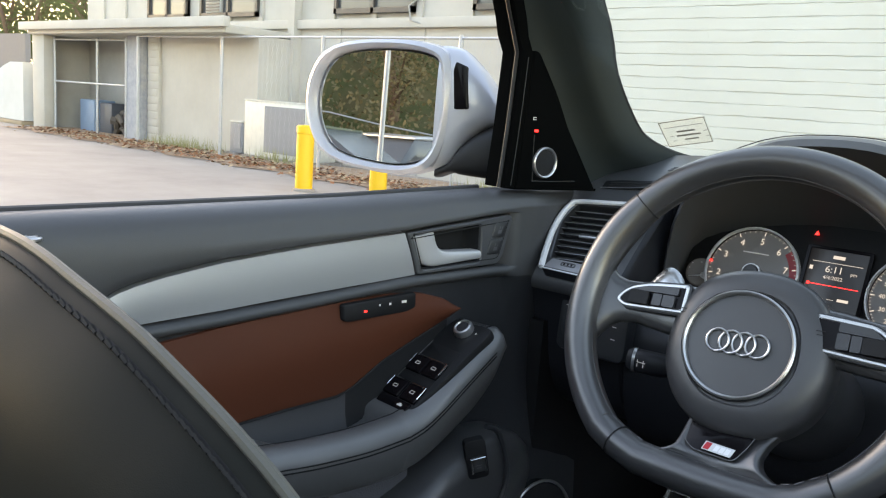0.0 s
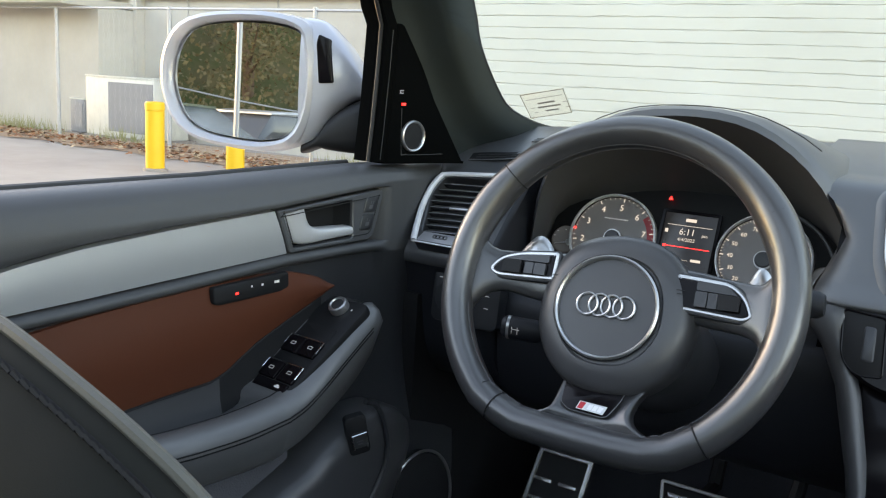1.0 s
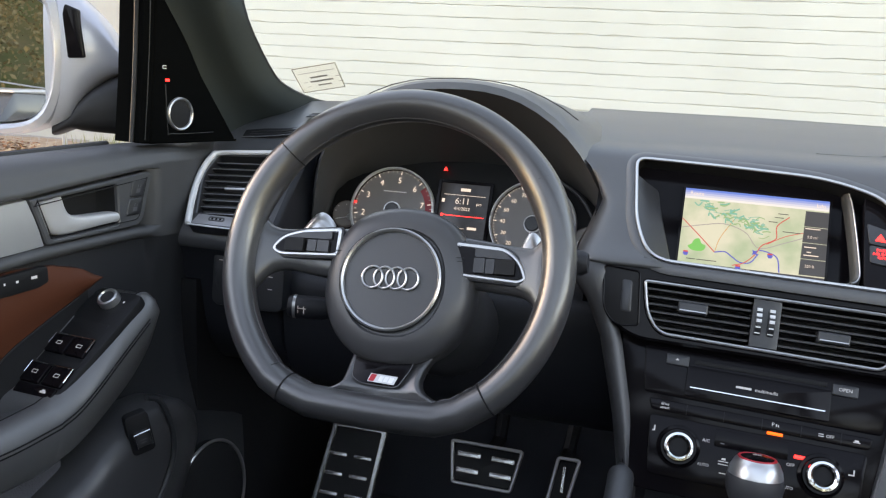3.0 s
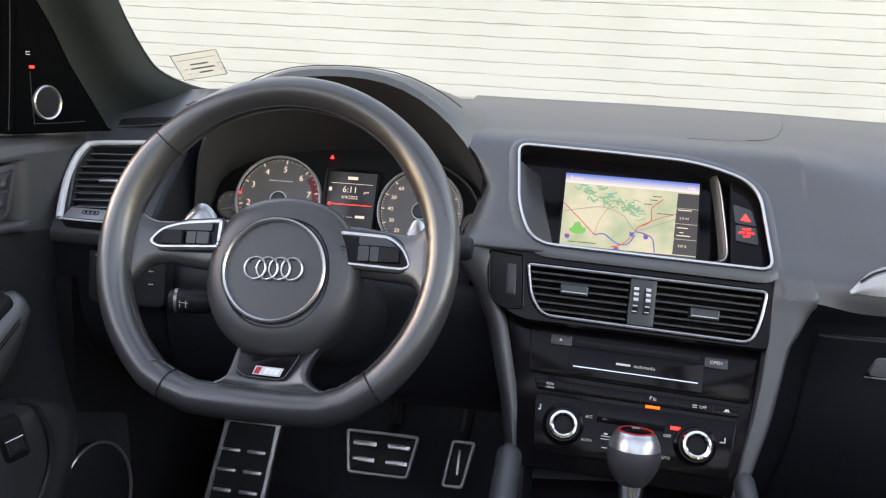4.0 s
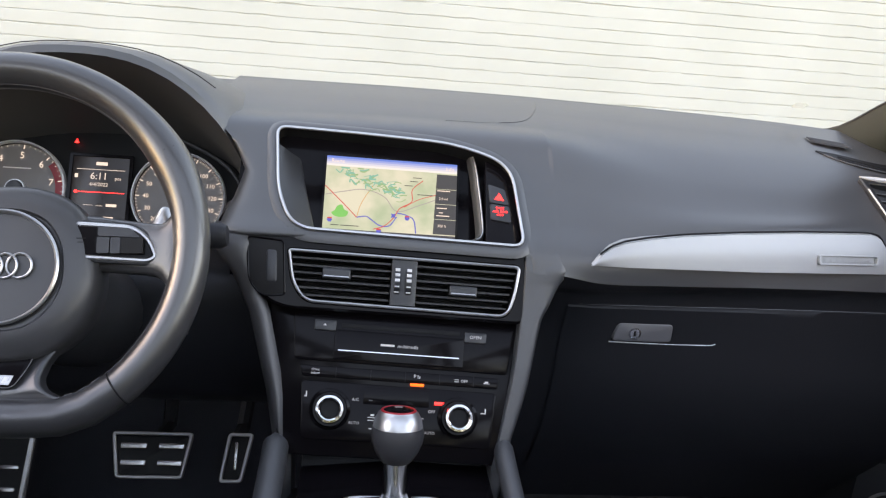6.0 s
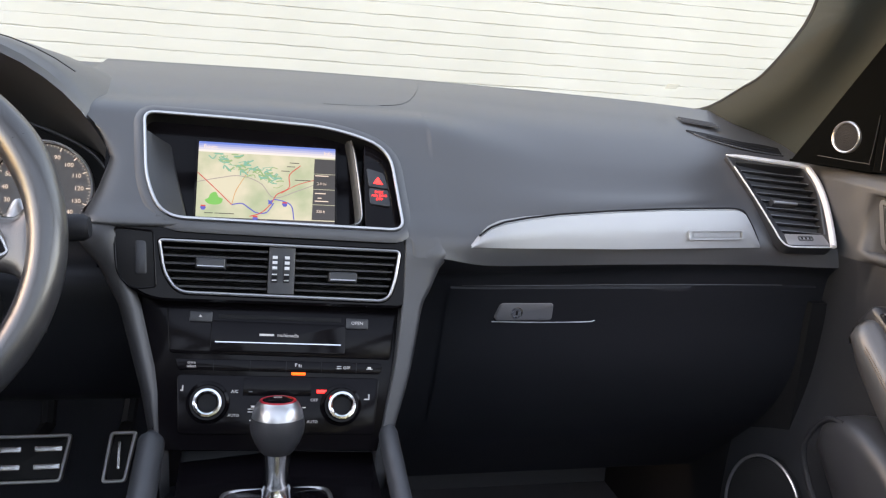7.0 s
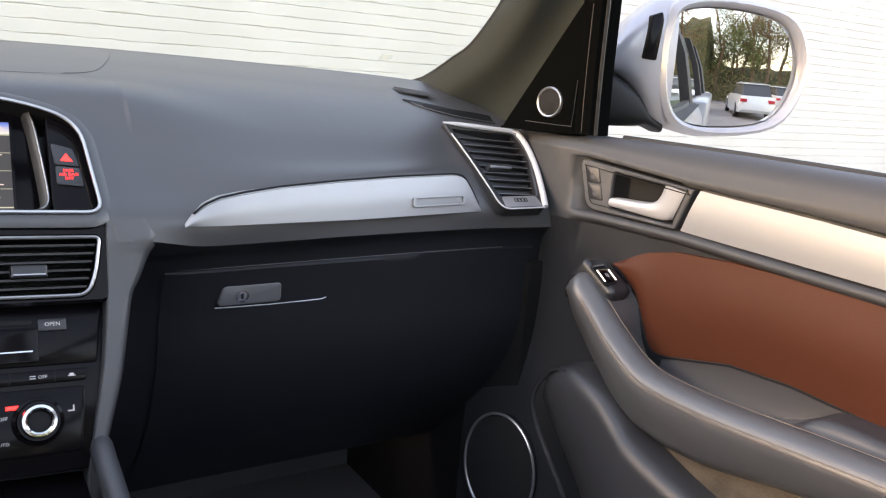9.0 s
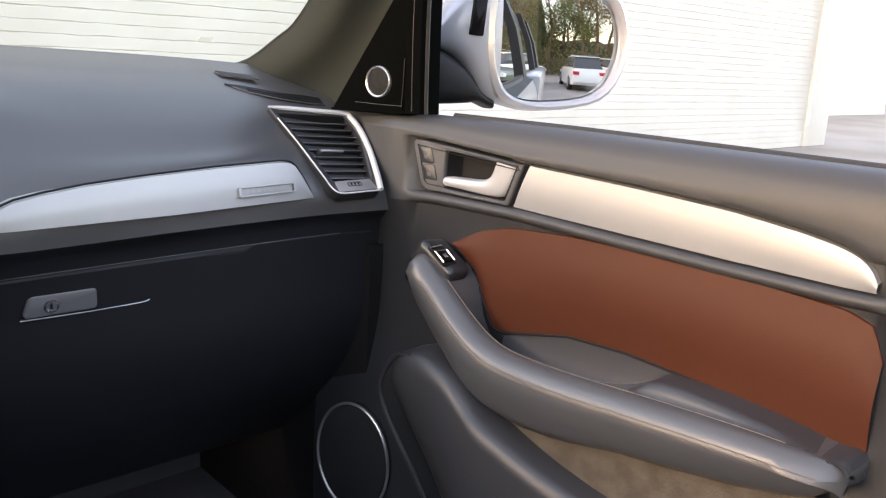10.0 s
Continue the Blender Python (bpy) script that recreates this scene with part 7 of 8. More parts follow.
# side vents
def side_vent(s):
    o = (s * 0.66, 0.752, 1.1295)
    S0 = plane(o, (1, 0, 0), (0, 0.727, 0.687))
    S = (lambda a, b, h=0.0: S0(a, b, h)) if s > 0 else (lambda a, b, h=0.0: S0(-a, b * 0.91 - 0.003, h))
    t = thing("side_vent", S(0, 0.06, 0), "black slatted air vent in a silver surround", "air vent", "side vents")
    shape = [(-0.084, 0.144), (0.033, 0.130), (0.041, 0.092), (0.021, 0.0), (-0.046, 0.0), (-0.0555, 0.03), (-0.066, 0.08)]
    hole = [(-0.073, 0.1345), (0.0275, 0.1265), (0.035, 0.091), (0.0165, 0.021), (-0.043, 0.021), (-0.0475, 0.04), (-0.057, 0.082)]
    rr = [0.003, 0.010, 0.02, 0.003, 0.012, 0.03, 0.03]
    lo, li = rounded(shape, rr, 6), rounded(hole, [0.003, 0.006, 0.02, 0.003, 0.004, 0.02, 0.02], 6)
    part("surround", ring(S, lo, li, 0.004, 0.012, 0.03, 0.0015), PLASTIC, t)
    part("lower_plate", plate(S, rounded([(-0.043, 0.003), (0.0175, 0.003), (0.0125, 0.0195), (-0.043, 0.0195)], 0.003), 0.0048, 0, 0.0006), material("smoked_satin_plastic", (0.27, 0.27, 0.28), 0.36, 0.3), t)
    part("silver_edge", tube([S(*p, 0.0048) for p in spline([(-0.084, 0.1435), (-0.02, 0.1362), (0.026, 0.1305), (0.0345, 0.122), (0.0385, 0.10), (0.0365, 0.068), (0.029, 0.032), (0.0205, 0.001)], 34)], [0.0012, 0.0026] + [0.0034] * 9 + [0.0044] * 22 + [0.004], seg=10), SILVER, t, "bright silver edge")
    part("thin_edge", tube([S(*p, 0.0046) for p in spline([(0.0205, 0.0005), (-0.02, 0.0), (-0.042, 0.001), (-0.051, 0.010), (-0.0555, 0.032), (-0.066, 0.08), (-0.078, 0.125)], 34)], 0.0011, seg=6), SILVER, t)
    part("recess", stack([[S(*p, -0.028) for p in li], [S(*p, -0.03) for p in inset(li, 0.003)]]), DARK, t)
    left = lambda y: np.interp(y, [0.021, 0.04, 0.082, 0.1345], [-0.043, -0.0475, -0.057, -0.073])
    right = lambda y: np.interp(y, [0.021, 0.090, 0.1245], [0.0165, 0.035, 0.0275])
    for i in range(9):
        y = 0.0285 + 0.0116 * i
        line = lambda x: y - 0.07 * (x + 0.02)
        xa, xb = left(line(-0.05)) + 0.001, right(line(0.02)) - 0.001
        rows = [[S(x, line(x) + dy, h) for dy, h in ((0.004, -0.020), (-0.0012, -0.006), (-0.0014, -0.0032), (-0.0004, -0.0022), (0.0010, -0.003), (0.0060, -0.019))] for x in np.linspace(xa, xb, 5)]
        sl = part("slat", loft(rows), GRAINED, t)
        # dull chrome rod; its pale tone also paints the light on the slat's edge
        part("slat_edge", tube([S(x, line(x) - 0.0004, -0.0022) for x in (xa, (xa + xb) / 2, xb)], 0.00055, seg=6), DULL_CHROME, sl, "thin dull chrome edge that also carries the slat's highlight")
    tab = part("slide_tab", box(S, -0.040, 0.0675, -0.004, 0.0755, 0.003, 0.006, 0.002), HUB, t)
    part("tab_strip", tube([S(-0.038, 0.0700, 0.0034), S(-0.005, 0.0675, 0.0034)], 0.0018, seg=6), SATIN, tab)
    part("vent_emblem", ring(S, rounded(rect(-0.026, 0.0095, -0.004, 0.0165), 0.003), rounded(rect(-0.024, 0.0112, -0.006, 0.0148), 0.0018), 0.0058, 0, 0.002, 0.0003), STITCH, t)
    part("emblem_bars", bars(S, [(-0.0215 + i * 0.0055, 0.0115, -0.0188 + i * 0.0055, 0.0145) for i in range(3)], 0.0052), DARK, t, smooth=0)
    # slot in the dashboard's top, towards the side window: a raised dark sheet stands in for its shaded hollow
    D = lambda p: Vector((s * p[0], p[1], p[2]))
    lips = spline([(0.553, 0.926, 1.2548, 0.555, 0.9265, 1.2550), (0.576, 0.903, 1.2455, 0.584, 0.920, 1.2517), (0.616, 0.886, 1.2375, 0.625, 0.9065, 1.2450), (0.655, 0.884, 1.2325, 0.660, 0.906, 1.2420), (0.684, 0.8855, 1.2300, 0.686, 0.902, 1.2385)], 22)
    rows = []
    for x0, y0, z0, x1, y1, z1 in lips:
        a, b = D((x0, y0, z0)), D((x1, y1, z1))
        rows.append([a + Vector((0, -0.002, -0.0006)), a + Vector((0, 0, 0.0014)), a.lerp(b, 0.12) + Vector((0, 0, 0.0008)), a.lerp(b, 0.5) + Vector((0, 0, 0.0006)), a.lerp(b, 0.9) + Vector((0, 0, 0.0010)), b + Vector((0, 0, 0.0012)), b + Vector((0, 0.002, -0.0004))])
    sl = part("demister_slot", grid(rows), DARK, t, "black demister slot", smooth=60)
    part("slot_lip", tube([D(p[:3]) + Vector((0, -0.0006, 0.0012)) for p in lips[2:]], 0.0011, seg=6), DASH, sl)
    for k in (0.35, 0.65):
        part("slot_blade", tube([D(p[:3]).lerp(D(p[3:]), k) + Vector((0, 0, 0.0012)) for p in lips[5:-2]], 0.0008, seg=5), PLASTIC, sl)
    return t
for s in (-1, 1):
    side_vent(s)


# ---- instrument cluster
KS = plane((-0.36, 0.945, 1.14), (1, 0, 0), (0, 0.35, 0.94))
cl = thing("instrument_cluster", KS(0, 0, 0), "instrument cluster with two grey dials and a small lit display", "instrument cluster")
part("backing", plate(KS, rounded([(-0.215, -0.05), (0.20, -0.05), (0.195, 0.05), (0.09, 0.095), (-0.10, 0.10), (-0.21, 0.06)], 0.02), -0.004, 0.01, 0.001), DARK, cl)
arch = spline([(-0.226, -0.02), (-0.222, 0.004), (-0.205, 0.032), (-0.178, 0.064), (-0.132, 0.086), (-0.05, 0.0936), (0.024, 0.088), (0.089, 0.069), (0.139, 0.041), (0.166, -0.003), (0.168, -0.03)], 50)
part("cluster_rim", tube([KS(*p, 0.004) for p in arch], 0.0026, seg=7), PLASTIC, cl)
# dial faces get a faint added glow that lifts their grey
DIAL = material("grey_dial_face", (0.17, 0.168, 0.168), 0.45, 0.1, var=0.1, emit=(1, 1, 1), emit_strength=0.006)
def dial(cx, cy, r, numbers, a0, a1, red=None):
    face = part("dial_face", revolve(KS, cx, cy, [(r * 0.97, -0.002), (r * 0.95, -0.001), (r * 0.6, -0.003), (0.004, -0.003)], 48), DIAL, cl)
    part("dial_ring", stack([[KS(*p, h) for p in ellipse(cx, cy, rr, rr, 56)] for rr, h in ((r * 1.03, -0.003), (r * 1.02, 0.006), (r * 0.985, 0.007), (r * 0.965, 0.003))], False), SILVER, cl)
    bms, big = [], []
    n = len(numbers)
    for i in range((n - 1) * 5 + 1):
        a = a0 + (a1 - a0) * i / ((n - 1) * 5)
        c, s = math.cos(a), math.sin(a)
        r0, r1, w = (r * 0.86, r * 0.95, 0.0006) if i % 5 == 0 else (r * 0.91, r * 0.95, 0.0003)
        bms.append(mesh_from([KS(cx + c * r0 - s * w, cy + s * r0 + c * w, 0.0), KS(cx + c * r1 - s * w, cy + s * r1 + c * w, 0.0), KS(cx + c * r1 + s * w, cy + s * r1 - c * w, 0.0), KS(cx + c * r0 + s * w, cy + s * r0 - c * w, 0.0)], [(0, 1, 2, 3)]))
    for i, t in enumerate(numbers):
        a = a0 + (a1 - a0) * i / (n - 1)
        bms.append(letters(KS, t, cx + math.cos(a) * r * 0.72, cy + math.sin(a) * r * 0.72, r * (0.20 if len(t) < 2 else 0.13), 0.0))
    part("dial_mark", join(*bms), INK, face, smooth=0)
    if red:
        rows = [[KS(cx + math.cos(a) * r * f, cy + math.sin(a) * r * f, -0.0004) for f in (0.8, 0.95)] for a in np.linspace(red[0], red[1], 14)]
        part("red_zone", grid(rows), material("red_scale", (0.35, 0.03, 0.04), 0.5, var=0), face, smooth=0)
    part("dial_hub", revolve(KS, cx, cy, [(0.0105, -0.003), (0.0105, 0.004), (0.009, 0.006), (0.002, 0.0062)], 28), PLASTIC, face)
    part("hub_ring", stack([[KS(*p, h) for p in ellipse(cx, cy, rr, rr, 28)] for rr, h in ((0.0122, -0.002), (0.0118, 0.003), (0.0106, 0.003))], False), SATIN, face)
    return face
f1 = dial(-0.121, 0.0, 0.060, [str(i) for i in range(9)], radians(260), radians(-22), (radians(40), radians(-22)))
f2 = dial(0.079, 0.0, 0.0575, [str(i) for i in range(0, 161, 10)], radians(269), radians(-88))
for f, cx, cy, a in ((f1, -0.121, 0.0, 236), (f2, 0.079, 0.0, 262)):
    ca, sa = math.cos(radians(a)), math.sin(radians(a))
    part("needle", mesh_from([KS(cx - sa * 0.001, cy + ca * 0.001, 0.004), KS(cx + ca * 0.046, cy + sa * 0.046, 0.004), KS(cx + sa * 0.001, cy - ca * 0.001, 0.004)], [(0, 1, 2)]), WHITE_ENAMEL, f, smooth=0)
part("dial_lettering", bars(KS, [(-0.138, 0.026, -0.104, 0.0275)], 0.0), WHITE_PRINT, f1, smooth=0)
for cx, cy, s in ((-0.190, -0.012, 1), (0.154, -0.016, -1)):
    g = part("small_gauge", revolve(KS, cx, cy, [(0.020, -0.003), (0.018, -0.001), (0.003, -0.001)], 28), DIAL, cl)
    part("gauge_hub", revolve(KS, cx + s * 0.008, cy - 0.004, [(0.0045, -0.001), (0.0045, 0.003), (0.001, 0.0035)], 18), SATIN, g)
    part("needle", tube([KS(cx + s * 0.008, cy - 0.004, 0.003), KS(cx - s * 0.012, cy - 0.009, 0.003)], 0.0006, seg=4), WHITE_ENAMEL, g)
    part("gauge_marks", bars(KS, [(cx - s * 0.012 - 0.001, cy + 0.010, cx - s * 0.012 + 0.001, cy + 0.0112), (cx - 0.001, cy + 0.013, cx + 0.001, cy + 0.0142), (cx - s * 0.015 - 0.001, cy + 0.003, cx - s * 0.015 + 0.001, cy + 0.0042)], 0.0), WHITE_PRINT, g, smooth=0)
part("warning_lamp", box(KS, -0.182, 0.006, -0.176, 0.0085, 0.0, 0.002, 0.0003), RED_LIGHT, cl)
info = part("info_display", box(KS, -0.0545, -0.036, 0.0155, 0.047, 0.0, 0.003, 0.0006), glow("info_glow", (0.02, 0.02, 0.025), 0.3), cl, "small lit driver display")
part("display_frame", ring(KS, rounded(rect(-0.059, -0.045, 0.020, 0.0505), 0.003), rounded(rect(-0.054, -0.0355, 0.015, 0.0465), 0.001), 0.002, 0, 0.002, 0.0005), PIANO, cl)
pieces("info_lettering", (letters(KS, "6:11", -0.0215, 0.0215, 0.0125, 0.0005), letters(KS, "pm", 0.002, 0.0195, 0.006, 0.0005), letters(KS, "4/4/2022", -0.021, 0.011, 0.0065, 0.0005)), INK, info)
bar_parts("info_mark", KS, [(-0.026, 0.036, -0.012, 0.0402), (-0.049, 0.030, 0.010, 0.0306), (-0.038, -0.016, -0.026, -0.0155), (-0.010, -0.017, 0.003, -0.0135), (-0.022, -0.0165, -0.014, -0.016), (-0.012, -0.033, 0.0, -0.030), (-0.051, 0.019, -0.047, 0.024)], 0.0005, INK, info)
part("info_red_line", bars(KS, [(-0.046, 0.0006, 0.011, 0.0013), (-0.050, -0.0007, -0.0465, 0.0027)], 0.0005), RED_LIGHT, info, smooth=0)
part("brake_lamp", stack([[KS(*p, 0.002) for p in ((-0.0545, 0.063), (-0.0485, 0.063), (-0.0515, 0.069))]]), RED_LIGHT, cl, smooth=0)

# light switch left of the wheel
lsw = thing("light_switch", (-0.62, 0.79, 1.07), "round black headlamp switch in the dashboard", "light switch")
LS = plane((-0.615, 0.773, 1.065), (1, 0, 0), (0, 0.1, 1))
part("plate", plate(LS, rounded(rect(-0.045, -0.04, 0.055, 0.03), 0.012), 0.003, 0.02, 0.002), PLASTIC, lsw)
part("knob", revolve(LS, -0.012, -0.005, [(0.023, 0.003), (0.022, 0.014), (0.018, 0.016), (0.003, 0.016)], 30), PLASTIC, lsw)
part("knob_bar", box(LS, -0.015, -0.025, -0.009, 0.015, 0.021, 0, 0.001), PLASTIC, lsw)
bar_parts("switch_mark", LS, [(-0.036, 0.018, -0.030, 0.019), (-0.014, 0.024, -0.008, 0.025), (0.020, 0.014, 0.026, 0.015), (0.034, -0.012, 0.040, -0.011), (0.034, 0.004, 0.040, 0.005)], 0.0036, WHITE_PRINT, lsw)

# ---- switches on the doors
def rocker(S, y, z, w, l, parent, tilt=0.0):
    t = part("window_switch", plate(S, rounded([(y - l / 2, z - w / 2), (y + l / 2, z - w / 2), (y + l / 2, z + w / 2), (y - l / 2, z + w / 2)], 0.002), 0.005, 0.001, 0.0015), PIANO, parent)
    part("switch_edge", tube([S(*p, 0.0048) for p in ((y - l / 2, z - w / 2), (y + l / 2, z - w / 2), (y + l / 2, z + w / 2), (y - l / 2, z + w / 2))], 0.0013, seg=6), CHROME, t)
    part("switch_mark", bars(S, [(y - 0.003, z - 0.002, y + 0.003, z - 0.0012), (y - 0.003, z + 0.0012, y + 0.003, z + 0.002)], 0.0053), WHITE_PRINT, t, smooth=0)
# driver's switch block lies on the armrest's sloping top
AS = plane((-0.698, 0.57, 1.011), Vector((0.08, 0.80, 0.60)), Vector((-1, 0.10, 0.0)))
blk = part("switch_block", plate(AS, rounded([(0.092, -0.026), (0.088, 0.040), (0.045, 0.054), (-0.066, 0.072), (-0.074, 0.064), (-0.064, -0.010), (0.02, -0.020)], [0.016, 0.014, 0.02, 0.006, 0.006, 0.010, 0.03]), 0.004, 0.03, 0.0045), DARK, driver_door, "black window-switch block")
part("block_line", tube([AS(*p, 0.0042) for p in ((0.046, 0.0425), (0.0, 0.0462), (-0.0505, 0.0505), (-0.0560, 0.036), (-0.0585, 0.006))], 0.0006, seg=5), STITCH, blk)


def window_pair(a, bs):
    """Two rockers in one frame, with bright front edges."""
    for b in bs:
        t = part("window_switch", plate(AS, rounded(rect(a - 0.0125, b - 0.0132, a + 0.0110, b + 0.0132), 0.0018), 0.0072, 0.001, 0.0016), PIANO, blk)
        part("switch_mark", bars(AS, [(a - 0.002, b - 0.0035, a + 0.0015, b - 0.0028), (a - 0.002, b + 0.0028, a + 0.0015, b + 0.0035), (a + 0.0012, b - 0.0035, a + 0.0019, b + 0.0035), (a - 0.0024, b - 0.0035, a - 0.0017, b + 0.0035)], 0.0075), WHITE_PRINT, t, smooth=0)
    lo, hi = bs[0] - 0.0132, bs[1] + 0.0132
    part("switch_edge", tube([AS(a - 0.006, lo, 0.0072), AS(a + 0.0108, lo, 0.0072), AS(a + 0.0112, lo + 0.004, 0.0074)], 0.0011, seg=6), CHROME, blk)
    part("switch_edge", tube([AS(a + 0.0112, lo + 0.006, 0.0073), AS(a + 0.0112, hi - 0.001, 0.0073), AS(a - 0.003, hi, 0.0072)], 0.0006, seg=6), CHROME, blk)
window_pair(0.0085, (0.0045, 0.0325))
window_pair(-0.0305, (0.0050, 0.0350))
part("switch_well", box(AS, 0.0215, -0.010, 0.0430, 0.042, 0.0046, 0, 0.0006, 0.003), DARK, blk)
part("switch_well", box(AS, -0.0180, -0.010, -0.0045, 0.046, 0.0046, 0, 0.0006, 0.003), DARK, blk)
lock = part("child_lock", box(AS, -0.0570, -0.006, -0.0445, 0.046, 0.0062, 0, 0.001, 0.002), PIANO, blk)
part("lock_mark", bars(AS, [(-0.0525, 0.004, -0.0500, 0.012), (-0.0505, 0.006, -0.0485, 0.010)], 0.0065), WHITE_PRINT, lock, smooth=0)
kn = part("mirror_knob", revolve(AS, 0.074, 0.0115, [(0.0125, 0.004), (0.0125, 0.010), (0.0115, 0.0125), (0.0095, 0.0132), (0.0085, 0.0115), (0.002, 0.0110)], 30), SATIN, blk, "knurled silver mirror-adjusting knob")
part("knob_cap", revolve(AS, 0.074, 0.0115, [(0.0080, 0.0105), (0.0076, 0.0122), (0.002, 0.0124)], 24), PLASTIC, kn)
part("knob_marks", bars(AS, [(0.074, -0.008, 0.0765, -0.006), (0.0625, 0.010, 0.0640, 0.013)], 0.0044), WHITE_PRINT, blk, smooth=0)
ms = part("memory_switches", plate(SL, rounded([(0.467, 1.1035), (0.569, 1.1085), (0.5705, 1.0900), (0.558, 1.0860), (0.476, 1.0825), (0.469, 1.0845)], 0.004), 0.0065, 0.0, 0.002), DARK, driver_door, "black seat-memory switch strip")
part("memory_lamp", box(SL, 0.4955, 1.0918, 0.4995, 1.0942, 0.0069, 0, 0.0002), RED_LIGHT, ms)
part("memory_marks", bars(SL, [(0.516, 1.097, 0.518, 1.0995), (0.530, 1.097, 0.533, 1.0995), (0.548, 1.0975, 0.555, 1.1005)], 0.0069), WHITE_PRINT, ms, smooth=0)
part("lock_pin", revolve(plane((-0.788, 0.150, 1.1985), (1, 0, 0), (0, 1, 0)), 0, 0, [(0.0095, -0.004), (0.0095, -0.0020), (0.0080, -0.0010), (0.0065, -0.0014), (0.0055, 0.0), (0.004, 0.0004), (0.002, 0.0)], 24), SATIN, driver_door, "silver locking pin")
RSP = plane((0.692, 0.640, 1.0660), Vector((-0.08, 0.82, 0.56)), Vector((-1, -0.1, 0.0)))
rb = part("switch_block", stack([[RSP(*q, h) for q in inset(rounded([(0.034, 0.012), (0.030, -0.030), (-0.022, -0.034), (-0.032, -0.026), (-0.030, 0.006)], 0.010), d)] for d, h in ((0.0, -0.030), (0.0, -0.006), (0.002, -0.001), (0.006, 0.0012), (0.010, 0.0018))]), PLASTIC, passenger_door, "black window-switch block", smooth=60)
part("switch_well", box(RSP, -0.016, -0.013, 0.018, 0.011, 0.0022, 0, 0.0004, 0.004), DARK, rb)
rocker(RSP, -0.003, -0.001, 0.020, 0.018, rb)
part("switch_glint", tube([RSP(0.0145, 0.009, 0.0030), RSP(0.0150, -0.010, 0.0030)], 0.0016, seg=6), CHROME, rb)
BS = plane((-0.6515, 0.604, 0.9175), Vector((0.55, 0.78, 0.2)), Vector((-0.1, -0.2, 1)))
tg = part("tailgate_switch_plate", plate(BS, rounded(rect(-0.013, -0.026, 0.013, 0.024), 0.006), 0.0010, 0.01, 0.0006), DARK, driver_door)
part("tailgate_switch", box(BS, -0.0085, -0.016, 0.0085, 0.003, 0.006, 0, 0.002, 0.003), PLASTIC, tg)
part("switch_edge", tube([BS(*p, 0.0070) for p in ((-0.0085, -0.015), (-0.0085, 0.003), (0.0085, 0.003), (0.0085, -0.015))], 0.0015, seg=6), CHROME, tg)
part("switch_mark", bars(BS, [(-0.003, -0.010, 0.003, -0.0092), (-0.004, -0.0065, 0.004, -0.0058)], 0.0064), STITCH, tg, smooth=0)
part("side_assist_lamp", box(SL, 0.741, 1.3035, 0.7475, 1.3065, 0.0048, 0, 0.0003), RED_LIGHT, driver_door)
part("side_assist_mark", bars(SL, [(0.737, 1.3185, 0.743, 1.3193), (0.737, 1.3215, 0.743, 1.3223), (0.737, 1.3185, 0.7378, 1.3223)], 0.0044), WHITE_PRINT, driver_door, smooth=0)

# ---- driver's seat
seat = thing("driver_seat", (-0.37, 0.2, 0.5), "black leather driver's seat with stitched edge seam", "car seat")
edge = spline([(-0.62, 0.03, 1.20), (-0.57, 0.012, 1.245), (-0.51, 0.002, 1.262), (-0.451, 0.0, 1.2625), (-0.419, 0.0, 1.260), (-0.386, 0.0, 1.254), (-0.345, 0.0, 1.246), (-0.310, 0.0, 1.236), (-0.283, 0.0, 1.227), (-0.263, 0.002, 1.216), (-0.235, 0.010, 1.19), (-0.20, 0.035, 1.11), (-0.185, 0.07, 1.0), (-0.175, 0.13, 0.85), (-0.17, 0.19, 0.70)], 110)
hub = Vector((-0.42, 0.03, 0.90))
rows, groove = [], []
for p in edge:
    p = Vector(p)
    inw = Vector((hub.x - p.x, 0, hub.z - p.z))
    L = inw.length
    inw.normalize()
    at = lambda k, x, y: p + inw * k + Vector((x, y, 0))
    groove.append(at(0.0040, 0, -0.0052))
    rows.append([at(L * 0.9, -0.02, 0.02), at(L * 0.5, -0.02, 0.035), at(0.10, -0.035, 0.03), at(0.05, -0.02, 0.025), at(0.02, -0.010, 0.014), at(0.005, -0.003, 0.005), at(0.0, 0, 0), at(0.0012, 0, -0.0025), at(0.0030, 0, -0.0042), at(0.0042, 0, -0.0058), at(0.0048, 0, -0.0046),
                 at(0.0095, 0, -0.0095), at(0.022, 0, -0.021), at(0.040, 0, -0.030), at(0.08, 0, -0.040), at(L * 0.5, 0, -0.05), at(L * 0.95, 0, -0.05)])
part("backrest", grid(rows), SEAT_LEATHER, seat, smooth=70)
part("edge_groove", tube(groove[18:84], 0.0012, seg=6), DARK, seat)
# paler rod along the backrest's rim stands in for its lit edge
part("lit_edge_strip", tube([Vector(p) + Vector((0.0015, 0.0015, 0.0012)) for p in edge[12:90]], 0.0022, seg=8), material("lit_edge_grey", (0.075, 0.075, 0.066), 0.55, bump=0.2, bump_scale=900), seat, "paler strip that stands in for the lit seat edge")
for k in range(58):
    f = 20 + k * 1.05
    i0 = int(f)
    p, q = groove[i0].lerp(groove[i0 + 1], f - i0), groove[i0 + 1].lerp(groove[i0 + 2], f - i0)
    d0 = (q - p).normalized()
    part("stitch", tube([p + Vector((0, -0.0008, 0.0012)), p + d0 * 0.0038 + Vector((0, -0.0008, 0.0002))], 0.0009, seg=5), DARK, seat)
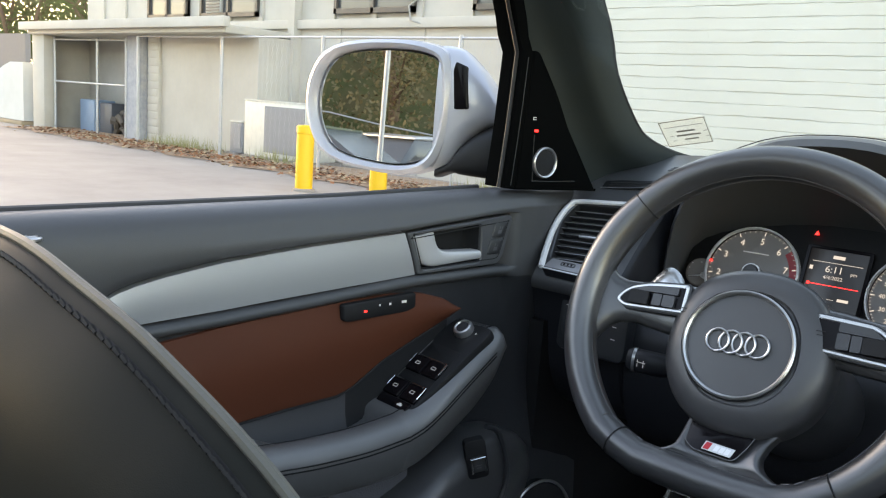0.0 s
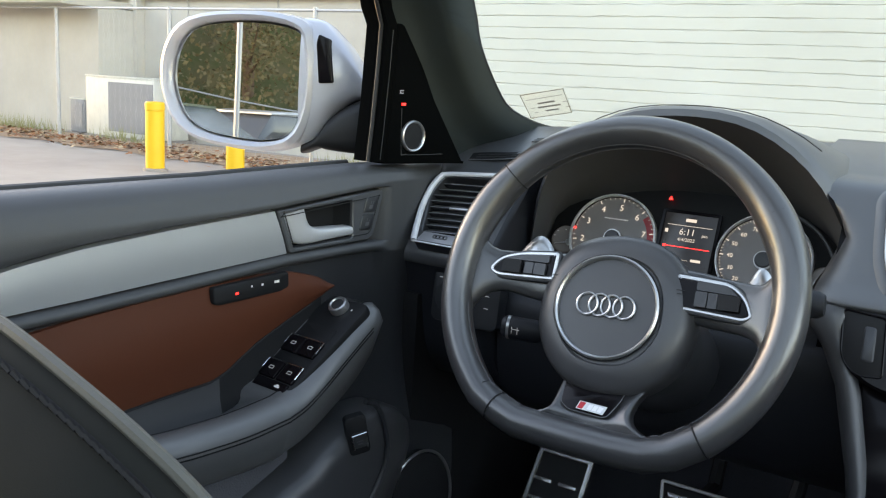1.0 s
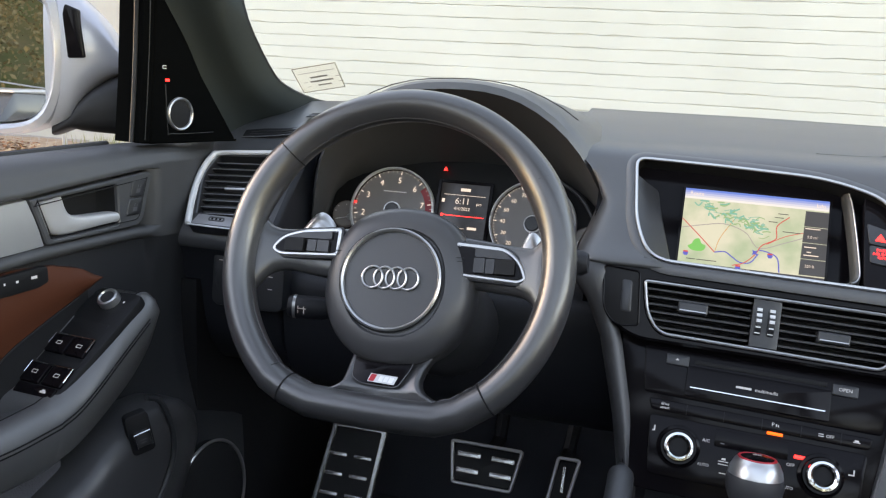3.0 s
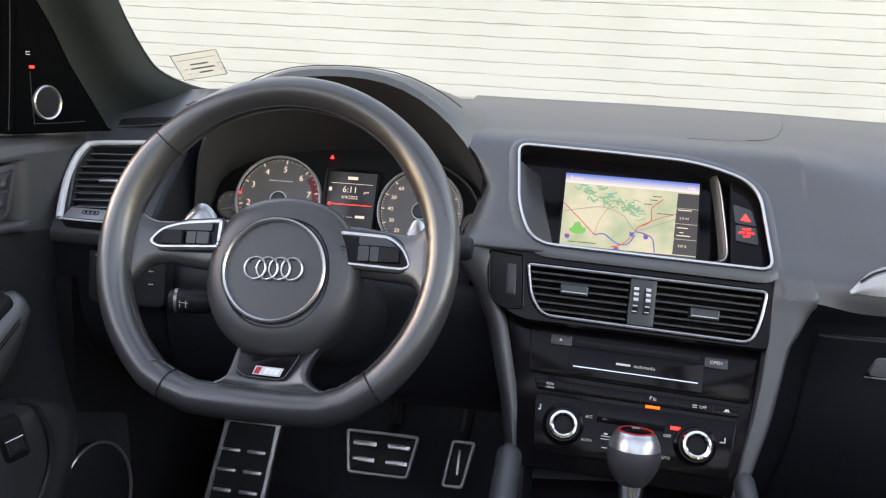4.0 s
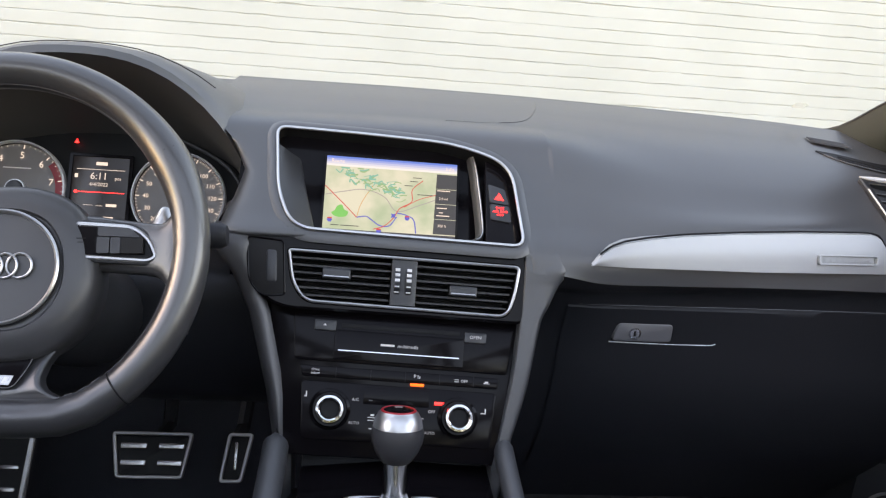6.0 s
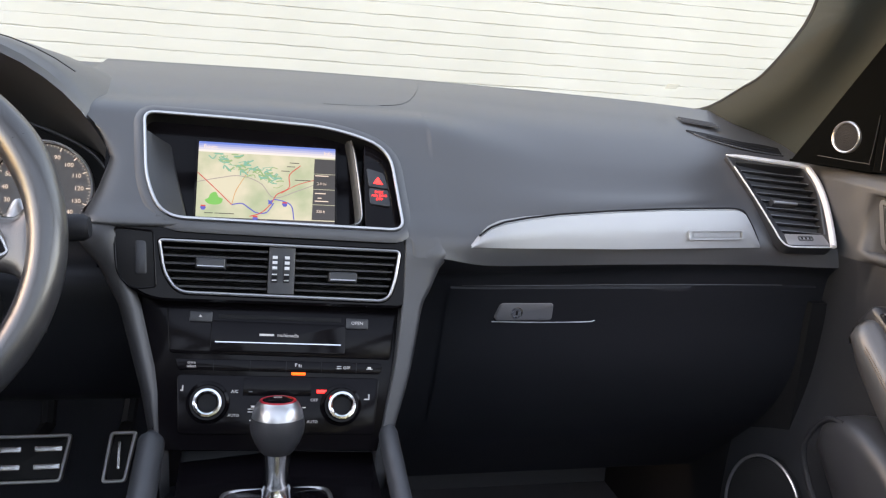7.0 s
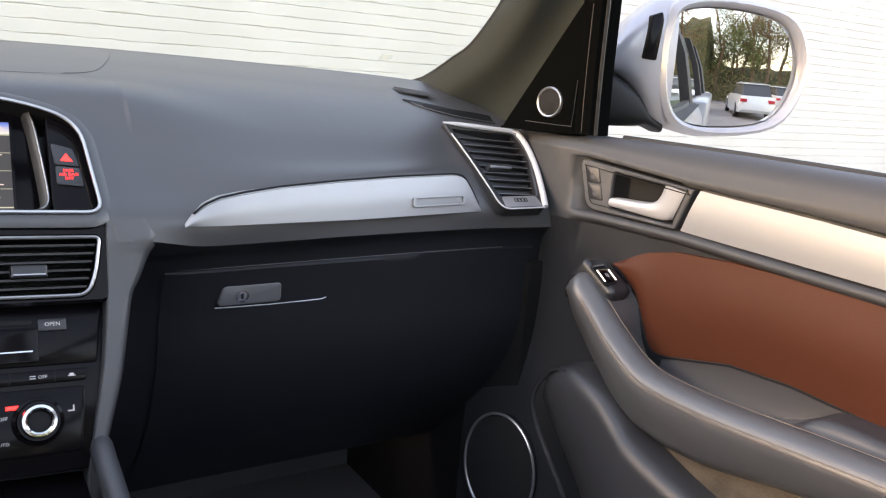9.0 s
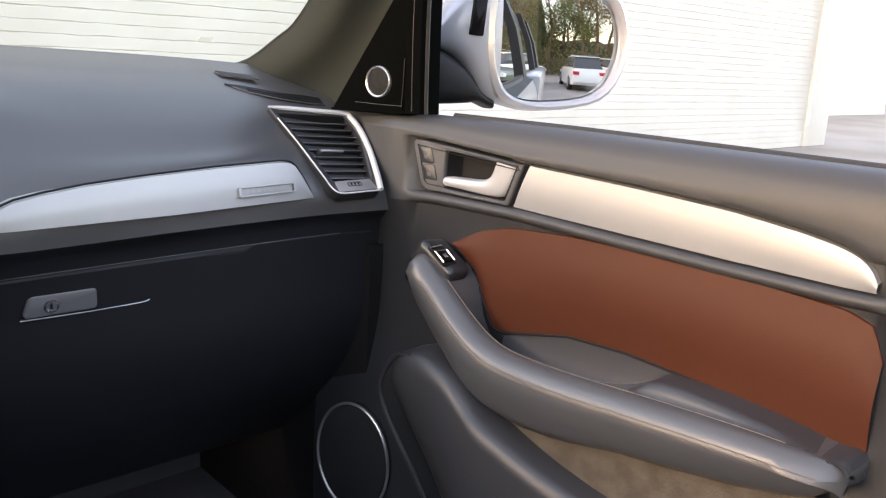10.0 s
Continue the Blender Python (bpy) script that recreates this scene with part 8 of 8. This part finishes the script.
part("cushion", loft([[Vector((-0.37 + 0.255 * (abs(math.cos(a)) ** 0.5) * (1 if math.cos(a) > 0 else -1), y, z + 0.075 * (abs(math.sin(a)) ** 0.7) * (1 if math.sin(a) > 0 else -1))) for a in np.linspace(0, 2 * math.pi, 24, endpoint=False)] for y, z in ((0.12, 0.66), (0.2, 0.68), (0.4, 0.69), (0.55, 0.70), (0.62, 0.69))]), SEAT_LEATHER, seat, smooth=70)
part("base", cuboid(-0.56, 0.1, 0.5, -0.18, 0.55, 0.62, 0.02), PLASTIC, seat)

# ---- centre console, gear lever
con = thing("centre_tunnel", (0, 0.4, 0.5), "black centre tunnel with padded bluish-grey side rails", "centre console")
part("body", cuboid(-0.125, -0.35, 0.5, 0.125, 0.70, 0.88, 0.02), PLASTIC, con)
part("top_plate", grid([[Vector((x, y, 0.885 + 0.10 * max(0, y - 0.45) - 0.004 * abs(x) / 0.1)) for x in np.linspace(-0.1, 0.1, 9)] for y in np.linspace(-0.3, 0.72, 14)]), PIANO, con)
for s in (-1, 1):
    xc, rr = (0.126, 0.0135) if s < 0 else (0.114, 0.0105)
    part("side_rail", tube([(s * (xc + dx), y, z) for dx, y, z in spline([(0.0, 0.690, 0.940), (0.0, 0.66, 0.930), (0.001, 0.62, 0.917), (0.001, 0.56, 0.903), (0.0, 0.48, 0.893), (0.0, 0.3, 0.886), (0.0, -0.3, 0.886)], 30)], [0.003, 0.006, 0.009] + [rr] * 27, seg=14, flat=1.2), DASH, con, smooth=60)
    part("rail_skirt", grid([[Vector((s * (0.130 if s < 0 else 0.121), y, z)) for z in (0.905 if y > 0.55 else 0.885, 0.5)] for y in np.linspace(-0.3, 0.70, 12)]), DASH, con)
lv = thing("gear_lever", (0, 0.61, 0.9), "silver and black gear lever with a red-ringed top", "gear lever")
LZ = plane((-0.0042, 0.612, 0.8995), (1, 0, 0), (0, 0.985, -0.17))
part("gate_plate", plate(LZ, rounded(rect(-0.055, -0.09, 0.055, 0.05), 0.02), 0.004, 0.004, 0.002), PIANO, lv)
part("gate_frame", tube([LZ(*p, 0.004) for p in rounded(rect(-0.052, -0.085, 0.052, 0.018), 0.02)], 0.0022, True, 6), SATIN, lv)
prof = [(0.0175, 0.0), (0.0150, 0.004), (0.0136, 0.016), (0.0128, 0.034), (0.0132, 0.0475)]
part("stem", revolve(LZ, 0, 0, prof, 32), CHROME, lv, "polished chrome stem")
part("knob", revolve(LZ, 0, 0, [(0.0134, 0.0470), (0.0165, 0.0500), (0.0212, 0.0575), (0.0250, 0.0665), (0.0264, 0.0745), (0.0250, 0.0825)], 36), HUB, lv, "dark leather knob")
part("knob_collar", revolve(LZ, 0, 0, [(0.0248, 0.0828), (0.0235, 0.089), (0.020, 0.096), (0.0175, 0.0985)], 36), SATIN, lv, "satin silver knob collar")
part("knob_red_ring", stack([[LZ(*p, h) for p in ellipse(0, 0, r, r, 36)] for r, h in ((0.0176, 0.0984), (0.0172, 0.0993), (0.0155, 0.0996), (0.0148, 0.099))], False), RED_PAINT, lv)
part("knob_top", revolve(LZ, 0, 0, [(0.0149, 0.0991), (0.010, 0.1006), (0.002, 0.101)], 32), PIANO, lv)
part("knob_top_mark", bars(LZ, [(-0.004, 0.0, 0.004, 0.0012), (-0.004, 0.003, 0.004, 0.0042)], 0.1013), WHITE_PRINT, lv, smooth=0)

# ---- pedals
STEEL = material("brushed_steel_pedal", (0.86, 0.85, 0.82), 0.26, 0.75, grain="brushed", bump=0.1, bump_scale=200)
DULL_STEEL = material("dull_steel_rim", (0.50, 0.49, 0.47), 0.36, 0.6, var=0.1)
def pedal(o, corners, pads, name, label, lean=(0.475, 0.88), rim=0.0055, metal=DULL_STEEL):
    S = plane(o, (1, 0, 0), (0, *lean))
    t = thing(name, o, label, "pedal", "pedals")
    lp = rounded(corners, 0.008)
    part("steel_rim", ring(S, lp, inset(lp, rim), 0.006, 0.004, 0.0, 0.0015), metal, t)
    part("plate", plate(S, inset(lp, rim + 0.0005), 0.002, 0.004, 0.001), RUBBER, t)
    for x0, y0, x1, y1 in pads:
        part("steel_bar", box(S, x0, y0, x1, y1, 0.007, 0, 0.001, 0.002), STEEL, t)
    part("arm", tube([S((corners[0][0] + corners[1][0]) / 2, 0.02, -0.008), S((corners[0][0] + corners[1][0]) / 2, 0.06, -0.12), (o[0], 1.31, o[2] + 0.12)], 0.012), RUBBER, t)
pedal((-0.3555, 1.10, 0.693), [(-0.050, -0.030), (0.052, -0.030), (0.064, 0.042), (-0.062, 0.042)], [(-0.046, 0.016, -0.006, 0.0245), (0.012, 0.016, 0.051, 0.0245), (-0.044, -0.010, -0.006, -0.0015), (0.012, -0.010, 0.049, -0.0015)], "brake_pedal", "black brake pedal with brushed steel rim and bars")
pedal((-0.2165, 1.09, 0.696), [(-0.030, -0.032), (0.006, -0.032), (0.020, 0.045), (-0.020, 0.045)], [(-0.008, -0.012, -0.003, 0.030)], "accelerator_pedal", "narrow steel accelerator pedal with black inlay")
pedal((-0.5855, 1.07, 0.655), [(-0.058, -0.12), (0.048, -0.12), (0.058, 0.085), (-0.040, 0.085)], [(x, y, x + 0.032, y + 0.0065) for y in (0.028, -0.005, -0.038, -0.071, -0.104) for x in (-0.036 - (0.028 - y) * 0.06, 0.008 - (0.028 - y) * 0.04)], "footrest", "black footrest with brushed steel rim and bars", (0.47, 0.882), 0.0085, STEEL)

# ---- sticker on the windscreen
PAPER = material("cream_paper", (0.55, 0.54, 0.48), 0.7, var=0.08, var_scale=60)
pn, pl = PAPER.node_tree.nodes, PAPER.node_tree.links
tl, mxs = pn.new("ShaderNodeBsdfTranslucent"), pn.new("ShaderNodeMixShader")
tl.inputs[0].default_value = (0.88, 0.86, 0.78, 1)
mxs.inputs[0].default_value = 0.75
pl.new(pn["Principled BSDF"].outputs[0], mxs.inputs[1])
pl.new(tl.outputs[0], mxs.inputs[2])
pl.new(mxs.outputs[0], pn["Material Output"].inputs[0])
XS = plane((-0.6715, 1.122, 1.3115), (1, 0, 0), (0, -0.86, 0.5))
quad = lambda k: [(-0.042 * k - 0.002, 0.026 * k + 0.003), (0.046 * k - 0.002, 0.056 * k + 0.003), (0.038 * k - 0.002, -0.019 * k + 0.003), (-0.049 * k - 0.002, -0.050 * k + 0.003)]
PS = lambda a, b, h=0.0: XS(a * 0.96 - b * 0.12, b * 0.95 + a * 0.34, h)
stk = solid("service_sticker", plate(XS, quad(1)[::-1], 0.0006, 0, 0.0002), PAPER, "small cream printed service sticker on the windscreen", "sticker", smooth=0)
part("sticker_print", bars(PS, [(-0.036, 0.026, 0.040, 0.0275), (-0.018, 0.010, 0.018, 0.0145), (-0.024, -0.002, 0.024, 0.0025), (-0.014, -0.014, 0.014, -0.010), (-0.038, 0.0, -0.030, 0.0015), (0.032, 0.006, 0.040, 0.0075), (-0.038, -0.014, -0.030, -0.0125), (0.030, -0.010, 0.040, -0.0085)], 0.0009), material("dark_ink", (0.30, 0.27, 0.23), 0.7, var=0), stk, smooth=0)
part("sticker_border", tube([XS(*p, 0.0008) for p in quad(0.97)], 0.0008, True, 4), material("brown_ink", (0.16, 0.13, 0.10), 0.7, var=0), stk, smooth=0)
MKS = plane((0.582, 1.035, 1.312), (1, -0.1, 0), (0, -0.86, 0.5))
solid("glass_marking", plate(MKS, rounded(rect(-0.009, -0.007, 0.009, 0.007), 0.002), 0.0005, 0, 0.0001), PAPER, "small grey etched mark low on the windscreen", "mark", smooth=0)
